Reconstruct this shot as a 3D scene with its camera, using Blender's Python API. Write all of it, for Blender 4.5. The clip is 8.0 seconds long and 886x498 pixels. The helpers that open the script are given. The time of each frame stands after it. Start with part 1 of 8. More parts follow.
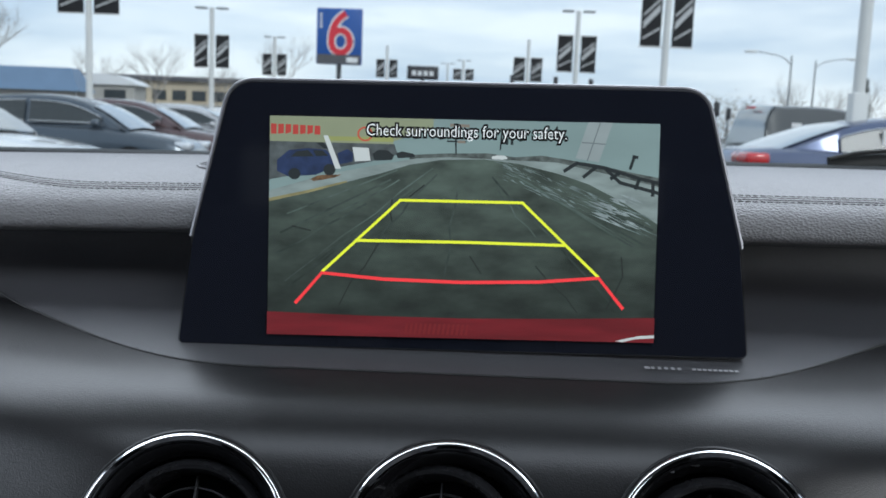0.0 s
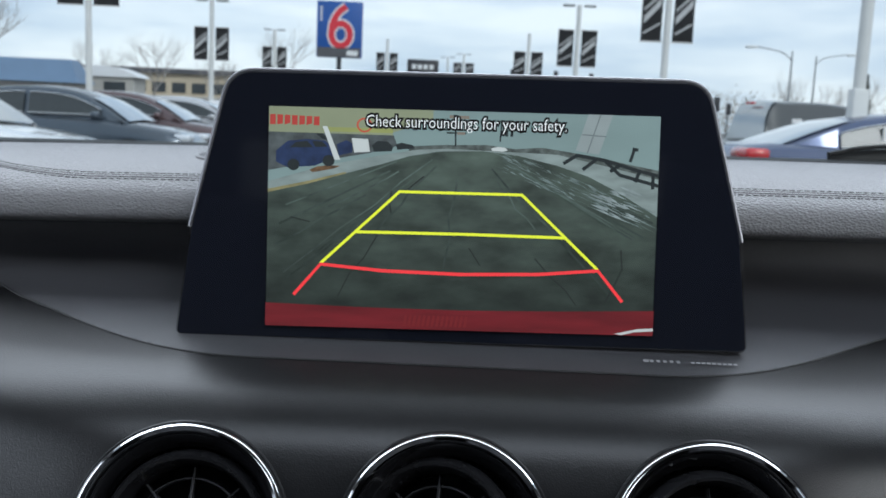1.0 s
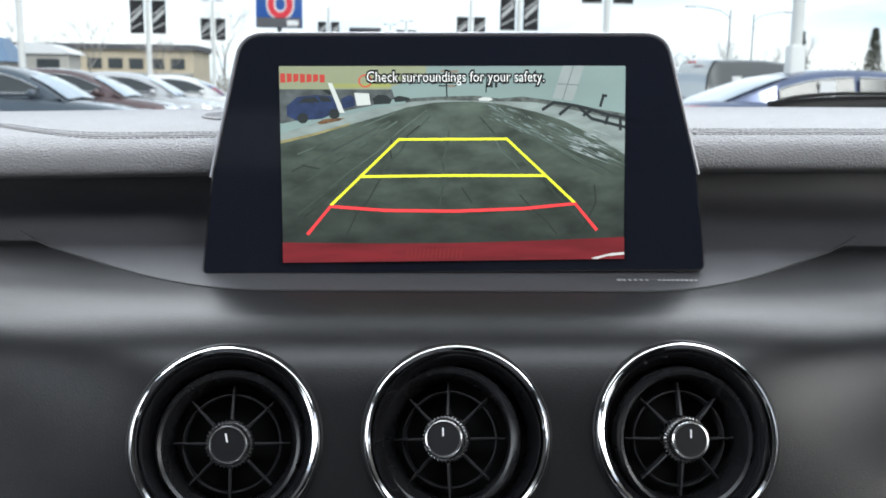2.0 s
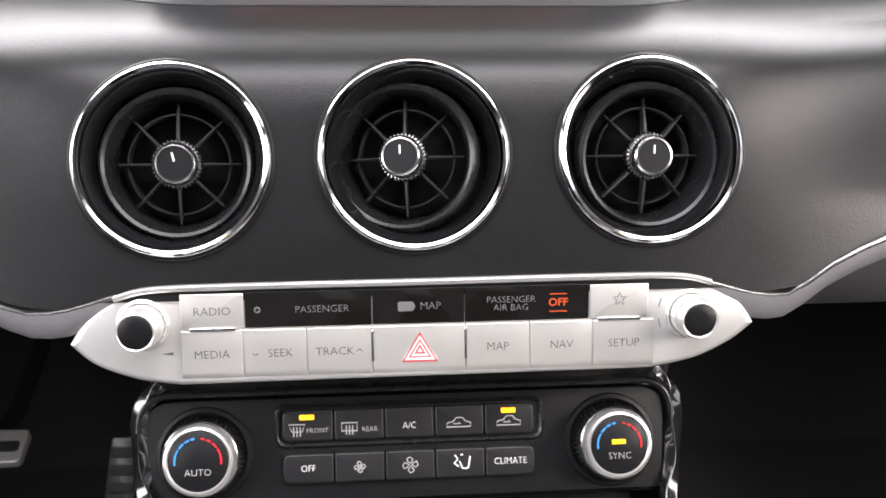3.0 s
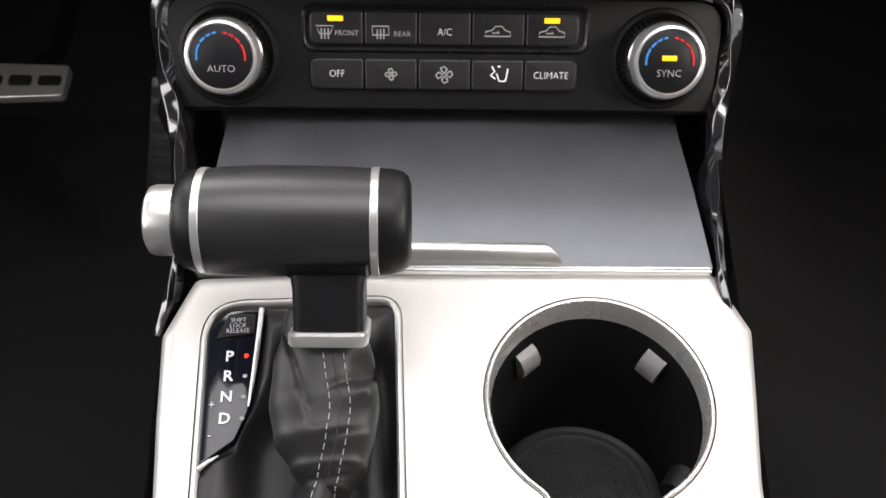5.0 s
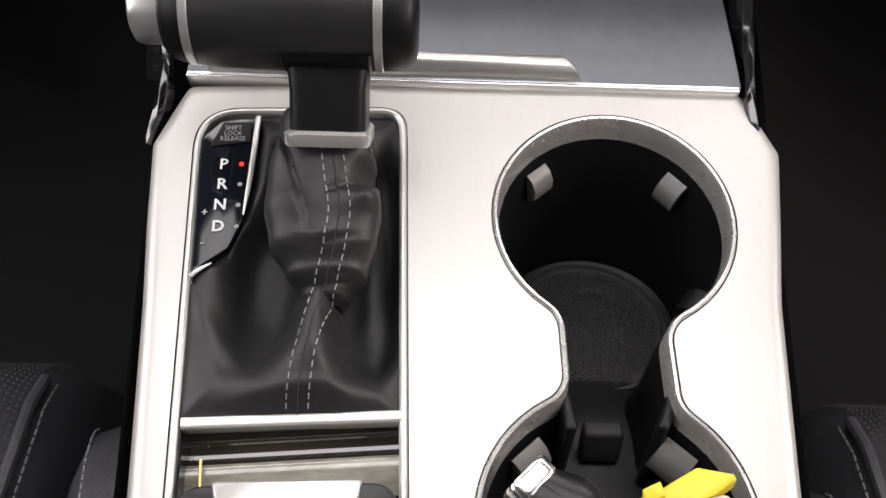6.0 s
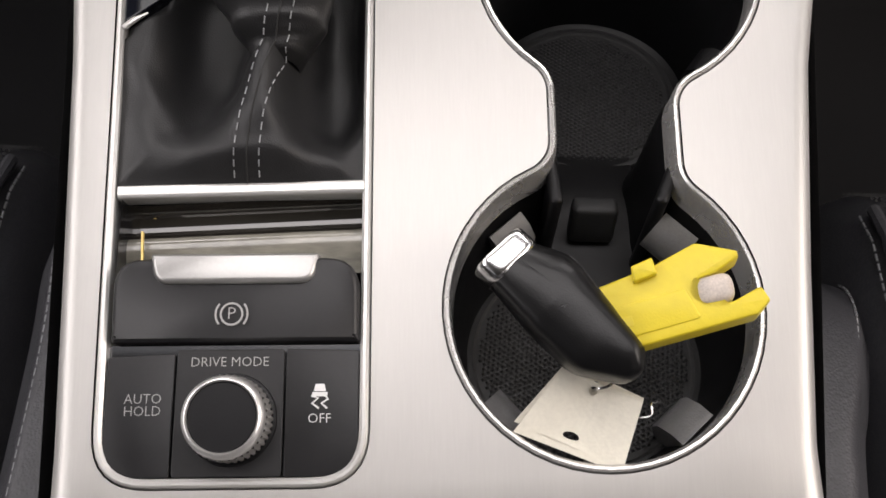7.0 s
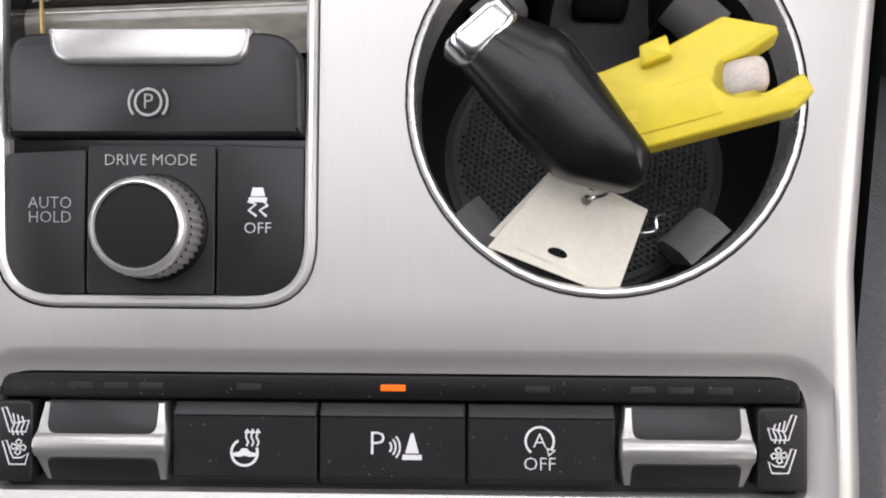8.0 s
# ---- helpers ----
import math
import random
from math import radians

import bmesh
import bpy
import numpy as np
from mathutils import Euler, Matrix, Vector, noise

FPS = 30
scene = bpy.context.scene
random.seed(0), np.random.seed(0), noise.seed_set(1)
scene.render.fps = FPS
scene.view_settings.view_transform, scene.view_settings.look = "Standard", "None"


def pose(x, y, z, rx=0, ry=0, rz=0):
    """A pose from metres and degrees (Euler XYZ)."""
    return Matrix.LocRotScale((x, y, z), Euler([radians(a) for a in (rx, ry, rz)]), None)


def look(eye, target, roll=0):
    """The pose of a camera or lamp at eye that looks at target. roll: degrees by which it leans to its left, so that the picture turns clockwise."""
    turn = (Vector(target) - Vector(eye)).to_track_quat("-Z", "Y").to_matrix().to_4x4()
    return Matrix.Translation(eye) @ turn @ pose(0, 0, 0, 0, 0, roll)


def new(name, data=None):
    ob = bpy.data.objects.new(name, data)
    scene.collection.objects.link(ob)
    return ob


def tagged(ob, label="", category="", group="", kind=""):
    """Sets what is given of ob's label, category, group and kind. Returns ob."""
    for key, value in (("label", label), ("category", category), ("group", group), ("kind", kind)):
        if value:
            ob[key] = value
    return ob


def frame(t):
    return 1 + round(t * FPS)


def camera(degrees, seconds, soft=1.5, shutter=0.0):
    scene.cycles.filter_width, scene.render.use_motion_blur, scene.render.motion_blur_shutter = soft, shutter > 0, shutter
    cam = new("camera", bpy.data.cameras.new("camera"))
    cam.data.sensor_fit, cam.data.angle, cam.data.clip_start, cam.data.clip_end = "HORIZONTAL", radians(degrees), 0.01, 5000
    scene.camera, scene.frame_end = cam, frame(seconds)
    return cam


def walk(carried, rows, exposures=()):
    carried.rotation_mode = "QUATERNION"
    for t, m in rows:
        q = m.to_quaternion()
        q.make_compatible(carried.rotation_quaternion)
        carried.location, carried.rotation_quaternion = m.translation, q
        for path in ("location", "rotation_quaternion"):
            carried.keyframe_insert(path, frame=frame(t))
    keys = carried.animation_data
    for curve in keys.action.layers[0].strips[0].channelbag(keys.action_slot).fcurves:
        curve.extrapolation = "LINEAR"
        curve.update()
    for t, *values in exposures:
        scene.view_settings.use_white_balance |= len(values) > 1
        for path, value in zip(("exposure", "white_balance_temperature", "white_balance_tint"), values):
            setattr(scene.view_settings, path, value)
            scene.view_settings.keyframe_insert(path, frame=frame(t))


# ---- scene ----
cam = camera(52.0, 8.0)
PATH = [
    (0, (-0.0060, 0.0416, 1.1345), (-0.0165, 2.0243, 0.8720), 2.27),
    (0.5, (-0.0067, 0.0427, 1.1333), (-0.0153, 2.0240, 0.8602), 2.56),
    (1, (-0.0059, 0.0425, 1.1334), (-0.0141, 2.0234, 0.8579), 2.58),
    (1.2, (-0.0074, 0.0400, 1.1336), (-0.0136, 2.0210, 0.8582), 2.52),
    (2.3, (-0.0332, -0.0234, 1.1207), (0.1267, 1.9195, 0.6741), 0.83),
    (2.5, (-0.0276, -0.0168, 1.1157), (0.1571, 1.8912, 0.5452), 1.16),
    (3, (-0.0238, -0.0036, 1.0940), (0.1480, 1.8201, 0.2911), 0.96),
    (3.5, (-0.0150, -0.0191, 1.0948), (0.0755, 1.7356, 0.1394), 0.27),
    (4, (-0.0099, -0.0206, 1.0788), (0.0338, 1.6520, -0.0168), 0.02),
    (4.2, (-0.0156, -0.0169, 1.0722), (0.0425, 1.6192, -0.0767), 0.33),
    (5.3, (-0.0166, -0.0004, 1.0371), (0.0366, 1.4205, -0.3695), 2.07),
    (5.5, (-0.0172, -0.0084, 1.0289), (0.0343, 1.3976, -0.3925), 2.07),
    (6, (-0.0145, -0.0116, 1.0090), (0.0268, 1.2963, -0.5035), 2.87),
    (6.5, (-0.0083, -0.0073, 0.9927), (0.0227, 1.1430, -0.6432), 3.02),
    (7, (0.0025, -0.0011, 0.9713), (0.0041, 0.9606, -0.7823), 1.73),
    (7.5, (0.0134, 0.0090, 0.9500), (-0.0333, 0.7781, -0.8956), -1.43),
    (8, (0.0191, 0.0181, 0.9305), (-0.0388, 0.5554, -0.9951), -3.42),
]
cam.data.dof.use_dof, cam.data.dof.focus_distance, cam.data.dof.aperture_fstop = True, 0.30, 33.0
EXPOSURES = [(0.0, 0.17, 5950, 8), (1.2, 0.15, 5950, 8), (2.3, 1.15, 6500, 9), (2.6, 1.46, 6700, 12), (3.0, 1.92, 6900, 17), (3.5, 1.92, 6900, 15), (4.2, 1.28, 7000, 15), (5.5, 1.15, 7000, 16), (6.5, 0.55, 7250, 17.5), (7.0, 0.50, 7200, 17.5), (7.5, 0.53, 7050, 17.5), (8.0, 0.56, 6700, 17)]
walk(cam, [(t, look(eye, target, roll)) for t, eye, target, roll in PATH], EXPOSURES)

# ---- world, sun and large lights ----
world = bpy.data.worlds.new("overcast_sky")
scene.world = world
world.use_nodes = True
wn, wl = world.node_tree.nodes, world.node_tree.links
wbg = wn["Background"]
wbg.inputs["Strength"].default_value = 0.11
wsky = wn.new("ShaderNodeTexSky")
wsky.sky_type = "NISHITA"
wsky.sun_disc = False
wsky.sun_elevation, wsky.sun_rotation = radians(34), radians(150)
wsky.air_density, wsky.dust_density, wsky.ozone_density = 1.0, 2.0, 1.5
wco = wn.new("ShaderNodeTexCoord")
wmap = wn.new("ShaderNodeMapping")
wmap.inputs["Scale"].default_value = (1.0, 1.0, 5.5)
wnoise = wn.new("ShaderNodeTexNoise")
wnoise.inputs["Scale"].default_value = 2.6
wnoise.inputs["Detail"].default_value = 7.0
wnoise.inputs["Roughness"].default_value = 0.55
wramp = wn.new("ShaderNodeValToRGB")
wramp.color_ramp.elements[0].position, wramp.color_ramp.elements[1].position = 0.36, 0.60
wcloud = wn.new("ShaderNodeMix")
wcloud.data_type = "RGBA"
wcloud.inputs["A"].default_value = (5.0, 5.9, 7.1, 1)
wcloud.inputs["B"].default_value = (8.9, 9.15, 9.35, 1)
wmix = wn.new("ShaderNodeMix")
wmix.data_type = "RGBA"
wmix.inputs["Factor"].default_value = 0.85
wl.new(wco.outputs["Generated"], wmap.inputs["Vector"])
wl.new(wmap.outputs["Vector"], wnoise.inputs["Vector"])
wl.new(wnoise.outputs["Fac"], wramp.inputs["Fac"])
wl.new(wramp.outputs["Color"], wcloud.inputs["Factor"])
wl.new(wsky.outputs["Color"], wmix.inputs["A"])
wl.new(wcloud.outputs["Result"], wmix.inputs["B"])
wl.new(wmix.outputs["Result"], wbg.inputs["Color"])


def sun_lamp(strength, angle, elevation, azimuth):
    lamp = bpy.data.lights.new("sun", "SUN")
    lamp.energy, lamp.angle, lamp.color = strength, radians(angle), (1.0, 0.97, 0.93)
    ob = new("sun", lamp)
    a, e = radians(azimuth), radians(elevation)
    ob.matrix_world = look((0, 0, 20), (-math.sin(a) * math.cos(e), -math.cos(a) * math.cos(e), 20 - math.sin(e)))
    return ob


def window_lamp(name, eye, target, sx, sy, watts, tint):
    lamp = bpy.data.lights.new(name, "AREA")
    lamp.shape, lamp.size, lamp.size_y, lamp.energy, lamp.color = "RECTANGLE", sx, sy, watts, tint
    ob = new(name, lamp)
    ob.matrix_world = look(eye, target)
    return ob


SKYLIGHT = (0.93, 0.96, 1.0)
sun_lamp(0.8, 14, 34, 150)
window_lamp("windscreen_skylight", (0, 0.575, 1.264), (0, 0.39, 0.799), 1.05, 0.18, 2.85, SKYLIGHT)
window_lamp("sunroof_skylight", (0, 0.155, 1.392), (0, 0.155, 0.80), 0.72, 0.26, 1.58, SKYLIGHT)
window_lamp("rear_window_skylight", (0, -1.30, 1.20), (0, 0.2, 0.92), 1.0, 0.32, 0.16, SKYLIGHT)
window_lamp("side_window_skylight", (-0.80, 0.10, 1.19), (0, 0.25, 0.95), 0.9, 0.30, 2.5, SKYLIGHT)
window_lamp("side_window_skylight", (0.80, -0.02, 1.23), (0, 0.25, 0.97), 0.50, 0.24, 2.8, (1.0, 0.97, 0.92))


# ---- materials ----
def shader(name, color, rough=0.5, metal=0.0, vary=0.18, scale=60.0, fine=0.0, fine_scale=900.0, kind="noise",
           stretch=(1, 1, 1), coat=0.0, spec=0.5, rough_vary=0.06, each=0.0):
    """A procedural surface: tint that varies at two scales, roughness that varies, and a fine relief."""
    m = bpy.data.materials.new(name)
    m.use_nodes = True
    n, l = m.node_tree.nodes, m.node_tree.links
    p = n["Principled BSDF"]
    p.inputs["Metallic"].default_value = metal
    p.inputs["Coat Weight"].default_value = coat
    p.inputs["Coat Roughness"].default_value = 0.06
    p.inputs["Specular IOR Level"].default_value = spec
    co = n.new("ShaderNodeTexCoord")
    mp = n.new("ShaderNodeMapping")
    mp.inputs["Scale"].default_value = stretch
    l.new(co.outputs["Object"], mp.inputs["Vector"])
    big = n.new("ShaderNodeTexNoise")
    big.inputs["Scale"].default_value, big.inputs["Detail"].default_value = scale, 5.0
    l.new(mp.outputs["Vector"], big.inputs["Vector"])
    small = n.new("ShaderNodeTexNoise")
    small.inputs["Scale"].default_value, small.inputs["Detail"].default_value = scale * 9.0, 3.0
    l.new(mp.outputs["Vector"], small.inputs["Vector"])
    add = n.new("ShaderNodeMath")
    add.operation = "ADD"
    l.new(big.outputs["Fac"], add.inputs[0])
    l.new(small.outputs["Fac"], add.inputs[1])
    span = n.new("ShaderNodeMapRange")
    span.inputs["From Min"].default_value, span.inputs["From Max"].default_value = 0.6, 1.4
    span.inputs["To Min"].default_value, span.inputs["To Max"].default_value = 1 - vary, 1 + vary
    l.new(add.outputs[0], span.inputs["Value"])
    source = span.outputs["Result"]
    if each:
        info = n.new("ShaderNodeObjectInfo")
        own = n.new("ShaderNodeMapRange")
        own.inputs["To Min"].default_value, own.inputs["To Max"].default_value = 1 - each, 1 + each
        l.new(info.outputs["Random"], own.inputs["Value"])
        times = n.new("ShaderNodeMath")
        times.operation = "MULTIPLY"
        l.new(source, times.inputs[0])
        l.new(own.outputs["Result"], times.inputs[1])
        source = times.outputs[0]
    tint = n.new("ShaderNodeVectorMath")
    tint.operation = "SCALE"
    tint.inputs[0].default_value = color
    l.new(source, tint.inputs["Scale"])
    l.new(tint.outputs["Vector"], p.inputs["Base Color"])
    gloss = n.new("ShaderNodeMapRange")
    gloss.inputs["To Min"].default_value = max(0.02, rough - rough_vary)
    gloss.inputs["To Max"].default_value = min(1.0, rough + rough_vary)
    l.new(big.outputs["Fac"], gloss.inputs["Value"])
    l.new(gloss.outputs["Result"], p.inputs["Roughness"])
    if fine:
        if kind == "cells":
            relief = n.new("ShaderNodeTexVoronoi")
            relief.feature = "SMOOTH_F1"
            relief.inputs["Smoothness"].default_value = 0.6
            height = relief.outputs["Distance"]
        else:
            relief = n.new("ShaderNodeTexNoise")
            relief.inputs["Detail"].default_value = 4.0
            height = relief.outputs["Fac"]
        relief.inputs["Scale"].default_value = fine_scale
        l.new(mp.outputs["Vector"], relief.inputs["Vector"])
        bump = n.new("ShaderNodeBump")
        bump.inputs["Strength"].default_value, bump.inputs["Distance"].default_value = fine, 0.0006
        l.new(height, bump.inputs["Height"])
        l.new(bump.outputs["Normal"], p.inputs["Normal"])
    return m


def glowing(name, color, strength, vary=0.0, scale=80.0, stretch=(1, 1, 1), rise=None):
    """A lit piece of a display or lamp."""
    m = bpy.data.materials.new(name)
    m.use_nodes = True
    n, l = m.node_tree.nodes, m.node_tree.links
    p = n["Principled BSDF"]
    p.inputs["Base Color"].default_value = (0.01, 0.01, 0.01, 1)
    p.inputs["Roughness"].default_value = 0.25
    p.inputs["Emission Color"].default_value = (*color, 1)
    p.inputs["Emission Strength"].default_value = strength
    if vary:
        co = n.new("ShaderNodeTexCoord")
        mp = n.new("ShaderNodeMapping")
        mp.inputs["Scale"].default_value = stretch
        noise_ = n.new("ShaderNodeTexNoise")
        noise_.inputs["Scale"].default_value, noise_.inputs["Detail"].default_value = scale, 6.0
        span = n.new("ShaderNodeMapRange")
        span.inputs["From Min"].default_value, span.inputs["From Max"].default_value = 0.3, 0.7
        span.inputs["To Min"].default_value, span.inputs["To Max"].default_value = strength * (1 - vary), strength * (1 + vary)
        l.new(co.outputs["Object"], mp.inputs["Vector"])
        l.new(mp.outputs["Vector"], noise_.inputs["Vector"])
        l.new(noise_.outputs["Fac"], span.inputs["Value"])
        level = span.outputs["Result"]
        if rise:
            axes = n.new("ShaderNodeSeparateXYZ")
            l.new(co.outputs["Object"], axes.inputs["Vector"])
            climb = n.new("ShaderNodeMapRange")
            climb.inputs["From Min"].default_value, climb.inputs["From Max"].default_value = rise[0], rise[2]
            climb.inputs["To Min"].default_value, climb.inputs["To Max"].default_value = rise[1], rise[3]
            l.new(axes.outputs["Y"], climb.inputs["Value"])
            times = n.new("ShaderNodeMath")
            times.operation = "MULTIPLY"
            l.new(level, times.inputs[0])
            l.new(climb.outputs["Result"], times.inputs[1])
            level = times.outputs[0]
        l.new(level, p.inputs["Emission Strength"])
    return m


def clear_pane(name, gloss=0.05):
    m = bpy.data.materials.new(name)
    m.use_nodes = True
    n, l = m.node_tree.nodes, m.node_tree.links
    n.remove(n["Principled BSDF"])
    a, b, mix = n.new("ShaderNodeBsdfTransparent"), n.new("ShaderNodeBsdfGlossy"), n.new("ShaderNodeMixShader")
    a.inputs["Color"].default_value = (0.94, 0.97, 0.95, 1)
    b.inputs["Roughness"].default_value = 0.03
    mix.inputs["Fac"].default_value = gloss
    l.new(a.outputs[0], mix.inputs[1])
    l.new(b.outputs[0], mix.inputs[2])
    l.new(mix.outputs[0], n["Material Output"].inputs["Surface"])
    return m


LEATHER = shader("grained_leatherette", (0.0072, 0.0072, 0.0078), 0.31, 0, 0.2, 30, 0.12, 1700, "cells", spec=0.34, rough_vary=0.03)
PAD = shader("dashboard_pad_skin", (0.098, 0.097, 0.100), 0.50, 0, 0.08, 30, 0.85, 900, "cells", stretch=(0.75, 1.2, 1.2), spec=0.42)
KNURL = shader("knurled_dark_silver", (0.30, 0.30, 0.305), 0.22, 1.0, 0.05, 60, rough_vary=0.03)
SMOOTH_BLACK = shader("satin_black_plastic", (0.006, 0.006, 0.0067), 0.40, 0, 0.2, 80, 0.15, 2600, spec=0.24)
# black plastic raised to grey, standing in for haze over the footwell
KNEE_HAZED = shader("hazed_dash_plastic", (0.085, 0.085, 0.089), 0.6, 0, 0.25, 60, 0.3, 1800)
MATTE_BLACK = shader("matte_black_plastic", (0.007, 0.007, 0.0075), 0.62, 0, 0.25, 60, 0.3, 1800)
BUTTON_BLACK = shader("soft_black_button", (0.014, 0.0137, 0.0148), 0.38, 0, 0.12, 120, 0.1, 3000, each=0.08, spec=0.36)
GLOSS_BLACK = shader("piano_black", (0.008, 0.008, 0.009), 0.10, 0, 0.1, 40, coat=1.0)
GLASS_BLACK = shader("black_glass", (0.006, 0.007, 0.011), 0.05, 0, 0.1, 30, spec=0.36)
STRIP_GLASS = shader("smoked_indicator_glass", (0.007, 0.0065, 0.006), 0.07, 0, 0.1, 30, spec=0.36)
LEDGE = shader("grey_ledge_plastic", (0.043, 0.043, 0.047), 0.45, 0, 0.12, 60, 0.2, 2400)
SILVER = shader("satin_silver_plate", (0.51, 0.497, 0.478), 0.43, 0.55, 0.035, 30, 0.06, 500, stretch=(6, 0.35, 6), rough_vary=0.05)
SILVER_BUTTON = shader("satin_silver_button", (0.64, 0.63, 0.605), 0.34, 0.6, 0.03, 120, 0.05, 1500, each=0.03)
SILVER_BODY = shader("satin_silver_body", (0.72, 0.71, 0.69), 0.32, 0.6, 0.03, 60, 0.05, 1200)
BRIGHT = shader("polished_silver_trim", (0.74, 0.735, 0.73), 0.20, 1.0, 0.04, 80, rough_vary=0.05)
CHROME = shader("dark_chrome", (0.58, 0.58, 0.59), 0.07, 1.0, 0.03, 90, rough_vary=0.03)
DARK_METAL = shader("dark_satin_metal", (0.165, 0.171, 0.184), 0.40, 0.95, 0.06, 20, 0.03, 900)
GRIP_METAL = shader("satin_grip_metal", (0.56, 0.555, 0.54), 0.30, 0.80, 0.05, 60)
SATIN_RING = shader("satin_silver_ring", (0.66, 0.65, 0.635), 0.30, 0.8, 0.03, 60, rough_vary=0.03)
CAP_BLACK = shader("dull_black_cap", (0.007, 0.007, 0.008), 0.45, 0, 0.1, 120, 0.05, 2000, spec=0.22)
DIAL_SILVER = shader("dial_silver", (0.78, 0.77, 0.755), 0.29, 0.75, 0.03, 60, rough_vary=0.03)
FRAME_SILVER = shader("brushed_frame_silver", (0.43, 0.423, 0.413), 0.36, 0.7, 0.06, 120, 0.05, 1500)
BEZEL = shader("grey_bezel", (0.13, 0.13, 0.14), 0.36, 0.7, 0.05, 60)
SATIN_EDGE = shader("black_satin_edge", (0.010, 0.010, 0.011), 0.28, 0, 0.1, 60, spec=0.35)
GREY_TRIM = shader("grey_satin_trim", (0.32, 0.312, 0.325), 0.40, 0.6, 0.06, 60)
LIP = shader("satin_silver_lip", (0.66, 0.65, 0.635), 0.27, 0.75, 0.04, 60, rough_vary=0.03)
BLADE = shader("satin_grey_blade", (0.024, 0.024, 0.026), 0.35, 0, 0.15, 100)
# darker than the other plastics: shade inside the vents put into colour
DUCT_SHADE = shader("duct_shade_black", (0.0025, 0.0025, 0.0027), 0.7, 0, 0.2, 60, spec=0.1)
RUBBER = shader("black_rubber", (0.023, 0.023, 0.0235), 0.5, 0, 0.2, 120, 0.3, 2000, spec=0.28)
CLIP_GREY = shader("grey_rubber_flap", (0.15, 0.148, 0.148), 0.30, 0, 0.15, 150, 0.2, 2000)
BOOT_SKIN = shader("soft_black_leather", (0.0185, 0.0185, 0.0192), 0.45, 0, 0.12, 30, 0.14, 2200, "cells", spec=0.36)
SEAT_SKIN = shader("perforated_seat_leather", (0.056, 0.056, 0.062), 0.42, 0, 0.2, 40, 0.35, 800, "cells")
GRIP_SKIN = shader("smooth_black_grip_leather", (0.014, 0.014, 0.0145), 0.36, 0, 0.12, 40, 0.10, 2400, "cells", spec=0.5)
THREAD = shader("grey_thread", (0.27, 0.275, 0.285), 0.7, 0, 0.2, 400)
DARK_THREAD = shader("dark_thread", (0.02, 0.02, 0.02), 0.8, 0, 0.2, 400)
PRINT_WHITE = shader("white_print", (0.70, 0.70, 0.70), 0.6, 0, 0.05, 300)
PRINT_SOFT = shader("soft_white_print", (0.36, 0.355, 0.35), 0.6, 0, 0.05, 300)
PRINT_GREY = shader("grey_print", (0.085, 0.080, 0.076), 0.6, 0, 0.05, 300)
PRINT_DIM = shader("dim_grey_print", (0.26, 0.26, 0.27), 0.5, 0, 0.05, 300)
PRINT_FAINT = shader("faint_grey_print", (0.12, 0.12, 0.125), 0.5, 0, 0.05, 300)
PRINT_RED = shader("red_print", (0.55, 0.02, 0.03), 0.4, 0, 0.05, 300)
PRINT_BLUE = shader("blue_print", (0.03, 0.22, 0.55), 0.4, 0, 0.05, 300)
SMOKED = shader("smoked_gloss_cover", (0.020, 0.018, 0.015), 0.10, 0, 0.3, 40, coat=1.0)
# pale streaky tint paints the reflections seen in the glossy cover
REFLECT_TONE = shader("reflection_toned_cover", (0.20, 0.19, 0.16), 0.16, 0, 0.45, 26, 0.05, 300, stretch=(0.6, 2.2, 1), coat=0.7, rough_vary=0.10)
YELLOW = shader("yellow_plastic", (0.66, 0.52, 0.025), 0.45, 0, 0.06, 40, 0.10, 1500)
PAPER = shader("cream_card", (0.69, 0.66, 0.57), 0.75, 0, 0.08, 90, 0.2, 900)
PEARL = shader("milky_plastic_plug", (0.47, 0.41, 0.36), 0.35, 0, 0.3, 160)
FOB_BLACK = shader("fob_black", (0.005, 0.005, 0.0054), 0.30, 0, 0.2, 150, 0.12, 2400, spec=0.34)
LINER_BLACK = shader("cup_liner_black", (0.0045, 0.0045, 0.005), 0.42, 0, 0.2, 80, 0.15, 2600, spec=0.22)
CARPET = shader("black_carpet", (0.008, 0.008, 0.009), 0.95, 0, 0.4, 200, 0.6, 1500)
AMBER = glowing("amber_led", (1.0, 0.42, 0.012), 1.0)
ORANGE = glowing("orange_led", (1.0, 0.17, 0.006), 0.85)
HEADLINER = shader("dark_grey_headliner", (0.13, 0.128, 0.126), 0.9, 0, 0.1, 60, 0.3, 1500)
WINDSCREEN = clear_pane("windscreen_glass")


# ---- shape helpers (metres; a loop is a list of 2D points, counter-clockwise) ----
MM = 0.001


def thing(name, m, label, category, group="", kind=""):
    ob = new(name)
    ob.empty_display_size = 0.02
    ob.matrix_world = m
    return tagged(ob, label, category, group, kind)


def part(name, bm, material, parent=None, label="", smooth=38, m=None):
    me = bpy.data.meshes.new(name)
    bmesh.ops.recalc_face_normals(bm, faces=bm.faces)
    bm.to_mesh(me)
    bm.free()
    if smooth:
        me.polygons.foreach_set("use_smooth", [p.loop_total <= 6 for p in me.polygons])
        me.set_sharp_from_angle(angle=radians(smooth))
    for one in material if isinstance(material, (list, tuple)) else [material]:
        me.materials.append(one)
    ob = new(name, me)
    if parent:
        ob.parent = parent
    if m is not None:
        ob.matrix_local = m
    if label:
        tagged(ob, label)
    return ob


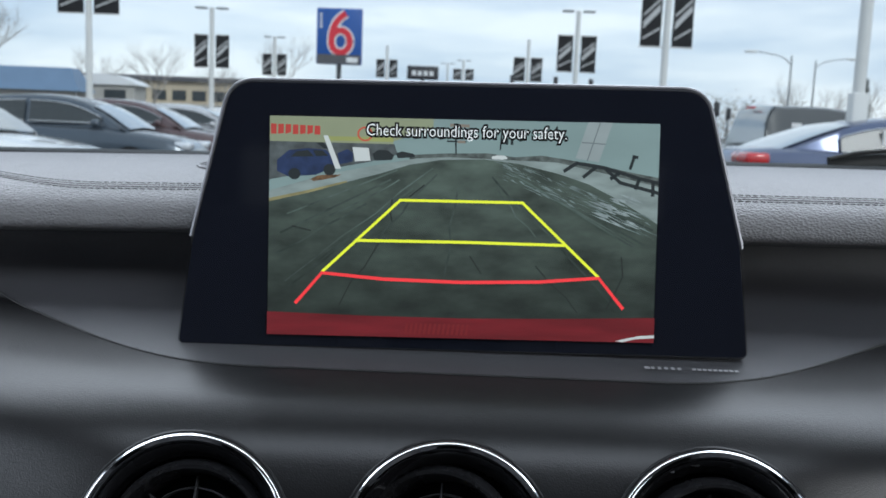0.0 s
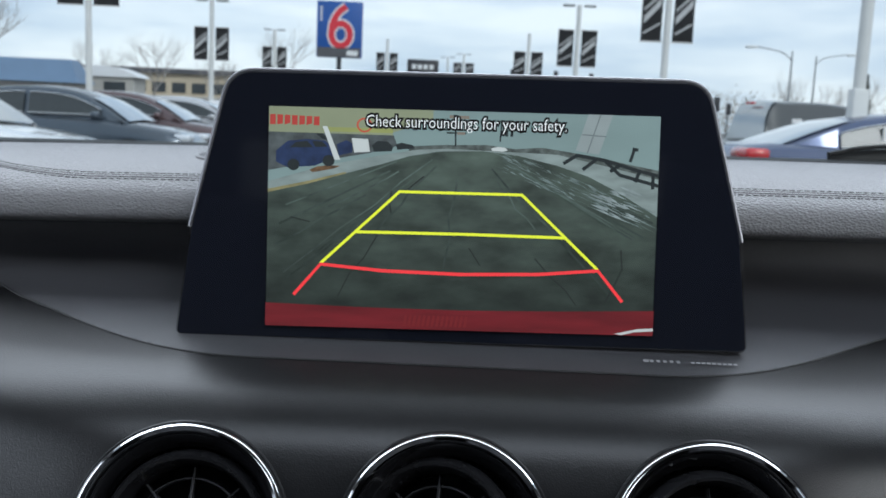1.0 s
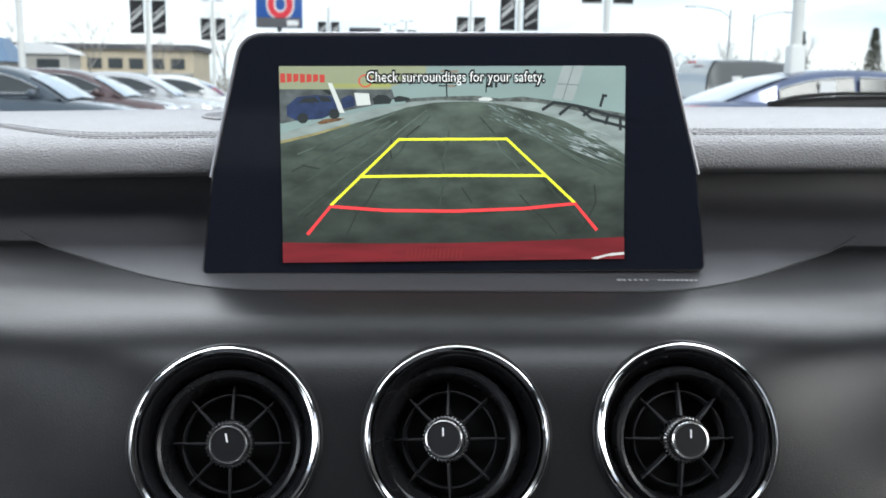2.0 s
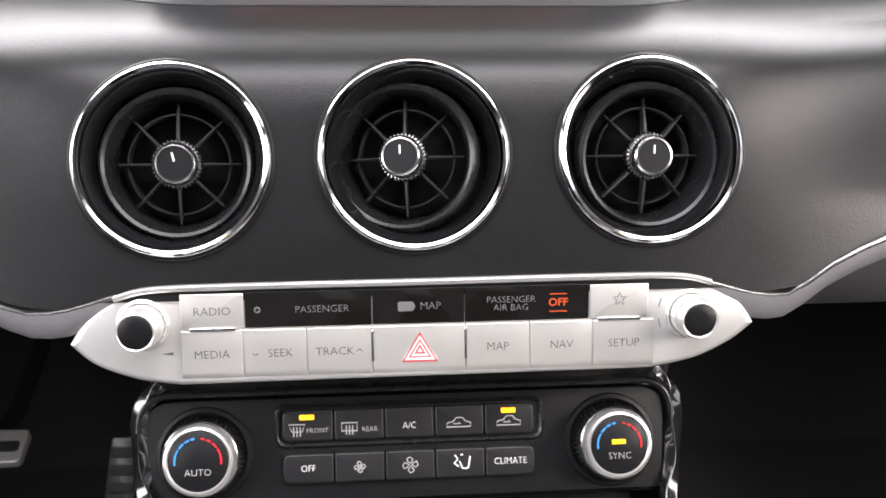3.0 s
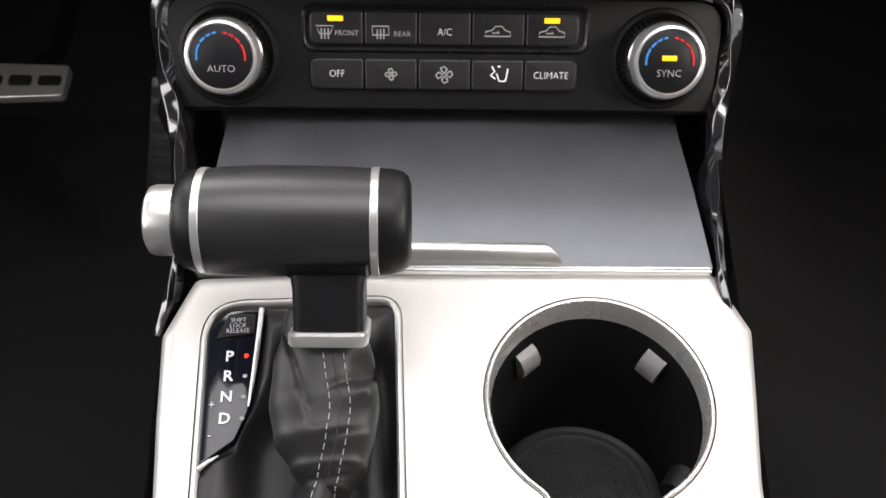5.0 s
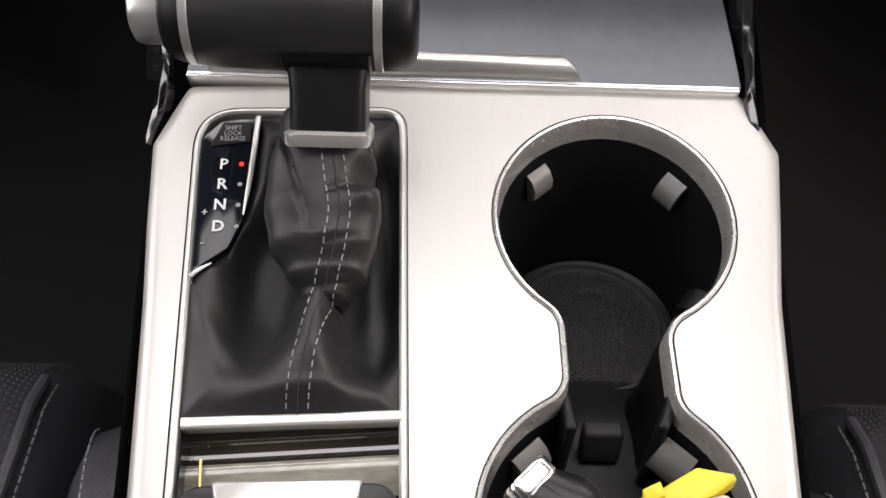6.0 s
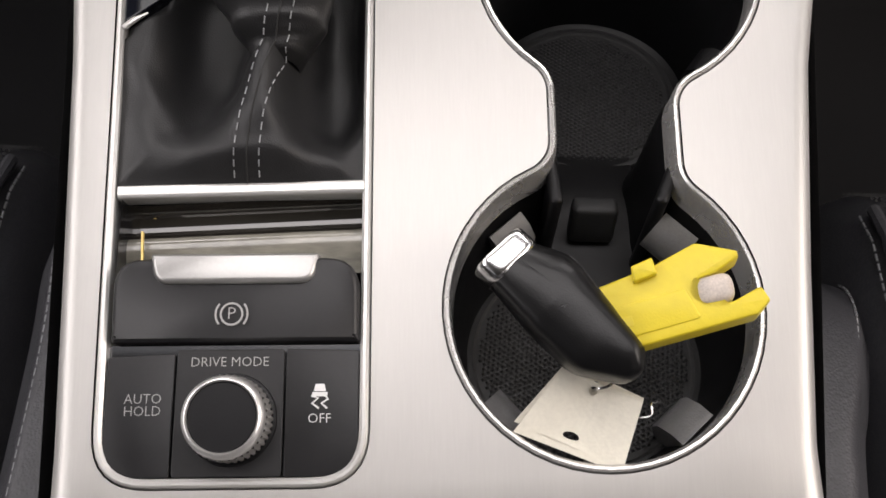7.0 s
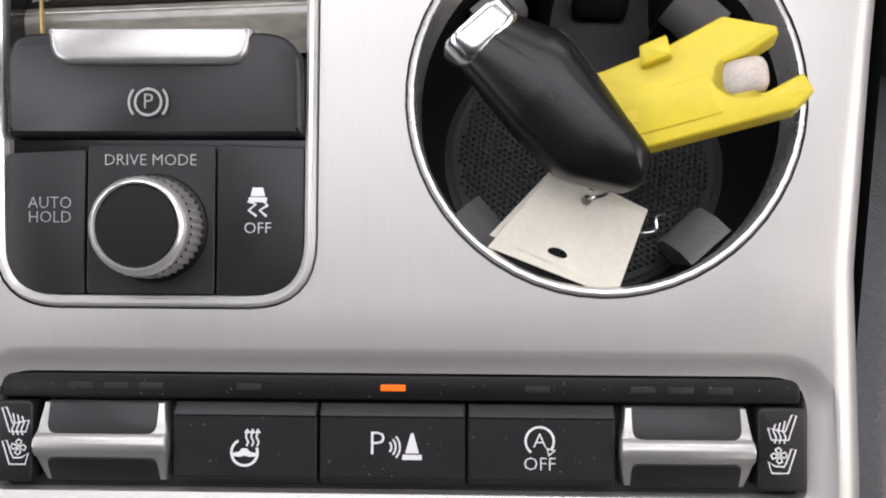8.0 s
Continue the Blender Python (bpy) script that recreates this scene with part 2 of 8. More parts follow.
def same(ob, name, parent, m):
    """A repeat of a part on the same mesh."""
    o = new(name, ob.data)
    o.parent = parent
    o.matrix_local = m
    return o


def slope(x, y, z, a):
    """A panel's own axes: x to the right, y up along the slope, z out of the face."""
    return pose(x, y, z, a, 0, 0)


def arc(cx, cy, r, a0, a1, n):
    return [(cx + r * math.cos(radians(a0 + (a1 - a0) * i / n)), cy + r * math.sin(radians(a0 + (a1 - a0) * i / n))) for i in range(n + 1)]


def circle(cx, cy, r, n=40):
    return arc(cx, cy, r, 0, 360 * (n - 1) / n, n - 1)


def rounded(points, radii, n=5):
    """A polygon with rounded corners."""
    out = []
    k = len(points)
    for i in range(k):
        p, q, s = (Vector(points[j % k]) for j in (i - 1, i, i + 1))
        r = radii[i] if isinstance(radii, (list, tuple)) else radii
        a, b = (p - q).normalized(), (s - q).normalized()
        half = math.acos(max(-1, min(1, a.dot(b)))) / 2
        d = min(r / math.tan(half), 0.49 * (p - q).length, 0.49 * (s - q).length)
        t0, t1 = q + a * d, q + b * d
        for j in range(n + 1):
            f = j / n
            w = (t0 * (1 - f) + q * f) * (1 - f) + (q * (1 - f) + t1 * f) * f
            out.append((w.x, w.y))
    return out


def rect(x0, y0, x1, y1, r=0.0, n=4):
    pts = [(x0, y0), (x1, y0), (x1, y1), (x0, y1)]
    return rounded(pts, r, n) if r else pts


def shrink(loop, d):
    """The loop moved inwards by d (outwards if negative)."""
    k, out = len(loop), []
    for i in range(k):
        p, q, s = Vector(loop[i - 1]), Vector(loop[i]), Vector(loop[(i + 1) % k])
        a, b = q - p, s - q
        if a.length < 1e-9:
            a = b
        if b.length < 1e-9:
            b = a
        n0, n1 = Vector((-a.y, a.x)).normalized(), Vector((-b.y, b.x)).normalized()
        m = n0 + n1
        m = m.normalized() if m.length > 1e-6 else n0
        m = m * (d / max(0.4, m.dot(n0)))
        out.append((q.x + m.x, q.y + m.y))
    return out


def lift(loop, z):
    return [Vector((x, y, z)) for x, y in loop]


def loft(bm, loops, closed=True, cap0=False, cap1=False):
    """Skin between loops of the same length."""
    rows = [[bm.verts.new(p) for p in lp] for lp in loops]
    k = len(rows[0])
    for a, b in zip(rows, rows[1:]):
        for i in range(k if closed else k - 1):
            j = (i + 1) % k
            bm.faces.new((a[i], a[j], b[j], b[i]))
    if cap0:
        bm.faces.new(rows[0][::-1])
    if cap1:
        bm.faces.new(rows[-1])
    return rows


def slab(bm, loop, z0, z1, bevel=0.0, steps=3, dish=0.0):
    """A loop raised from z0 to z1, with a rounded upper edge."""
    loops = [lift(loop, z0)]
    if bevel:
        for i in range(steps + 1):
            a = math.pi / 2 * i / steps
            loops.append(lift(shrink(loop, bevel * (1 - math.cos(a))), z1 - bevel + bevel * math.sin(a)))
    else:
        loops.append(lift(loop, z1))
    loft(bm, loops, cap0=True, cap1=True)
    return bm


def sheet(bm, outer, holes, z):
    """A flat face with holes."""
    edges = []
    for lp in (outer, *holes):
        vs = [bm.verts.new((x, y, z)) for x, y in lp]
        edges += [bm.edges.new((vs[i - 1], vs[i])) for i in range(len(vs))]
    bmesh.ops.triangle_fill(bm, edges=edges, use_beauty=True, normal=(0, 0, 1))


def lathe(bm, profile, n=48, cx=0.0, cy=0.0, wave=0.0, waves=0, cap0=False, cap1=False):
    """A turned body: profile of (radius, height)."""
    loops = []
    for r, z in profile:
        lp = []
        for i in range(n):
            a = 2 * math.pi * i / n
            rr = r + (wave * math.cos(waves * a) if waves else 0)
            lp.append(Vector((cx + rr * math.cos(a), cy + rr * math.sin(a), z)))
        loops.append(lp)
    loft(bm, loops, cap0=cap0, cap1=cap1)
    return bm


def sweep(bm, path, section, up=(0, 0, 1), ends=True, scales=None, twists=None):
    """A section (2D loop: across, up) drawn along a path of points."""
    loops, k = [], len(path)
    path = [Vector(p) for p in path]
    for i, p in enumerate(path):
        ahead = (path[min(i + 1, k - 1)] - path[max(i - 1, 0)]).normalized()
        side = ahead.cross(Vector(up)).normalized()
        over = side.cross(ahead)
        s = scales[i] if scales else 1.0
        if twists:
            c, w = math.cos(radians(twists[i])), math.sin(radians(twists[i]))
            side, over = side * c + over * w, over * c - side * w
        loops.append([p + side * (x * s) + over * (y * s) for x, y in section])
    loft(bm, loops, cap0=ends, cap1=ends)
    return bm


def smooth_path(points, n=8):
    """A Catmull-Rom curve through points."""
    pts = [Vector(p) for p in points]
    out = []
    for i in range(len(pts) - 1):
        a, b, c, d = pts[max(i - 1, 0)], pts[i], pts[i + 1], pts[min(i + 2, len(pts) - 1)]
        for j in range(n):
            t = j / n
            out.append(0.5 * ((2 * b) + (c - a) * t + (2 * a - 5 * b + 4 * c - d) * t * t + (3 * b - a - 3 * c + d) * t ** 3))
    return out + [pts[-1]]


def box(bm, cx, cy, cz, sx, sy, sz, bevel=0.0, segments=2):
    made = bmesh.ops.create_cube(bm, size=1.0, matrix=Matrix.LocRotScale((cx, cy, cz), None, (sx, sy, sz)))
    if bevel:
        edges = list({e for v in made["verts"] for e in v.link_edges})
        bmesh.ops.bevel(bm, geom=edges, offset=bevel, segments=segments, affect="EDGES", profile=0.5)
    return bm


def ribbon(bm, points, width, z, thick=0.00012, closed=False):
    """A drawn line of some width, a hair thick."""
    pts = [Vector(p) for p in points]
    if closed:
        pts.append(pts[0])
    k = len(pts)
    low, high = [], []
    for i, p in enumerate(pts):
        if closed and i in (0, k - 1):
            d = (pts[1] - pts[-2]).normalized()
        else:
            d = (pts[min(i + 1, k - 1)] - pts[max(i - 1, 0)]).normalized()
        s = Vector((-d.y, d.x)) * width / 2
        low.append((p - s)), high.append((p + s))
    va = [bm.verts.new((p.x, p.y, z + thick)) for p in low]
    vb = [bm.verts.new((p.x, p.y, z + thick)) for p in high]
    for i in range(k - 1):
        bm.faces.new((va[i], va[i + 1], vb[i + 1], vb[i]))
    return bm


def patch(bm, loop, z):
    bm.faces.new([bm.verts.new((x, y, z)) for x, y in loop])
    return bm


def marks(name, strokes, width, parent, material, x, y, z, size, label=""):
    """A symbol of strokes, given in a unit square."""
    bm = bmesh.new()
    for s in strokes:
        closed = len(s) > 2 and s[0] == s[-1]
        pts = [(x + a * size, y + b * size) for a, b in (s[:-1] if closed else s)]
        ribbon(bm, pts, width, z, closed=closed)
    return part(name, bm, material, parent, label, smooth=0)


def words(body, size, parent, x, y, z, material, name="lettering", align="CENTER", wide=1.0, bold=0.0, label=""):
    """Lettering in the built-in font, as a thin mesh."""
    cu = bpy.data.curves.new(name, "FONT")
    cu.body, cu.size, cu.align_x, cu.align_y, cu.offset = body, size, align, "CENTER", bold
    cu.space_line, cu.resolution_u = 0.85, 2
    cu.offset = bold if bold else -0.012 * size
    tmp = bpy.data.objects.new(name, cu)
    scene.collection.objects.link(tmp)
    bpy.context.view_layer.update()
    me = bpy.data.meshes.new_from_object(tmp.evaluated_get(bpy.context.evaluated_depsgraph_get()))
    bpy.data.objects.remove(tmp)
    bpy.data.curves.remove(cu)
    me.materials.clear()
    me.materials.append(material)
    ob = new(name, me)
    ob.parent = parent
    ob.matrix_local = Matrix.Translation((x, y, z)) @ Matrix.Diagonal((wide, 1, 1, 1))
    if label:
        tagged(ob, label)
    return ob


# ---- dashboard ----
VENTS = (-0.1045, -0.0016, 0.1033)
VENT_RISE = (0.0, 0.0008, 0.0018)
VENT_Y, VENT_Z, FACE = 0.3735, 0.972, 66.0
PAD_TILT = 0.0185
PROFILE = smooth_path([(0, 0.3455, 0.909), (0, 0.3505, 0.9203), (0, 0.3612, 0.9445), (0, 0.3735, 0.972), (0, 0.3842, 0.9960), (0, 0.3925, 1.0085), (0, 0.4060, 1.0180),
                       (0, 0.4210, 1.0240), (0, 0.4400, 1.0295), (0, 0.4650, 1.0365), (0, 0.5000, 1.0455), (0, 0.5320, 1.0560), (0, 0.5420, 1.0720), (0, 0.5430, 1.0950)], 10)


def arm_height(x):
    """The lower edge of the padded fascia, which rises outwards above the silver arms."""
    a = abs(x)
    if a < 0.135:
        return 0.917
    if a < 0.172:
        return 0.917 - 0.002 * math.sin((a - 0.135) / 0.037 * math.pi)
    return min(0.995, 0.917 + 0.40 * (a - 0.172))


def seam_depth(x):
    """Where the ledge under the display ends."""
    a = abs(x)
    return 0.4318 + (0 if a < 0.09 else 3.05 * (a - 0.09) ** 2)


def set_back(x):
    """How far the fascia curves away towards the doors."""
    u = max(0.0, abs(x) - 0.11)
    return 0.030 * (1 - math.exp(-(u / 0.15) ** 2))


def set_low(x):
    """The same at the lower edge, which turns away less."""
    return 0.15 * set_back(x)


def flank_lean(x):
    """How far the fascia's flanks lean back."""
    u = max(0.0, abs(x) - 0.125)
    return 0.24 * (1 - math.exp(-(u / 0.085) ** 2))


def fascia_row(x):
    """The dashboard's section at x, from its lower edge up into the slot behind the display."""
    low = arm_height(x)
    i = next(k for k in range(len(PROFILE) - 1) if PROFILE[k + 1].z > low)
    p, q = PROFILE[i], PROFILE[i + 1]
    first = p.lerp(q, (low - p.z) / (q.z - p.z))
    pts = [first] + PROFILE[i + 1:]
    length = [0.0]
    for a, b in zip(pts, pts[1:]):
        length.append(length[-1] + (b - a).length)
    out, rows = [], 96
    for r in range(rows + 1):
        want = length[-1] * r / rows
        k = next((k for k in range(len(length) - 1) if length[k + 1] >= want), len(length) - 2)
        out.append(pts[k].lerp(pts[k + 1], (want - length[k]) / max(1e-9, length[k + 1] - length[k])))
    return out


def build_dashboard():
    dash = thing("dashboard", pose(0, 0, 0), "black padded car dashboard with a stitched grey-black upper pad", "dashboard", kind="structure")
    xs = [-0.72, -0.6, -0.5, -0.42, -0.36, -0.32, -0.28]
    xs = xs + [-0.26 + 0.0025 * i for i in range(209)] + [-x for x in reversed(xs)]
    bm = bmesh.new()
    e_w = Vector((0, -math.sin(radians(FACE)), math.cos(radians(FACE))))
    grid, seam_row = [], []
    for x in xs:
        col = []
        row = fascia_row(x)
        marks_at = []
        for want in (min(seam_depth(x), 0.488),):
            k = min(range(len(row)), key=lambda j: abs(row[j].y - want) + (1 if row[j].z < 1.0 else 0))
            a = row[k - 1] if want < row[k].y else row[k]
            b = row[k] if want < row[k].y else row[k + 1]
            row[k] = a.lerp(b, (want - a.y) / max(1e-6, b.y - a.y))
            marks_at.append(k)
        seam_row.append(marks_at)
        for p in row:
            lean = flank_lean(x) * max(0.0, p.z - 0.955)
            k = max(0.0, min(1.0, (p.z - 0.942) / 0.055))
            away = set_low(x) + (set_back(x) - set_low(x)) * k * k * (3 - 2 * k)
            q = Vector((x, p.y + (away + lean) * max(0.0, min(1.0, (0.48 - p.y) / 0.07)), p.z))
            for vx in VENTS:
                d = math.hypot(x - vx, (p - Vector((0, VENT_Y, VENT_Z))).length)
                if d < 0.0375 and p.z < 1.02:
                    q = q - e_w * 0.034
            col.append(bm.verts.new(q))
        grid.append(col)
    for a, b, ka, kb in zip(grid, grid[1:], seam_row, seam_row[1:]):
        for i in range(len(a) - 1):
            face = bm.faces.new((a[i], b[i], b[i + 1], a[i + 1]))
            face.material_index = int(2 * i + 1 > ka[0] + kb[0])
    part("fascia", bm, [LEATHER, LEDGE], dash, "grained black padded fascia", smooth=60)
    # the seam along the ledge
    bm = bmesh.new()
    line = []
    for i in range(97):
        x = -0.24 + 0.005 * i
        y = seam_depth(x)
        k = next(k for k in range(len(PROFILE) - 1) if PROFILE[k + 1].y > min(y, 0.51))
        p, q = PROFILE[k], PROFILE[k + 1]
        z = p.z + (q.z - p.z) * (min(y, 0.51) - p.y) / (q.y - p.y)
        y = min(y, 0.51)
        lean = flank_lean(x) * max(0.0, z - 0.955)
        line.append((x, y + (set_back(x) + lean) * max(0.0, min(1.0, (0.48 - y) / 0.07)), z + 0.0001))
    sweep(bm, line, circle(0, 0, 0.0005, 8))
    part("ledge_seam", bm, MATTE_BLACK, dash)
    # upper pad: crest, rolled rear edge, underside
    section = smooth_path([(0, 1.05, 1.055), (0, 0.86, 1.098), (0, 0.70, 1.1125), (0, 0.60, 1.1150), (0, 0.54, 1.1115), (0, 0.508, 1.1060), (0, 0.4925, 1.0990), (0, 0.4865, 1.0900), (0, 0.4888, 1.0822), (0, 0.510, 1.0795), (0, 0.56, 1.0810)], 6)

    def on_pad(x, p):
        """A point of the pad's section carried to x: the pad bows down and back towards the doors."""
        k = (x / 0.75) ** 2
        return Vector((x, p[1] - 0.02 * k, p[2] - 0.008 * k + PAD_TILT * x))

    def pad_top(y):
        a, b = next((a, b) for a, b in zip(section, section[1:]) if b.y <= y)
        return b.z + (a.z - b.z) * (y - b.y) / (a.y - b.y)

    def seam_back(x):
        """The seam swings forward where the instrument hood begins."""
        return 4.4 * min(0.07, max(0.0, -0.185 - x)) ** 2

    bm = bmesh.new()
    loft(bm, [[on_pad(-0.75 + 0.025 * i, p) for p in section] for i in range(61)], closed=False)
    pad = part("upper_pad", bm, PAD, dash, "grained dark grey dashboard pad", smooth=60)
    # the seam: a fine welt with a row of stitches on each side
    for y, wide in ((0.4990, 0.00032), (0.5012, 0.00022)):
        bm = bmesh.new()
        line = []
        for i in range(281):
            x = -0.7 + 0.005 * i
            line.append(on_pad(x, (0, y + seam_back(x), pad_top(y + seam_back(x)))))
        sweep(bm, line, circle(0, 0, wide, 6))
        part("welt", bm, DARK_THREAD, pad)
    bm = bmesh.new()
    for i in range(300):
        x = -0.56 + 0.0037 * i
        if -0.118 < x < 0.118:
            continue
        for y, shift in ((0.4972, 0.0), (0.5034, 0.0018)):
            y += seam_back(x)
            c = on_pad(x + shift, (0, y, pad_top(y)))
            box(bm, c.x, c.y, c.z, 0.0026, 0.0006, 0.0005)
    tagged(part("stitching", bm, DARK_THREAD, pad, smooth=0), kind="stuff")
    # round sensor grille in the pad
    bm = bmesh.new()
    lathe(bm, [(0.0175, -0.004), (0.0175, 0.0002), (0.0165, 0.0008), (0.0155, 0.0004), (0.0150, -0.0012), (0.001, -0.0012)], 36, cap1=True)
    at = pose(-0.129, 0.546, 1.1100, 5.5)
    grille = part("sensor_grille", bm, PAD, dash, "round slotted grey grille", m=at)
    for i in range(9):
        u = -0.012 + 0.003 * i
        bm = bmesh.new()
        box(bm, 0, u, -0.0004, 2 * math.sqrt(0.0150 ** 2 - u * u), 0.0014, 0.0012, 0.0003, 1)
        part("slat", bm, LEDGE, grille, smooth=0)
    bm = bmesh.new()
    slab(bm, rounded([(-0.66, 0.95), (0.66, 0.95), (0.66, 1.06), (-0.66, 1.06)], 0.02), -0.03, 0.0, 0.002)
    part("cowl", bm, MATTE_BLACK, dash, m=pose(0, 0, 1.1047, 0, -math.degrees(PAD_TILT), 0))
    # lower, dark part of the dashboard
    bm = bmesh.new()
    loops = []
    for i in range(41):
        x = -0.75 + 0.0375 * i
        top = min(arm_height(x) + 0.004, 1.0)
        y0 = 0.360 + set_low(x) + max(0.0, (top - 0.921) * 0.45)
        loops.append([Vector((x, y0, top)), Vector((x, y0 + 0.018, top - 0.03)), Vector((x, 0.430, 0.865)), Vector((x, 0.50, 0.835)), Vector((x, 0.62, 0.82)), Vector((x, 0.80, 0.82)), Vector((x, 1.00, 0.82))])
    loft(bm, loops, closed=False)
    part("knee_panel", bm, KNEE_HAZED, dash, "matte black lower dashboard")
    return dash


def build_display():
    """The tablet that stands on the ledge, showing the reversing camera's picture."""
    W, H = 177 * MM, 99.6 * MM
    unit = thing("infotainment_display", slope(0.0012, 0.4500, 1.0396, 85.4) @ pose(0, 0, 0, 0, 0, 1.0), "black tablet-like car display showing a reversing camera picture", "display")
    outline = rounded([(-0.1300, -0.0055), (0.1322, -0.0065), (0.1268, 0.045), (0.1088, 0.1150), (-0.1062, 0.1150), (-0.1232, 0.045)], [0.003, 0.003, 0.02, 0.014, 0.014, 0.02], 7)
    bm = bmesh.new()
    loops = [lift(shrink(outline, -0.0005), -0.020), lift(outline, -0.006), lift(shrink(outline, -0.0007), -0.0015), lift(shrink(outline, 0.0004), 0.0)]
    loft(bm, loops, cap0=True)
    part("housing", bm, GLOSS_BLACK, unit, "glossy black rounded housing")
    bm = bmesh.new()
    rim = shrink(outline, -0.0008)
    pts = [Vector((x, y, -0.0012)) for x, y in rim if y > -0.002]
    start = max(range(len(pts)), key=lambda i: (pts[i] - pts[i - 1]).length)
    sweep(bm, pts[start:] + pts[:start], circle(0, 0, 0.0011, 8), up=(0, 0, 1))
    part("bezel_edge", bm, BEZEL, unit, "thin grey metal edge")
    bm = bmesh.new()
    patch(bm, shrink(outline, 0.0004), 0.0)
    part("glass", bm, GLASS_BLACK, unit, "black glass front", smooth=0)
    # foot between the housing and the ledge
    bm = bmesh.new()
    slab(bm, rect(-0.124, -0.012, 0.126, -0.004, 0.002), -0.03, -0.004, 0.001)
    part("foot", bm, MATTE_BLACK, unit)
    screen = part("screen", patch(bmesh.new(), rect(-W / 2, 0, W / 2, H), 0.0004), glowing("picture_sky", (0.31, 0.43, 0.41), 0.56, 0.10, 14, (1, 3, 1)), unit, "lit screen", smooth=0)

    def pt(s, t):
        return (-W / 2 + s * W, H - t * H)

    layer = [0.0005]

    def piece(name, material, *loops, label=""):
        bm = bmesh.new()
        layer[0] += 0.00003
        for lp in loops:
            patch(bm, [pt(*p) for p in lp], layer[0])
        return part(name, bm, material, screen, label, smooth=0)

    def line(name, material, width, *paths, label=""):
        bm = bmesh.new()
        layer[0] += 0.00003
        for p in paths:
            ribbon(bm, [pt(*q) for q in p], width, layer[0], 0.0)
        return part(name, bm, material, screen, label, smooth=0)

    snow = glowing("picture_snow", (0.40, 0.49, 0.46), 0.46, 0.25, 60, (1, 3, 1))
    dark = glowing("picture_dark", (0.020, 0.027, 0.028), 0.7)
    far = glowing("picture_far_row", (0.10, 0.12, 0.11), 0.7, 0.5, 300)
    white = glowing("picture_white", (0.62, 0.66, 0.63), 0.75)
    piece("pictured_distance", far, [(0.36, 0.165), (0.45, 0.155), (0.56, 0.150), (0.63, 0.165), (0.70, 0.155), (0.78, 0.175), (0.84, 0.19), (0.92, 0.22), (1, 0.245), (1, 0.36), (0.36, 0.24)])
    piece("pictured_snow", snow, [(0, 0.34), (0.14, 0.265), (0.30, 0.205), (0.38, 0.18), (0.46, 0.172), (0.60, 0.178), (0.74, 0.185), (0.86, 0.23), (1, 0.285), (1, 0.6), (0, 0.6)])
    asphalt = glowing("picture_asphalt", (0.051, 0.070, 0.056), 0.60, 0.5, 45, (1, 2.2, 1), (0.008, 0.55, 0.082, 1.75))
    piece("pictured_asphalt", asphalt, [(0, 0.385), (0.10, 0.345), (0.20, 0.295), (0.29, 0.25), (0.36, 0.21), (0.44, 0.185), (0.55, 0.178), (0.64, 0.195), (0.74, 0.235), (0.82, 0.28), (0.90, 0.35), (1, 0.455), (1, 0.94), (0, 0.94)])
    piece("pictured_kerb", glowing("picture_kerb", (0.33, 0.30, 0.14), 0.6, 0.3, 200), [(0, 0.375), (0.10, 0.335), (0.20, 0.288), (0.20, 0.296), (0.10, 0.348), (0, 0.39)])
    slush = []
    rnd = random.Random(4)
    for i in range(150):
        s = 0.60 + 0.38 * rnd.random()
        t = 0.20 + (s - 0.60) * 0.66 + 0.10 * rnd.random() - 0.03
        a, b = 0.006 + 0.026 * rnd.random(), 0.002 + 0.004 * rnd.random()
        slush.append([(s - a, t - 0.62 * a), (s - 0.2 * a, t - b), (s + a, t + 0.62 * a + b), (s + 0.1 * a, t + b)])
    tagged(piece("pictured_slush", glowing("picture_slush", (0.20, 0.26, 0.245), 0.6, 0.3, 200), *slush), kind="stuff")
    piece("pictured_building", glowing("picture_wall", (0.42, 0.47, 0.29), 0.50, 0.08, 40), [(0, 0.0), (0.42, 0.0), (0.42, 0.045), (0.318, 0.105), (0.318, 0.118), (0, 0.118)])
    piece("pictured_fascia_board", glowing("picture_fascia_board", (0.43, 0.47, 0.16), 0.55, 0.1, 40), [(0.14, 0.088), (0.318, 0.088), (0.318, 0.108), (0.14, 0.108)])
    piece("pictured_window", glowing("picture_windows", (0.085, 0.10, 0.10), 0.7, 0.5, 160), [(0, 0.115), (0.32, 0.118), (0.33, 0.165), (0.26, 0.20), (0, 0.29)])
    sign_red = glowing("picture_red", (0.50, 0.060, 0.045), 0.7)
    for i in range(7):
        x0, h = 0.003 + 0.0187 * i, 0.004 * (i % 3)
        piece("pictured_sign_bar", sign_red, [(x0, 0.036 + 0.001 * i), (x0 + 0.0145, 0.036 + 0.001 * i), (x0 + 0.0145, 0.082 - h), (x0, 0.082)])
    line("pictured_badge", glowing("picture_badge", (0.6, 0.1, 0.06), 0.7), 0.0008, [(0.245 + 0.018 * math.cos(a * 0.5), 0.075 + 0.03 * math.sin(a * 0.5)) for a in range(14)])
    piece("pictured_car", glowing("picture_blue_car", (0.024, 0.045, 0.120), 0.6, 0.3, 200), [(0.02, 0.20), (0.05, 0.155), (0.10, 0.145), (0.145, 0.15), (0.165, 0.18), (0.17, 0.225), (0.12, 0.265), (0.05, 0.275), (0.02, 0.25)], [(0.175, 0.165), (0.20, 0.145), (0.215, 0.16), (0.215, 0.20), (0.18, 0.215)])
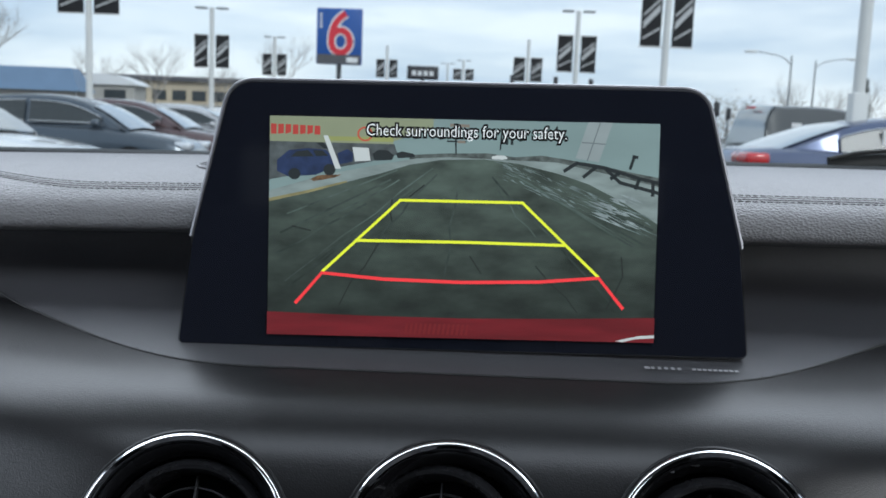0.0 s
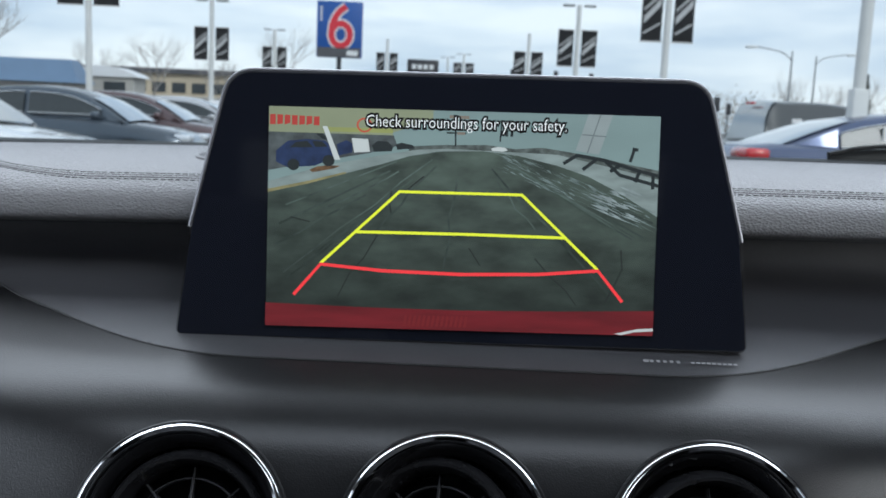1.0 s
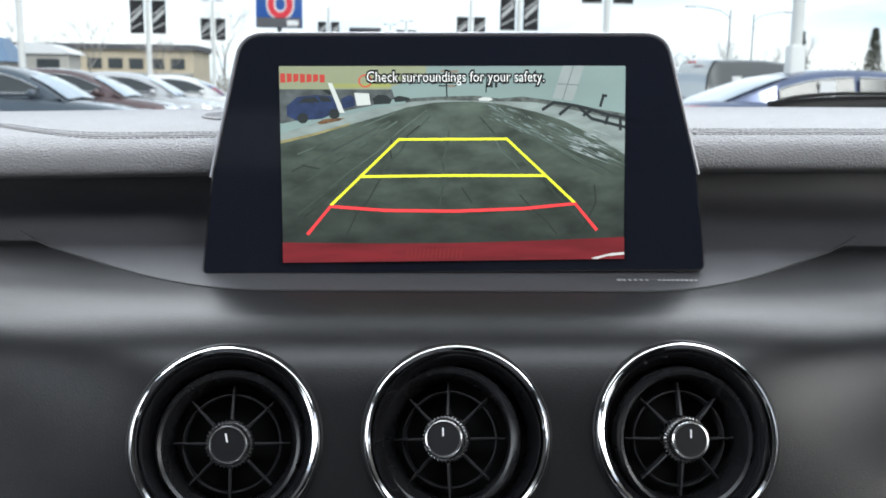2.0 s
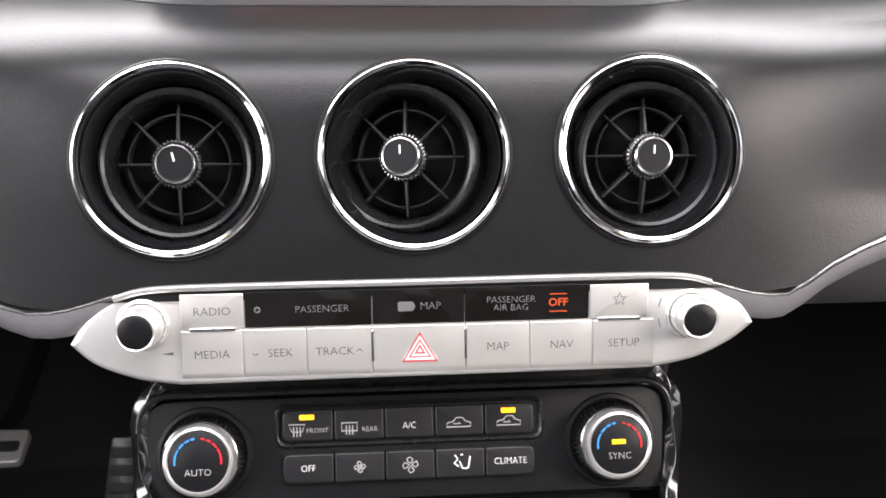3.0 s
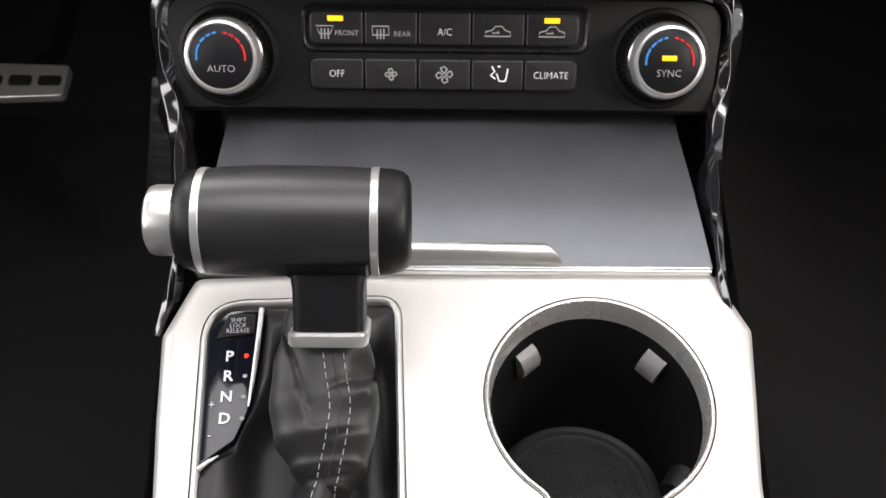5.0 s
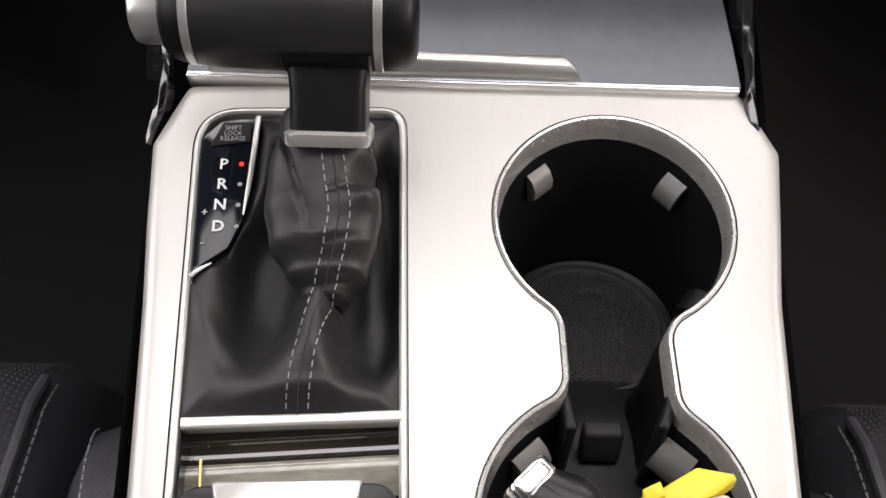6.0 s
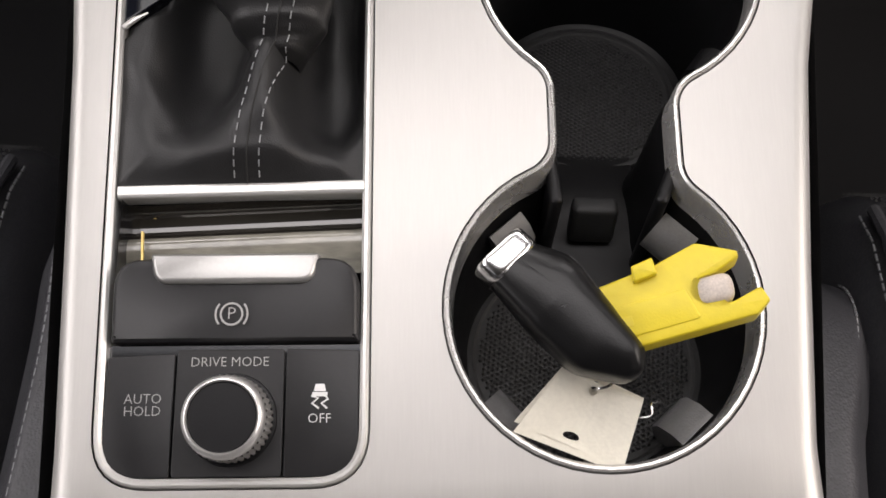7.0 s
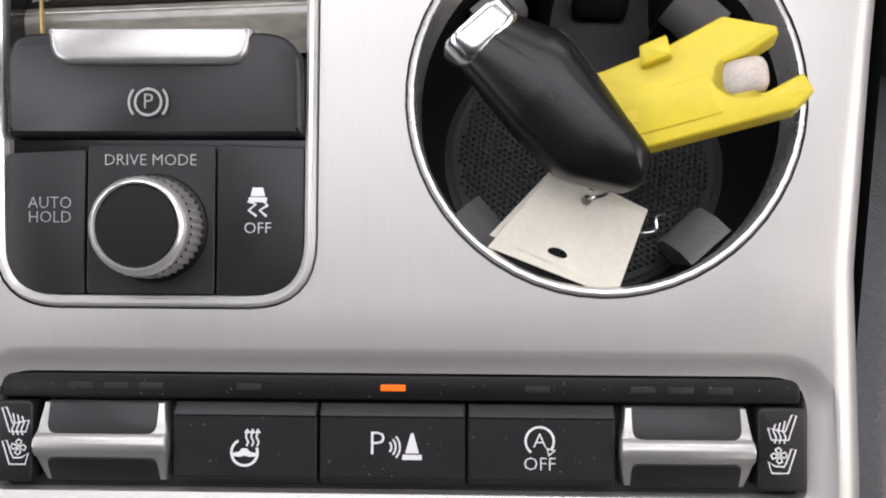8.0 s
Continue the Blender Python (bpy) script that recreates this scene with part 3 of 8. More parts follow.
    piece("pictured_far_car", dark, [(0.265, 0.165), (0.28, 0.145), (0.305, 0.147), (0.32, 0.17), (0.315, 0.19), (0.27, 0.195)], [(0.325, 0.16), (0.34, 0.15), (0.37, 0.16), (0.375, 0.175), (0.33, 0.182)])
    piece("pictured_white_sign", white, [(0.213, 0.135), (0.255, 0.138), (0.26, 0.195), (0.22, 0.20)])
    leaf = glowing("picture_leaves", (0.20, 0.115, 0.055), 0.6, 0.6, 300)
    piece("pictured_leaves", leaf, [(0.105, 0.285), (0.125, 0.268), (0.15, 0.262), (0.185, 0.262), (0.17, 0.275), (0.14, 0.286), (0.115, 0.294)])
    piece("pictured_car_window", dark, [(0.055, 0.185), (0.07, 0.160), (0.10, 0.153), (0.115, 0.182)], [(0.12, 0.180), (0.112, 0.153), (0.138, 0.154), (0.152, 0.178)])
    piece("pictured_car_wheel", dark, *[[(cx + 0.016 * math.cos(a * 0.63), cy + 0.027 * math.sin(a * 0.63)) for a in range(10)] for cx, cy in ((0.065, 0.262), (0.155, 0.240))])
    piece("pictured_post_shade", dark, [(0.120, 0.118), (0.138, 0.118), (0.155, 0.145), (0.140, 0.145)])
    piece("pictured_white_post", white, [(0.138, 0.085), (0.150, 0.085), (0.185, 0.235), (0.170, 0.235)])
    piece("pictured_white_car", white, [(0.57, 0.165), (0.585, 0.158), (0.605, 0.16), (0.612, 0.172), (0.60, 0.178), (0.572, 0.176)])
    line("pictured_pole", dark, 0.0007, [(0.477, 0.045), (0.479, 0.16)], [(0.595, 0.05), (0.592, 0.135)], [(0.455, 0.10), (0.505, 0.10)], [(0.477, 0.05), (0.478, 0.12)], label="")
    piece("pictured_pole_sign", glowing("picture_tan", (0.30, 0.25, 0.20), 0.6), [(0.462, 0.020), (0.512, 0.022), (0.512, 0.036), (0.462, 0.034)], [(0.482, 0.095), (0.502, 0.096), (0.502, 0.108), (0.482, 0.107)])
    piece("pictured_traffic_light", dark, [(0.605, 0.08), (0.612, 0.08), (0.612, 0.11), (0.605, 0.11)], [(0.618, 0.08), (0.625, 0.08), (0.625, 0.11), (0.618, 0.11)], [(0.65, 0.065), (0.657, 0.065), (0.657, 0.09), (0.65, 0.09)])
    piece("pictured_trailer", glowing("picture_trailer", (0.36, 0.42, 0.41), 0.62, 0.12, 30), [(0.815, 0.0), (0.878, 0.0), (0.845, 0.18), (0.785, 0.165)])
    line("pictured_pillar_joint", glowing("picture_joint", (0.20, 0.24, 0.24), 0.6), 0.0005, [(0.800, 0.092), (0.862, 0.098)], [(0.846, 0.0), (0.815, 0.175)])
    banks = []
    for i in range(26):
        s0, t0 = 0.845 + 0.10 * rnd.random(), 0.33 + 0.14 * rnd.random()
        w0, h0 = 0.012 + 0.022 * rnd.random(), 0.003 + 0.006 * rnd.random()
        banks.append([(s0 - w0, t0 - 0.55 * w0), (s0, t0 - h0), (s0 + w0, t0 + 0.75 * w0), (s0, t0 + h0)])
    tagged(piece("pictured_bank", glowing("picture_bank", (0.34, 0.41, 0.40), 0.6, 0.3, 200), *banks), kind="stuff")
    line("pictured_trailer_frame", dark, 0.0016, [(0.785, 0.185), (0.86, 0.205), (0.95, 0.25), (1.0, 0.27)], [(0.79, 0.185), (0.755, 0.225)], [(0.84, 0.20), (0.805, 0.25)], [(0.90, 0.225), (0.875, 0.255)], [(0.95, 0.25), (0.94, 0.30)], [(0.985, 0.262), (0.985, 0.33)], [(0.86, 0.205), (0.90, 0.27), (1.0, 0.315)])
    line("pictured_lamp", dark, 0.0014, [(0.935, 0.15), (0.925, 0.21)], [(0.93, 0.15), (0.945, 0.155)])
    streaks = ([], [])
    for i in range(30):
        a, near, far_ = rnd.uniform(-1.3, 2.3), rnd.uniform(0.45, 0.93), rnd.uniform(0.2, 0.4)
        run = []
        for k in range(6):
            t = far_ + (near - far_) * k / 5
            x = 0.50 + (a - 0.50) * (t - 0.12) / 0.80 + 0.008 * rnd.uniform(-1, 1)
            if 0.01 < x < 0.99 and t > 0.36 + 0.12 * abs(x - 0.5) - 0.16 * (abs(x - 0.5) < 0.2):
                run.append((x, t))
        if len(run) > 1:
            streaks[i % 2].append(run)
    tagged(line("pictured_dark_streak", glowing("picture_dark_streak", (0.048, 0.067, 0.056), 0.6, 0.5, 90, (1, 1, 1), (0.008, 0.55, 0.082, 1.6)), 0.0009, *streaks[0]), kind="stuff")
    tagged(line("pictured_pale_streak", glowing("picture_pale_streak", (0.066, 0.090, 0.077), 0.6, 0.5, 90, (1, 1, 1), (0.008, 0.55, 0.082, 1.75)), 0.0007, *streaks[1]), kind="stuff")
    crack = glowing("picture_crack", (0.022, 0.026, 0.024), 0.7)
    for run in ([(0.318, 0.37), (0.314, 0.43), (0.318, 0.47)], [(0.285, 0.57), (0.25, 0.68), (0.215, 0.75), (0.185, 0.86)], [(0.69, 0.66), (0.73, 0.74), (0.77, 0.80), (0.80, 0.87)], [(0.91, 0.61), (0.915, 0.70), (0.90, 0.76), (0.875, 0.85)], [(0.06, 0.50), (0.11, 0.52)], [(0.40, 0.30), (0.36, 0.36)], [(0.52, 0.62), (0.55, 0.70)]):
        line("pictured_crack", crack, 0.0006, run)
    piece("pictured_bumper", glowing("picture_bumper", (0.31, 0.022, 0.030), 0.38, 0.3, 40, (0.5, 4, 1)), [(0, 0.895), (0.25, 0.905), (0.5, 0.908), (0.75, 0.900), (1, 0.885), (1, 1), (0, 1)])
    piece("pictured_bumper_grille", glowing("picture_bumper_grille", (0.22, 0.018, 0.020), 0.62), *[[(0.36 + 0.012 * i, 0.935), (0.366 + 0.012 * i, 0.935), (0.362 + 0.012 * i, 0.985), (0.355 + 0.012 * i, 0.985)] for i in range(14)])
    piece("pictured_bumper_shine", white, [(0.90, 0.995), (0.96, 0.97), (1, 0.965), (1, 0.978), (0.95, 0.985), (0.92, 1.0)])
    yellow = glowing("guide_yellow", (0.80, 0.86, 0.035), 0.9)
    red = glowing("guide_red", (0.88, 0.045, 0.05), 0.9)
    line("guide_line", yellow, 0.0013, [(0.140, 0.708), (0.339, 0.372), (0.652, 0.372), (0.853, 0.706)], [(0.226, 0.560), (0.50, 0.558), (0.768, 0.562)], label="yellow parking guide lines")
    line("guide_line", red, 0.0015, [(0.072, 0.855), (0.140, 0.712), (0.30, 0.735), (0.50, 0.742), (0.70, 0.732), (0.853, 0.708), (0.918, 0.848)], label="red parking guide lines")
    x, y = pt(0.505, 0.058)
    words("Check surroundings for your safety.", 0.0078, screen, x, y, layer[0] + 0.00005, glowing("caption_edge", (0.004, 0.004, 0.004), 0.3), "caption_edge", wide=0.80, bold=0.0009)
    words("Check surroundings for your safety.", 0.0078, screen, x, y, layer[0] + 0.00009, glowing("caption", (0.86, 0.88, 0.86), 0.95), "caption", wide=0.80, bold=0.0)
    # printed marks on the ledge, as plain bars
    marks_ = thing("printed_marks", slope(0.0850, 0.4425, 1.0309, 16), "small white printed marks on the grey ledge", "print")
    for i, w in enumerate((5, 3, 3, 3, 3, 3)):
        part("bar", patch(bmesh.new(), rect(0.0030 * i, -0.0011, 0.0030 * i + w * 0.0005, 0.0011), 0.0003), PRINT_DIM, marks_, smooth=0)
    for i in range(9):
        part("bar", patch(bmesh.new(), rect(0.0215 + 0.0024 * i, -0.0008, 0.0232 + 0.0024 * i, 0.0008), 0.0003), PRINT_DIM, marks_, smooth=0)
    return unit


def build_vents():
    made = None
    for n, vx in enumerate(VENTS):
        m = slope(vx, VENT_Y, VENT_Z, FACE) @ pose(0, VENT_RISE[n], 0)
        vent = thing("air_vent", m, "round black air vent with chrome ring and centre knob", "air vent", "round dashboard vents")
        bm = bmesh.new()
        lathe(bm, [(0.0430, -0.002), (0.0432, 0.0008), (0.0425, 0.0016), (0.0420, 0.0016)], 72)
        part("surround", bm, SMOOTH_BLACK, vent)
        bm = bmesh.new()
        lathe(bm, [(0.0420, -0.001), (0.0419, 0.0020), (0.0412, 0.0036), (0.0400, 0.0043), (0.0388, 0.0038), (0.0380, 0.0022), (0.0376, -0.001)], 96)
        part("ring", bm, CHROME, vent, "polished chrome ring")
        bm = bmesh.new()
        lathe(bm, [(0.0378, 0.0005), (0.0368, -0.0010), (0.0352, -0.0045), (0.0335, -0.0085)], 72)
        part("collar", bm, GLOSS_BLACK, vent, "glossy black inner collar")
        # the ball turned a little to one side
        ry, rx = ((3, 4), (-13, 1), (3, 6))[n]
        turned = pose(0, 0, -0.025, rx, ry, 0) @ pose(0, 0, 0.0195)
        bm = bmesh.new()
        lathe(bm, [(0.0335, -0.004), (0.0325, 0.0012), (0.0312, 0.0030), (0.0298, 0.0022), (0.0285, -0.002), (0.0270, -0.012), (0.0262, -0.020)], 72)
        part("ball_rim", bm, SATIN_EDGE, vent, m=turned)
        # flat near-black disc stands in for the shade down the duct
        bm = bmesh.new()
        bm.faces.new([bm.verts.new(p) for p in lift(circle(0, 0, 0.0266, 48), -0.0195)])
        part("duct", bm, DUCT_SHADE, vent, m=turned, smooth=0)
        blade = None
        for i in range(8):
            a = 45 * i
            mm = turned @ pose(0, 0, 0, 0, 0, a)
            if blade is None:
                bm = bmesh.new()
                sweep(bm, [(0.0065, 0, -0.0030), (0.015, 0, -0.0042), (0.0262, 0, -0.0075)], [(-0.0003, -0.006), (0.0003, -0.006), (0.0006, 0), (0, 0.0006), (-0.0006, 0)], scales=[1.2, 1, 0.8])
                blade = part("blade", bm, BLADE, vent, m=mm)
            else:
                same(blade, "blade", vent, mm)
        bm = bmesh.new()
        lathe(bm, [(0.0222, -0.014), (0.0222, -0.0075), (0.0217, -0.0072), (0.0213, -0.0078), (0.0213, -0.014)], 60)
        part("hoop", bm, BLADE, vent, m=turned)
        bm = bmesh.new()
        lathe(bm, [(0.0075, -0.012), (0.0104, -0.004), (0.0107, 0.0010)], 180, wave=0.00045, waves=36)
        lathe(bm, [(0.0107, 0.0010), (0.0100, 0.0018), (0.0086, 0.0020)], 180, wave=0.00045, waves=36)
        knob = part("knob", bm, KNURL, vent, "knurled knob", m=turned)
        bm = bmesh.new()
        lathe(bm, [(0.0086, 0.0010), (0.0094, 0.0022), (0.0093, 0.0058), (0.0089, 0.0072), (0.0081, 0.0081), (0.0075, 0.0082), (0.0072, 0.0075)], 56)
        part("knob_band", bm, BRIGHT, knob, "chrome knob band")
        bm = bmesh.new()
        bm.faces.new([bm.verts.new(p) for p in lift(circle(0, 0, 0.0073, 40), 0.0076)])
        part("knob_cap", bm, CAP_BLACK, knob, smooth=0)
        bm = bmesh.new()
        t = radians((14, 2, -1)[n])
        ribbon(bm, [(-math.sin(t) * 0.001, 0.0010), (-math.sin(t) * 0.0046, 0.0048)], 0.0008, 0.0077)
        part("pointer", bm, PRINT_WHITE, knob, "white pointer line", smooth=0)


build_dashboard()
build_display()
build_vents()


# ---- audio control strip ----
STAR = [(0.5 * math.cos(radians(90 + 36 * i)) * (1 if i % 2 == 0 else 0.45), 0.5 * math.sin(radians(90 + 36 * i)) * (1 if i % 2 == 0 else 0.45)) for i in range(10)]
STAR.append(STAR[0])
TRI = [(0.0, 0.5), (-0.55, -0.42), (0.55, -0.42), (0.0, 0.5)]


def ring_marks(r, a0, a1, n=14):
    return [(r * math.cos(radians(a0 + (a1 - a0) * i / n)), r * math.sin(radians(a0 + (a1 - a0) * i / n))) for i in range(n + 1)]


def small_knob(parent, x, y, r, h, label):
    bm = bmesh.new()
    lathe(bm, [(r * 1.22, -0.001), (r * 1.22, 0.0006), (r * 1.10, 0.0014), (r * 1.04, 0.0010)], 56, x, y)
    knob = part("knob", bm, DIAL_SILVER, parent, label)
    bm = bmesh.new()
    lathe(bm, [(r, 0.0005), (r, h * 0.62)], 96, x, y, wave=r * 0.02, waves=40)
    part("knurled_skirt", bm, DIAL_SILVER, knob)
    bm = bmesh.new()
    lathe(bm, [(r, h * 0.62), (r * 0.97, h * 0.66), (r * 0.90, h * 0.98), (r * 0.84, h * 1.03), (r * 0.77, h)], 56, x, y)
    part("knob_band", bm, SATIN_RING, knob)
    bm = bmesh.new()
    lathe(bm, [(r * 0.78, h * 0.98), (r * 0.70, h * 1.02), (r * 0.3, h * 1.03), (r * 0.02, h * 1.03)], 40, x, y, cap1=True)
    part("knob_cap", bm, SMOOTH_BLACK, knob, "black knob cap")
    return knob


def build_audio_strip():
    unit = thing("audio_control_strip", slope(0, 0.3455, 0.9020, 76), "eye-shaped satin silver strip of audio buttons with two knobs", "control panel")
    top, bottom = 0.0222, -0.0225
    left = smooth_path([(-0.150, -0.0030, 0), (-0.1395, -0.0125, 0), (-0.122, -0.0195, 0), (-0.104, bottom, 0)], 6)
    right = smooth_path([(0.104, bottom + 0.001, 0), (0.124, -0.0175, 0), (0.1405, -0.0100, 0), (0.1515, -0.0015, 0)], 6)
    over = smooth_path([(0.1515, -0.0015, 0), (0.1445, 0.0095, 0), (0.1335, 0.0172, 0), (0.121, 0.0213, 0), (0.10, top, 0), (0.0, top, 0), (-0.10, top - 0.0005, 0), (-0.122, 0.0202, 0), (-0.134, 0.0150, 0), (-0.1435, 0.0065, 0), (-0.150, -0.0030, 0)], 5)
    outline = [(p.x, p.y) for p in left + right[0:] + over[1:-1]]
    bm = bmesh.new()
    slab(bm, outline, -0.016, -0.0008, 0.003, 4)
    part("body", bm, SILVER_BODY, unit, "satin silver body")
    cols = [(-0.1035, -0.0768), (-0.0768, -0.0496), (-0.0496, -0.0212), (-0.0212, 0.0196), (0.0196, 0.0482), (0.0482, 0.0766), (0.0766, 0.1046)]
    names = ["MEDIA", "SEEK", "TRACK", "", "MAP", "NAV", "SETUP"]
    gap = 0.00032

    def key(x0, y0, x1, y1, material, name, label=""):
        """A key whose lower edge rolls back."""
        bm = bmesh.new()
        lp = rect(x0 + gap, y0 + gap, x1 - gap, y1 - gap, 0.0006, 3)
        slab(bm, lp, -0.012, 0.0006, 0.0006, 3)
        if y0 < -0.015:
            for v in bm.verts:
                if v.co.y < y0 + 0.0062 and v.co.z > -0.006:
                    k = (y0 + 0.0062 - v.co.y) / 0.0062
                    v.co.z -= 0.0045 * k * k
            bmesh.ops.bisect_plane(bm, geom=list(bm.verts) + list(bm.edges) + list(bm.faces), plane_co=(0, y0 + 0.0062, 0), plane_no=(0, 1, 0))
            bmesh.ops.bisect_plane(bm, geom=list(bm.verts) + list(bm.edges) + list(bm.faces), plane_co=(0, y0 + 0.003, 0), plane_no=(0, 1, 0))
            for v in bm.verts:
                if abs(v.co.y - y0 - 0.0062) < 1e-5 and v.co.z > -0.006:
                    v.co.z = 0.0006
                if abs(v.co.y - y0 - 0.003) < 1e-5 and v.co.z > -0.006:
                    v.co.z = -0.0006
        return part(name, bm, material, unit, label)

    for (x0, x1), word in zip(cols, names):
        k = key(x0, bottom + 0.0005, x1, 0.0026, SILVER_BUTTON, "button", "satin silver push button")
        cx = (x0 + x1) / 2
        if word:
            off = 0.0022 if word == "SEEK" else (-0.0022 if word == "TRACK" else 0)
            words(word, 0.0052, k, cx + off, -0.0085, 0.00075, PRINT_GREY)
            if word == "SEEK":
                marks("arrow_mark", [[(-0.5, 0.2), (0, -0.25), (0.5, 0.2)]], 0.0004, k, PRINT_GREY, cx - 0.0085, -0.0087, 0.0007, 0.0024)
            if word == "TRACK":
                marks("arrow_mark", [[(-0.5, -0.2), (0, 0.25), (0.5, -0.2)]], 0.0004, k, PRINT_GREY, cx + 0.0085, -0.0082, 0.0007, 0.0024)
        else:
            hazard_white = shader("white_enamel", (0.75, 0.70, 0.68), 0.35)
            bm = bmesh.new()
            patch(bm, [(-0.0006 + a * 0.0150, -0.0082 + b * 0.0125) for a, b in rounded(TRI[:3], 0.06)], 0.00068)
            part("hazard_field", bm, hazard_white, k, smooth=0)
            for s, w in ((0.0135, 0.0011), (0.0082, 0.0010), (0.0034, 0.0012)):
                marks("hazard_triangle", [TRI], w, k, PRINT_RED, -0.0006, -0.0082 - (0.0135 - s) * 0.06, 0.0008, s, "red hazard warning triangle")
    for x0, x1, word in ((-0.1030, -0.0757, "RADIO"), (0.0746, 0.1018, "")):
        k = key(x0, 0.0030, x1, 0.0186, SILVER_BUTTON, "button", "satin silver push button")
        cx = (x0 + x1) / 2
        if word:
            words(word, 0.0052, k, cx, 0.0105, 0.00075, PRINT_GREY)
        else:
            marks("star_mark", [STAR], 0.0004, k, PRINT_GREY, cx, 0.0115, 0.0007, 0.0062)
        bm = bmesh.new()
        slab(bm, rect(cx - 0.0098, 0.0020, cx + 0.0098, 0.0035, 0.0006), -0.004, 0.0012, 0.0004)
        part("divider_bar", bm, BRIGHT, k)
    for x in (-0.0212, 0.0196):
        bm = bmesh.new()
        slab(bm, rect(x - 0.0006, -0.0135, x + 0.0006, 0.0006, 0.0005), -0.004, 0.0011, 0.0004)
        part("divider_bar", bm, BRIGHT, unit)
    shows = [(-0.0757, -0.0212), (-0.0212, 0.0192), (0.0192, 0.0746)]
    for n, (x0, x1) in enumerate(shows):
        bm = bmesh.new()
        slab(bm, rect(x0 + 0.0002, 0.0030, x1 - 0.0002, 0.0186, 0.0004, 2), -0.012, 0.0003, 0.0002)
        win = part("display_window", bm, STRIP_GLASS, unit, "glossy black indicator window")
        if n == 0:
            words("PASSENGER", 0.0045, win, x0 + 0.0330, 0.0105, 0.00045, PRINT_FAINT)
            marks("belt_mark", [ring_marks(0.5, 0, 360, 12)], 0.0007, win, PRINT_FAINT, x0 + 0.0055, 0.0108, 0.0004, 0.0022)
        if n == 1:
            bm = bmesh.new()
            patch(bm, rounded([(-0.0100, 0.0085), (-0.0035, 0.0085), (-0.0022, 0.0108), (-0.0035, 0.0128), (-0.0100, 0.0128)], 0.0008), 0.00045)
            part("card_mark", bm, PRINT_FAINT, win, smooth=0)
            words("MAP", 0.0048, win, 0.0042, 0.0106, 0.00045, PRINT_FAINT)
        if n == 2:
            words("PASSENGER\nAIR BAG", 0.0042, win, x0 + 0.0205, 0.0107, 0.00045, PRINT_FAINT)
            glow = glowing("airbag_off_lamp", (0.9, 0.12, 0.03), 0.28)
            words("OFF", 0.0050, win, x0 + 0.0415, 0.0107, 0.00045, glow, bold=0.0001, label="lit orange lettering")
            marks("off_bar", [[(-0.5, 0.5), (0.5, 0.5)], [(-0.5, -0.5), (0.5, -0.5)]], 0.0005, win, glow, x0 + 0.0415, 0.0107, 0.0004, 0.0078)
    small_knob(unit, -0.1185, 0.0055, 0.0092, 0.0135, "ribbed silver knob with a black cap")
    small_knob(unit, 0.1205, 0.0040, 0.0092, 0.0135, "ribbed silver knob with a black cap")
    marks("volume_arc", [[(0.0 - 0.3 * math.cos(radians(a)), math.sin(radians(a)) * 0.9) for a in range(20, 61, 8)], [(0.0 - 0.3 * math.cos(radians(a)), math.sin(radians(a)) * 0.9) for a in range(-60, -19, 8)]], 0.0004, unit, PRINT_GREY, 0.1090, 0.0045, -0.0007, 0.0085)
    bm = bmesh.new()
    patch(bm, [(-0.1115, -0.0078), (-0.1065, -0.0070), (-0.1065, -0.0085)], -0.0006)
    part("power_mark", bm, PRINT_GREY, unit, smooth=0)
    # upper bead and the two arms that run outwards along the padded fascia
    bm = bmesh.new()
    pts = smooth_path([(-0.1300, 0.0168, 0.0004), (-0.1150, 0.0203, 0.0006), (-0.08, 0.0211, 0.0008), (0, 0.0213, 0.0008), (0.08, 0.0217, 0.0008), (0.115, 0.0212, 0.0006), (0.1300, 0.0180, 0.0004)], 8)
    sweep(bm, pts, rounded([(-0.0017, -0.0045), (0.0017, -0.0045), (0.0013, 0.0006), (-0.0013, 0.0006)], 0.0010, 3))
    part("upper_bead", bm, SATIN_RING, unit, "polished silver upper edge")
    for side in (-1, 1):
        path, sizes = [], []
        lean = 0.0035 * side
        xs = [0.118, 0.126, 0.134, 0.142, 0.150, 0.158, 0.166, 0.175, 0.186, 0.20, 0.22, 0.25, 0.29, 0.34, 0.40, 0.5, 0.6]
        up = [0.0206, 0.0193, 0.0172, 0.0148, 0.0128, 0.0118, 0.0118, 0.0138, 0.0185, 0.0240, 0.032, 0.044, 0.060, 0.077, 0.090, 0.108, 0.12]
        half = [0.0010, 0.0022, 0.0040, 0.0055, 0.0062, 0.0062, 0.0059, 0.0056, 0.0054, 0.0053, 0.0053, 0.0053, 0.0053, 0.0053, 0.0053, 0.0053, 0.0053]
        up = [u + lean * max(0, min(1, (x - 0.165) / 0.035)) + 0.004 * max(0, min(1, (x - 0.165) / 0.02)) for x, u in zip(xs, up)]
        bm = bmesh.new()
        loops = []
        for x, u, h in zip(xs, up, half):
            z = -0.001 - 0.97 * max(0.0, set_low(x) - 0.0008)
            c = u - h
            loops.append([Vector((side * x, c + h, z - 0.004)), Vector((side * x, c + h, z)), Vector((side * x, c + h * 0.82, z + 0.0012)), Vector((side * x, c + h * 0.3, z + 0.0006)), Vector((side * x, c - h * 0.6, z - 0.0010)), Vector((side * x, c - h, z - 0.003)), Vector((side * x, c - h, z - 0.012)), Vector((side * x, c + h, z - 0.012))])
        loft(bm, loops, cap0=True, cap1=True)
        arm = part("arm", bm, GREY_TRIM, unit, "grey satin arm")
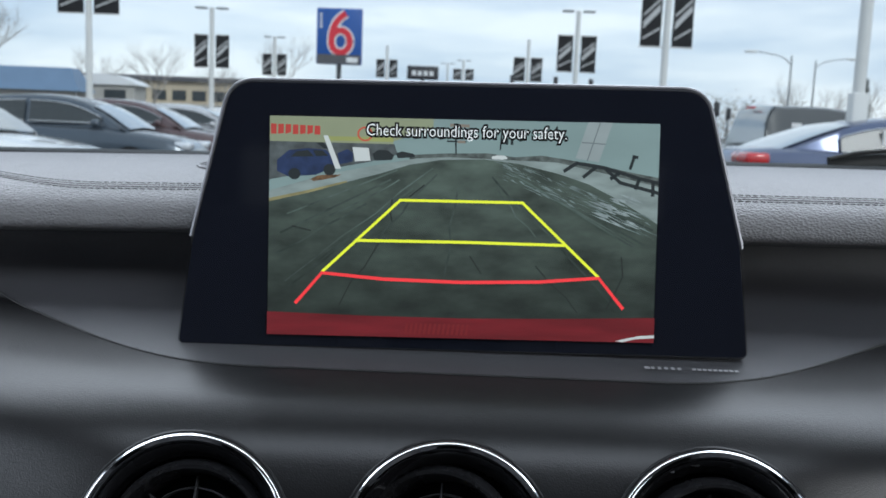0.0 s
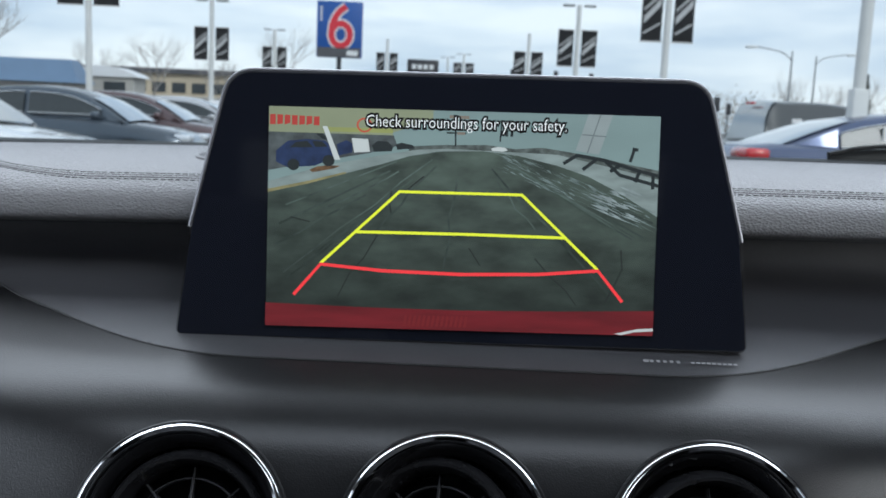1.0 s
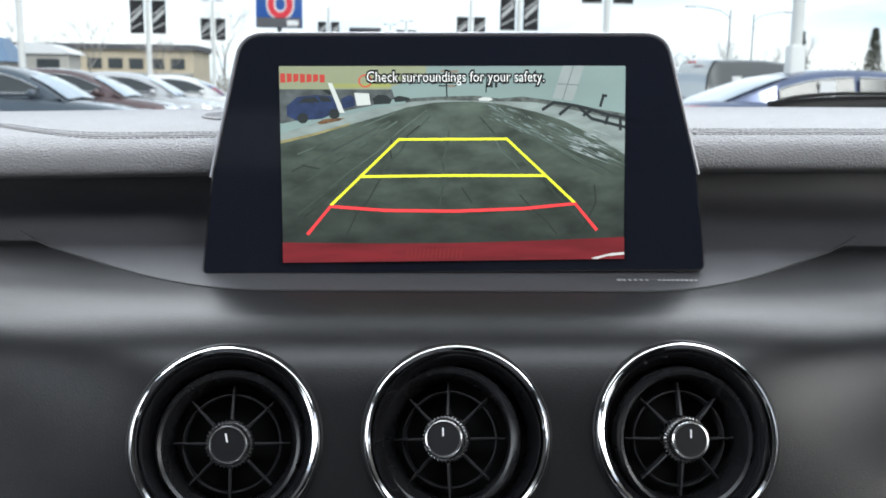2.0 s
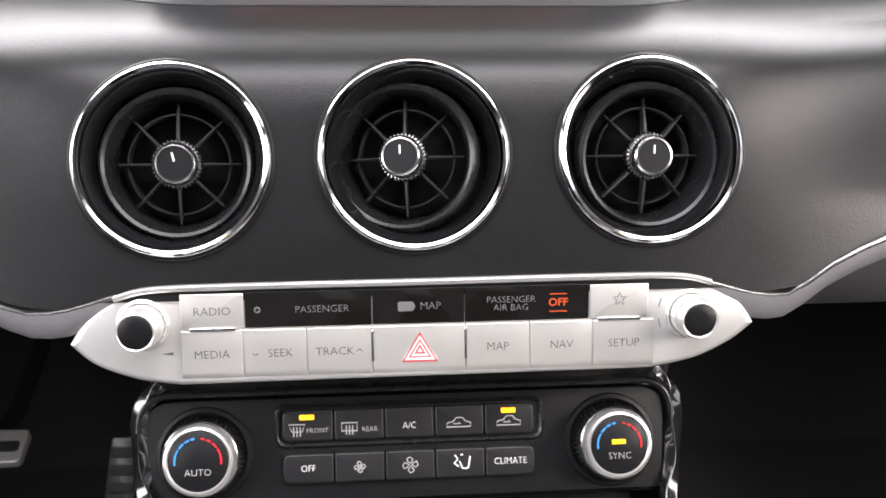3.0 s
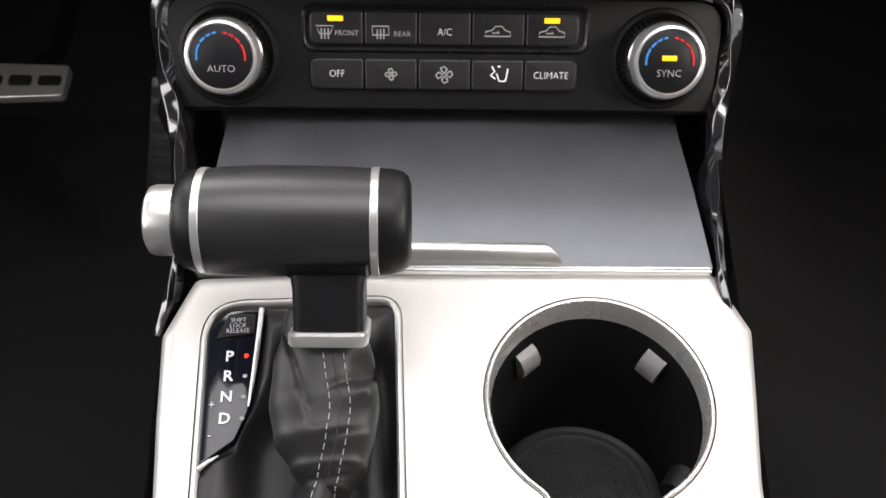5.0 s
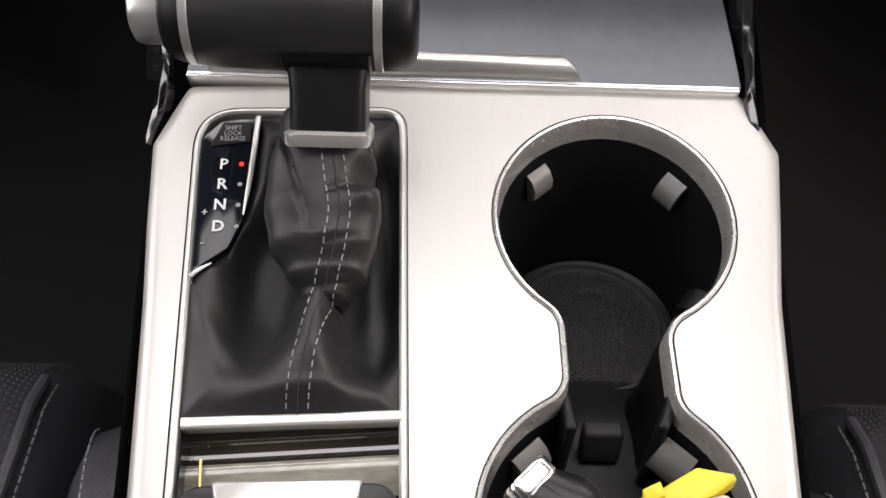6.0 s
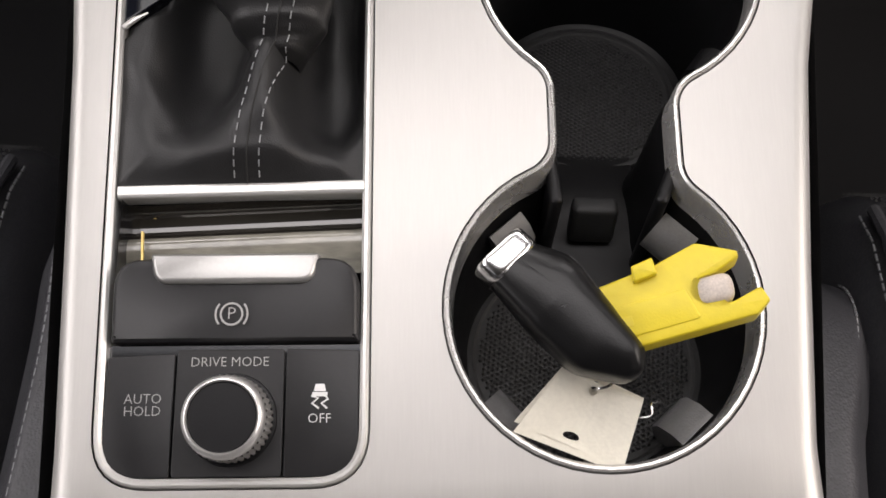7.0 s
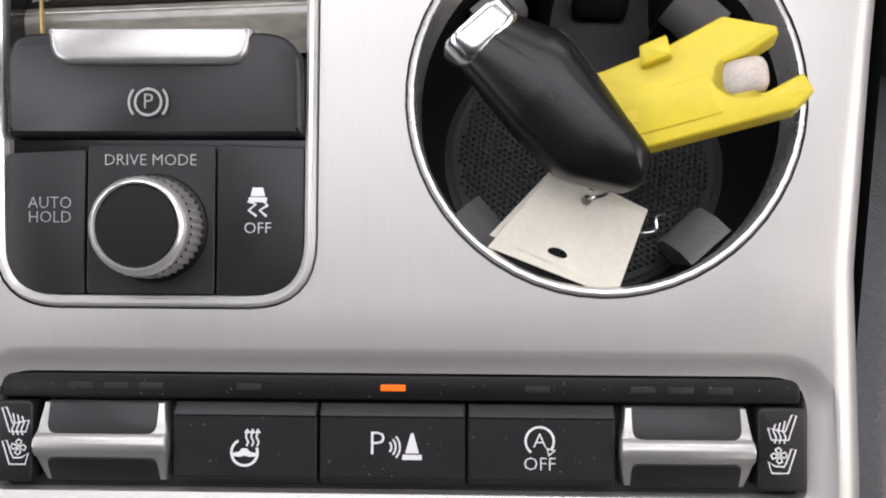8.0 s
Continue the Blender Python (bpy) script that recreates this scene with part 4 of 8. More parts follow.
        bm = bmesh.new()
        sweep(bm, [Vector((side * x, u - 0.0004, -0.0004 - 0.97 * max(0.0, set_low(x) - 0.0008))) for x, u in zip(xs[1:], up[1:])], circle(0, 0, 0.0009, 8))
        part("arm_edge", bm, BRIGHT, arm, "bright upper edge")
    return unit


# ---- climate control panel ----
FAN = [[(0.5 * math.cos(radians(a + 90 * k)) * s, 0.5 * math.sin(radians(a + 90 * k)) * s) for a, s in ((0, 0.15), (-25, 0.75), (0, 1.0), (30, 0.9), (35, 0.5), (0, 0.15))] for k in range(4)]
CAR = [[(-0.6, -0.15), (-0.55, 0.05), (-0.25, 0.12), (-0.1, 0.3), (0.2, 0.3), (0.35, 0.12), (0.6, 0.05), (0.6, -0.15), (-0.6, -0.15)]]
SCREEN_F = [[(-0.5, 0.3), (0.5, 0.3), (0.3, -0.15), (-0.3, -0.15), (-0.5, 0.3)], [(-0.2, -0.45), (-0.2, 0.15)], [(0, -0.45), (0, 0.15)], [(0.2, -0.45), (0.2, 0.15)]]
SCREEN_R = [[(-0.5, 0.32), (0.5, 0.32), (0.5, -0.2), (-0.5, -0.2), (-0.5, 0.32)], [(-0.2, -0.45), (-0.2, 0.15)], [(0, -0.45), (0, 0.15)], [(0.2, -0.45), (0.2, 0.15)]]
SEATED = [[(-0.3, 0.45), (-0.15, 0.2), (-0.35, 0.0), (-0.1, -0.2)], [(0.0, 0.45), (0.15, 0.45)], [(-0.05, 0.1), (0.1, -0.3), (0.4, -0.3)], [(0.55, 0.35), (0.42, -0.3)]]


def build_climate_panel():
    unit = thing("climate_control_panel", slope(-0.0038, 0.352, 0.8331, 63), "black climate control panel with ten buttons and two round dials", "control panel")
    outline = rounded([(-0.1235, -0.0250), (0.1235, -0.0250), (0.1265, 0.0300), (-0.1265, 0.0300)], [0.004, 0.004, 0.016, 0.016], 7)
    bm = bmesh.new()
    start = min(range(len(outline)), key=lambda i: (outline[i][0] - 0.1235) ** 2 + (outline[i][1] + 0.021) ** 2)
    run = [p for p in outline[start:] + outline[:start] if p[1] > -0.0205]
    sweep(bm, [Vector((x, y, 0.0012)) for x, y in run], rounded([(-0.0018, -0.012), (0.0018, -0.012), (0.0013, 0.0026), (-0.0013, 0.0026)], 0.0012, 4), up=(0, 0, 1))
    part("frame", bm, SATIN_EDGE, unit, "glossy black frame")
    bm = bmesh.new()
    slab(bm, shrink(outline, 0.0030), -0.02, 0.0008, 0.0005)
    part("face", bm, SMOOTH_BLACK, unit, "satin black face")
    bm = bmesh.new()
    loft(bm, [lift(rect(-0.064, 0.0030, 0.064, 0.0245, 0.006), 0.0006), lift(rect(-0.0625, 0.0045, 0.0625, 0.0232, 0.005), 0.0022), lift(rect(-0.0612, 0.0058, 0.0612, 0.0222, 0.004), 0.0012)])
    part("button_surround", bm, SATIN_EDGE, unit)
    edges = [-0.0602, -0.0362, -0.0125, 0.0111, 0.0348, 0.0588]
    word = [["", "", "A/C", "", ""], ["OFF", "", "", "", "CLIMATE"]]
    for row, (y0, y1) in enumerate(((0.0070, 0.0212), (-0.0125, 0.0010))):
        for i in range(5):
            x0, x1 = edges[i] + 0.0003, edges[i + 1] - 0.0003
            rr = [0.0012] * 4
            if i == 0:
                rr[0] = rr[3] = 0.0035
            if i == 4:
                rr[1] = rr[2] = 0.0035
            bm = bmesh.new()
            slab(bm, rounded([(x0, y0), (x1, y0), (x1, y1), (x0, y1)], rr, 4), -0.003, 0.0036, 0.0009)
            k = part("button", bm, BUTTON_BLACK, unit, "soft black push button")
            cx, cy, z = (x0 + x1) / 2, (y0 + y1) / 2 - (0.0015 if row == 0 else 0), 0.0037
            if word[row][i]:
                words(word[row][i], 0.0044, k, cx, cy, z + 0.0001, PRINT_WHITE, wide=0.9)
            if row == 0 and i in (0, 4):
                bm = bmesh.new()
                slab(bm, rect(cx - 0.0038, y1 - 0.0043, cx + 0.0030, y1 - 0.0020, 0.0003), 0.003, 0.0039, 0.0002)
                part("indicator_lamp", bm, AMBER, k, "lit amber indicator")
            elif row == 0:
                pass
            if row == 0 and i == 0:
                marks("screen_mark", SCREEN_F, 0.00055, k, PRINT_SOFT, cx - 0.0050, cy, z, 0.0075)
                words("FRONT", 0.0032, k, cx + 0.0045, cy - 0.0008, z + 0.0001, PRINT_SOFT)
            if row == 0 and i == 1:
                marks("screen_mark", SCREEN_R, 0.00055, k, PRINT_SOFT, cx - 0.0045, cy, z, 0.0072)
                words("REAR", 0.0032, k, cx + 0.0050, cy - 0.0010, z + 0.0001, PRINT_SOFT)
            if row == 0 and i in (3, 4):
                marks("car_mark", CAR + [[(-0.25, 0.0), (0.1, 0.0), (0.0, 0.09)]], 0.0005, k, PRINT_SOFT, cx - 0.0005, cy, z, 0.0095)
            if row == 1 and i in (1, 2):
                marks("fan_mark", FAN, 0.0005, k, PRINT_SOFT, cx, cy, z, 0.0052 if i == 1 else 0.0074)
            if row == 1 and i == 3:
                marks("airflow_mark", SEATED, 0.0007, k, PRINT_WHITE, cx, cy, z, 0.0085)
    for cx, text_, lit in ((-0.0960, "AUTO", False), (0.0958, "SYNC", True)):
        bm = bmesh.new()
        lathe(bm, [(0.0225, 0.0006), (0.0218, 0.0020), (0.0200, 0.0024), (0.0186, 0.0010)], 72, cx, 0.0020)
        part("dial_surround", bm, SMOOTH_BLACK, unit)
        bm = bmesh.new()
        lathe(bm, [(0.0184, 0.0), (0.0181, 0.0060), (0.0170, 0.0125)], 288, cx, 0.0020, wave=0.00050, waves=48)
        lathe(bm, [(0.0170, 0.0125), (0.0164, 0.0130), (0.0158, 0.0126)], 72, cx, 0.0020)
        dial = part("dial", bm, KNURL, unit, "knurled dark silver dial with a bright band")
        bm = bmesh.new()
        lathe(bm, [(0.0158, 0.0110), (0.0163, 0.0132), (0.0160, 0.0165), (0.0152, 0.0181), (0.0141, 0.0185), (0.0134, 0.0176)], 72, cx, 0.0020)
        part("dial_band", bm, SATIN_RING, dial, "bright silver band")
        bm = bmesh.new()
        lathe(bm, [(0.0135, 0.0174), (0.0130, 0.0178), (0.001, 0.0180)], 56, cx, 0.0020, cap1=True)
        part("dial_cap", bm, CAP_BLACK, dial, "soft black cap")
        marks("cold_arc", [ring_marks(0.5, 188, 148, 6), ring_marks(0.5, 144, 128, 3), ring_marks(0.5, 124, 112, 3), ring_marks(0.5, 108, 98, 3)], 0.0009, dial, PRINT_BLUE, cx, 0.0020, 0.0181, 0.0205, "blue arc")
        marks("warm_arc", [ring_marks(0.5, 82, 72, 3), ring_marks(0.5, 68, 56, 3), ring_marks(0.5, 52, 36, 3), ring_marks(0.5, 32, -8, 6)], 0.0009, dial, PRINT_RED, cx, 0.0020, 0.0181, 0.0205, "red arc")
        words(text_, 0.0043, dial, cx, -0.0030, 0.0183, PRINT_SOFT)
        if lit:
            bm = bmesh.new()
            slab(bm, rect(cx - 0.0034, 0.0024, cx + 0.0030, 0.0046, 0.0003), 0.0175, 0.0183, 0.0002)
            part("indicator_lamp", bm, AMBER, dial, "lit amber indicator")
    return unit


# ---- storage lid, glossy pillars, lower dark surround ----
def build_storage_lid():
    unit = thing("storage_lid", slope(0, 0.2700, 0.7835, 15.5), "dark satin metal storage compartment lid with a raised grip", "storage lid")
    bm = bmesh.new()
    loops = []
    for i in range(31):
        v = 0.0005 + 0.098 * i / 30
        half = 0.1085 - 0.0050 * min(1, v / 0.07)
        crown = 0.0022 * math.sin(math.pi * min(1.0, v / 0.098))
        loops.append([Vector((-half + 2 * half * j / 20, v, crown + 0.0012 * math.sin(math.pi * j / 20))) for j in range(21)])
    loft(bm, loops, closed=False)
    part("panel", bm, DARK_METAL, unit, "dark satin metal panel")
    bm = bmesh.new()
    slab(bm, rect(-0.1085, -0.0015, 0.1075, 0.0010), -0.006, 0.0012, 0.0006)
    part("rear_edge", bm, BRIGHT, unit, "thin silver edge")
    bm = bmesh.new()
    lip = [(0.0008, -0.001), (0.0012, 0.0022), (0.0022, 0.0044), (0.0040, 0.0062), (0.0056, 0.0071), (0.0072, 0.0074), (0.0086, 0.0070), (0.0096, 0.0056), (0.0101, 0.0034), (0.0103, 0.0)]
    loops = [[Vector((x, y, z)) for y, z in lip] for x in (-0.100, -0.05, 0.0)]
    for back, low in ((0.0016, 1.0), (0.0006, 0.95), (0.0, 0.8)):
        loops.append([Vector((0.0462 - 0.95 * y - back, y, z * low)) for y, z in lip])
    loft(bm, loops, closed=False, cap0=True, cap1=True)
    part("grip", bm, GRIP_METAL, unit, "raised satin grip")
    return unit


def build_pillars():
    for side, x0 in ((-1, -0.1275), (1, 0.1225)):
        unit = thing("console_pillar", pose(0, 0, 0), "glossy piano black pillar beside the storage lid", "trim", "glossy pillars")
        path = smooth_path([(x0 - side * 0.008, 0.3690, 0.8640), (x0 + side * 0.001, 0.3630, 0.8520), (x0 + side * 0.0005, 0.3500, 0.8270), (x0 - side * 0.0045, 0.3330, 0.8110), (x0 - side * 0.0080, 0.3050, 0.7980), (x0 - side * 0.0105, 0.2760, 0.7870), (x0 - side * 0.0098, 0.2580, 0.7775), (x0 - side * 0.0062, 0.2450, 0.7690)], 6)
        bm = bmesh.new()
        sec = rounded([(-0.0042, -0.009), (0.0042, -0.009), (0.0040, 0.0005), (0.0006 * side, 0.0036), (-0.0040, 0.0005)], [0.001, 0.001, 0.0018, 0.0008, 0.0018], 4)
        girth = [1.15, 1.25, 1.2, 1.05, 0.85, 0.45, 0.62, 0.30]
        sizes = [girth[min(7, k // 6)] + (girth[min(7, k // 6 + 1)] - girth[min(7, k // 6)]) * (k % 6) / 6 for k in range(len(path))]
        sweep(bm, path, sec, up=(0, -0.3, 1), scales=sizes, twists=[26 * math.sin(0.55 * k + side) for k in range(len(path))])
        part("pillar", bm, GLOSS_BLACK, unit)
    # dark surround below the silver strip and beside the lid
    unit = thing("centre_stack_shell", pose(0, 0, 0), "matte black shell around the climate panel and lid", "trim", kind="structure")
    bm = bmesh.new()
    sections = [(0.150, 0.3640, 0.892), (0.146, 0.3640, 0.884), (0.136, 0.3770, 0.874), (0.129, 0.3790, 0.862), (0.127, 0.376, 0.850)]
    loft(bm, [[Vector((-h, y + 0.004, z)), Vector((-h * 0.97, y, z)), Vector((h * 0.97, y, z)), Vector((h, y + 0.004, z))] for h, y, z in sections], closed=False)
    part("upper_shell", bm, MATTE_BLACK, unit)
    for side in (-1, 1):
        bm = bmesh.new()
        prof = [(0.41, 0.865), (0.36, 0.835), (0.33, 0.803), (0.29, 0.788), (0.24, 0.768), (0.12, 0.735), (0.0, 0.70), (-0.2, 0.66)]
        outer = [Vector((side * (0.121 - (0.015 if side < 0 else 0.010) * max(0, min(1, (0.24 - y) / 0.24))), y, z - 0.006)) for y, z in prof]
        lower = [Vector((p.x + side * 0.004, p.y, 0.42)) for p in outer]
        mid = [Vector((p.x + side * 0.001, p.y, p.z - 0.05)) for p in outer]
        loft(bm, [outer, mid, lower], closed=False)
        part("console_side", bm, MATTE_BLACK, unit)
    return unit


build_audio_strip()
build_climate_panel()
build_storage_lid()
build_pillars()


# ---- centre console ----
CONS = slope(0, 0.137, 0.747, 14.6) @ pose(0, 0, 0, 0, 0, 2.2)
DOWN = CONS.to_3x3().inverted() @ Vector((0, 0, -1))


def cup_outline(n=26):
    """Two round wells joined by a neck, with rounded corners at the neck."""
    (ax, ay, ar), (bx, by, br), xl, xr, f = (0.0578, 0.0783, 0.0452), (0.0475, -0.0310, 0.0459), 0.0336, 0.0733, 0.010

    def corner(cx, cy, r, x, sx, sy):
        fx = x + sx * f
        fy = cy + sy * math.sqrt((r + f) ** 2 - (fx - cx) ** 2)
        return fx, fy, math.degrees(math.atan2(fy - cy, fx - cx))

    a1 = corner(ax, ay, ar, xr, 1, -1)
    a2 = corner(ax, ay, ar, xl, -1, -1)
    b1 = corner(bx, by, br, xr, 1, 1)
    b2 = corner(bx, by, br, xl, -1, 1)
    out = arc(ax, ay, ar, a1[2], a2[2] + 360, 44)
    out += arc(a2[0], a2[1], f, a2[2] + 180, 0, 8)[1:]
    out += arc(b2[0], b2[1], f, 0, b2[2] - 180, 8)
    out += arc(bx, by, br, b2[2], b1[2] + 360, 44)[1:]
    out += arc(b1[0], b1[1], f, b1[2] + 180, 180, 8)[1:]
    out += arc(a1[0], a1[1], f, 180, a1[2] + 180, 8)
    return out[:-1]


CUPS = cup_outline()
RIM = rounded([(-0.0935, -0.0798), (-0.0182, -0.0798), (-0.0175, 0.1272), (-0.0985, 0.1272)], [0.016, 0.016, 0.011, 0.018], 8)
EDGE = [(-0.1045, -0.170), (0.1065, -0.170), (0.1062, -0.115), (0.1050, -0.070), (0.1090, -0.019), (0.1150, 0.044), (0.1210, 0.078), (0.1258, 0.107), (0.1148, 0.1355), (0.05, 0.1385), (-0.05, 0.1400), (-0.1030, 0.1398), (-0.1142, 0.1130), (-0.1125, 0.078), (-0.1102, 0.047), (-0.1074, -0.014), (-0.1050, -0.070), (-0.1045, -0.120)]
EDGE = rounded(EDGE, [0.001, 0.001, 0.03, 0.05, 0.05, 0.05, 0.05, 0.006, 0.006, 0.001, 0.001, 0.006, 0.006, 0.05, 0.05, 0.05, 0.05, 0.05], 4)
ROWBOX = rounded([(-0.0942, -0.1225), (0.0940, -0.1225), (0.0940, -0.0945), (-0.0942, -0.0945)], [0.002, 0.002, 0.0085, 0.0085], 6)


def build_console():
    unit = thing("centre_console", CONS, "brushed satin silver centre console plate", "console")
    bm = bmesh.new()
    sheet(bm, shrink(EDGE, 0.0065), [RIM, CUPS, shrink(ROWBOX, -0.0062)], 0.0)
    steps = []
    for i in range(7):
        a = math.pi / 2 * i / 6
        steps.append(lift(shrink(EDGE, 0.0065 - 0.0065 * math.sin(a)), -0.0050 * (1 - math.cos(a))))
    steps.append(lift(EDGE, -0.014))
    loft(bm, steps)
    # the dished border round the switch row
    outer = shrink(ROWBOX, -0.0062)
    loft(bm, [lift(outer, 0.0), lift(shrink(ROWBOX, -0.0052), -0.0003), lift(shrink(ROWBOX, -0.0034), -0.0014), lift(shrink(ROWBOX, -0.0014), -0.0027), lift(ROWBOX, -0.0032), lift(ROWBOX, -0.012)])
    bmesh.ops.remove_doubles(bm, verts=bm.verts, dist=0.00002)
    part("plate", bm, SILVER, unit, "brushed satin silver plate", smooth=30)
    # raised bead round the shifter opening
    bm = bmesh.new()
    loft(bm, [lift(RIM, -0.002), lift(shrink(RIM, 0.0004), -0.0004), lift(shrink(RIM, 0.0007), 0.0004), lift(shrink(RIM, 0.0014), 0.0012), lift(shrink(RIM, 0.0022), 0.0012), lift(shrink(RIM, 0.0030), 0.0004), lift(shrink(RIM, 0.0033), -0.003), lift(shrink(RIM, 0.0033), -0.012)])
    part("shifter_bead", bm, SILVER_BODY, unit, "polished silver bead")
    # lip and walls of the cup wells
    bm = bmesh.new()
    loft(bm, [lift(CUPS, -0.0012), lift(shrink(CUPS, 0.0003), -0.0005), lift(shrink(CUPS, 0.0007), 0.0003), lift(shrink(CUPS, 0.0013), 0.0009), lift(shrink(CUPS, 0.0020), 0.0007), lift(shrink(CUPS, 0.0026), -0.0005),
              [p + DOWN * 0.005 for p in lift(shrink(CUPS, 0.0030), -0.001)], [p + DOWN * 0.0085 for p in lift(shrink(CUPS, 0.0034), -0.001)]])
    part("cup_lip", bm, LIP, unit, "polished silver lip")
    return unit


def build_cup_holder():
    unit = thing("cup_holder", CONS, "black double cup holder with grey flaps and ribbed rubber mats", "cup holder")
    bm = bmesh.new()
    a = [p + DOWN * 0.0080 for p in lift(shrink(CUPS, 0.0034), -0.001)]
    b = [p + DOWN * 0.0120 for p in lift(shrink(CUPS, 0.0042), -0.001)]
    floor_z = 0.6985

    def drop(p, z):
        w = CONS @ p
        d = (w.z - z)
        return p + DOWN * d

    c = [drop(p, floor_z + 0.012) for p in lift(shrink(CUPS, 0.0062), 0)]
    d = [drop(p, floor_z + 0.002) for p in lift(shrink(CUPS, 0.0085), 0)]
    e = [drop(p, floor_z) for p in lift(shrink(CUPS, 0.0115), 0)]
    loft(bm, [a, b, c, d, e], cap1=True)
    part("liner", bm, LINER_BLACK, unit, "black moulded liner")
    # mats
    for cx, cy, r in ((0.0576, 0.0778, 0.0320), (0.0475, -0.0310, 0.0355)):
        w = CONS @ Vector((cx, cy, 0))
        m = CONS.inverted() @ Matrix.Translation((w.x, w.y, floor_z + 0.0005)) @ pose(0, 0, 0, 0, 0, 24)
        bm = bmesh.new()
        lathe(bm, [(r + 0.002, 0), (r + 0.0018, 0.0014), (r, 0.0016), (r - 0.0006, 0.0008), (r - 0.001, 0.0006)], 56)
        bm.faces.new([bm.verts.new(p) for p in lift(circle(0, 0, r - 0.001, 56), 0.0006)])
        mat_ = part("mat", bm, RUBBER, unit, "round black rubber mat", m=m)
        # a fine lattice of studs
        verts, faces, step = [], [], 0.0017
        n = int(r / step) + 1
        for i in range(-n, n + 1):
            for j in range(-n, n + 1):
                x, y = (i + 0.5 * (j % 2)) * step, j * step * 0.9
                if math.hypot(x, y) > r - 0.0025:
                    continue
                k = len(verts)
                h = 0.00062
                verts += [(x - h, y - h, 0.0006), (x + h, y - h, 0.0006), (x + h, y + h, 0.0006), (x - h, y + h, 0.0006), (x, y, 0.00125)]
                faces += [(k, k + 1, k + 4), (k + 1, k + 2, k + 4), (k + 2, k + 3, k + 4), (k + 3, k, k + 4)]
        me = bpy.data.meshes.new("studs")
        me.from_pydata(verts, [], faces)
        me.materials.append(RUBBER)
        ob = new("studs", me)
        ob.parent = mat_
        tagged(ob, kind="stuff")
    # bridge between the wells with its pull tab and side leaves
    w = CONS @ Vector((0.0535, 0.020, 0))
    m = CONS.inverted() @ Matrix.Translation((w.x, w.y, floor_z))
    bm = bmesh.new()
    loops = []
    for i in range(9):
        y = -0.030 + 0.060 * i / 8
        h = 0.001 + 0.007 * math.sin(math.pi * i / 8) ** 1.5
        loops.append([Vector((-0.0165, y, 0)), Vector((-0.0165, y, h)), Vector((0.0165, y, h)), Vector((0.0165, y, 0))])
    loft(bm, loops, closed=False)
    part("bridge", bm, LINER_BLACK, unit, "low bridge between the wells", m=m)
    bm = bmesh.new()
    box(bm, -0.001, -0.009, 0.014, 0.0150, 0.0075, 0.016, 0.002, 3)
    part("pull_tab", bm, RUBBER, unit, "black pull tab", m=m @ pose(0, 0, 0, -12, 0, 0))
    for x, rz in ((-0.0185, 6), (0.0200, -22)):
        bm = bmesh.new()
        box(bm, 0, 0, 0.024, 0.004, 0.034, 0.046, 0.0018, 3)
        part("divider_leaf", bm, SMOOTH_BLACK, unit, "black divider leaf", m=m @ pose(x, -0.002, 0, 0, 0, rz))
    # sprung flaps that hold a cup
    flap = None
    for cx, cy, r, ang in ((0.0576, 0.0778, 0.0412, 128), (0.0576, 0.0778, 0.0412, 42), (0.0576, 0.0778, 0.0405, 214), (0.0576, 0.0778, 0.0405, 322), (0.0475, -0.0310, 0.0415, 222), (0.0475, -0.0310, 0.0415, 312), (0.0475, -0.0310, 0.0415, 130), (0.0475, -0.0310, 0.0415, 48)):
        at = Vector((cx + r * math.cos(radians(ang)), cy + r * math.sin(radians(ang)), -0.001)) + DOWN * 0.014
        tilt = Matrix.Translation(at) @ pose(0, 0, 0, -14.6, 0, ang + 90) @ Matrix.Scale(0.76 if cy > 0 else 1.0, 4)
        if cy > 0 and ang > 180:
            bm = bmesh.new()
            sec = [(0.0, 0.003), (0.0045, 0.0025), (0.0095, -0.002), (0.0115, -0.009), (0.0095, -0.018), (0.002, -0.026), (0.0, -0.026)]
            loft(bm, [[Vector((x, y, z)) for y, z in sec] for x in (-0.0062, -0.0055, 0.0055, 0.0062)], cap0=True, cap1=True)
            part("flap", bm, LINER_BLACK, unit, "black sprung flap", m=tilt)
        elif flap is None:
            bm = bmesh.new()
            sec = [(0.0, 0.003), (0.0045, 0.0025), (0.0095, -0.002), (0.0115, -0.009), (0.0095, -0.018), (0.002, -0.026), (0.0, -0.026)]
            loft(bm, [[Vector((x, y, z)) for y, z in sec] for x in (-0.0062, -0.0055, 0.0055, 0.0062)], cap0=True, cap1=True)
            flap = part("flap", bm, CLIP_GREY, unit, "grey sprung flap", m=tilt)
        else:
            same(flap, "flap", unit, tilt)
    return unit


def stitch_run(bm, points, length, gap_, r):
    """Stitches laid along a path."""
    pts = [Vector(p) for p in points]
    acc, todo = 0.0, []
    for a, b in zip(pts, pts[1:]):
        seg = (b - a).length
        pos_ = 0.0
        while acc + (seg - pos_) >= length + gap_:
            pos_ += length + gap_ - acc
            acc = 0.0
            todo.append((a.lerp(b, min(1, pos_ / seg)), (b - a).normalized()))
        acc += seg - pos_
    for p, d in todo:
        sweep(bm, [p - d * length / 2, p, p + d * length / 2], circle(0, 0, r, 5), up=(0.3, 0.2, 1))


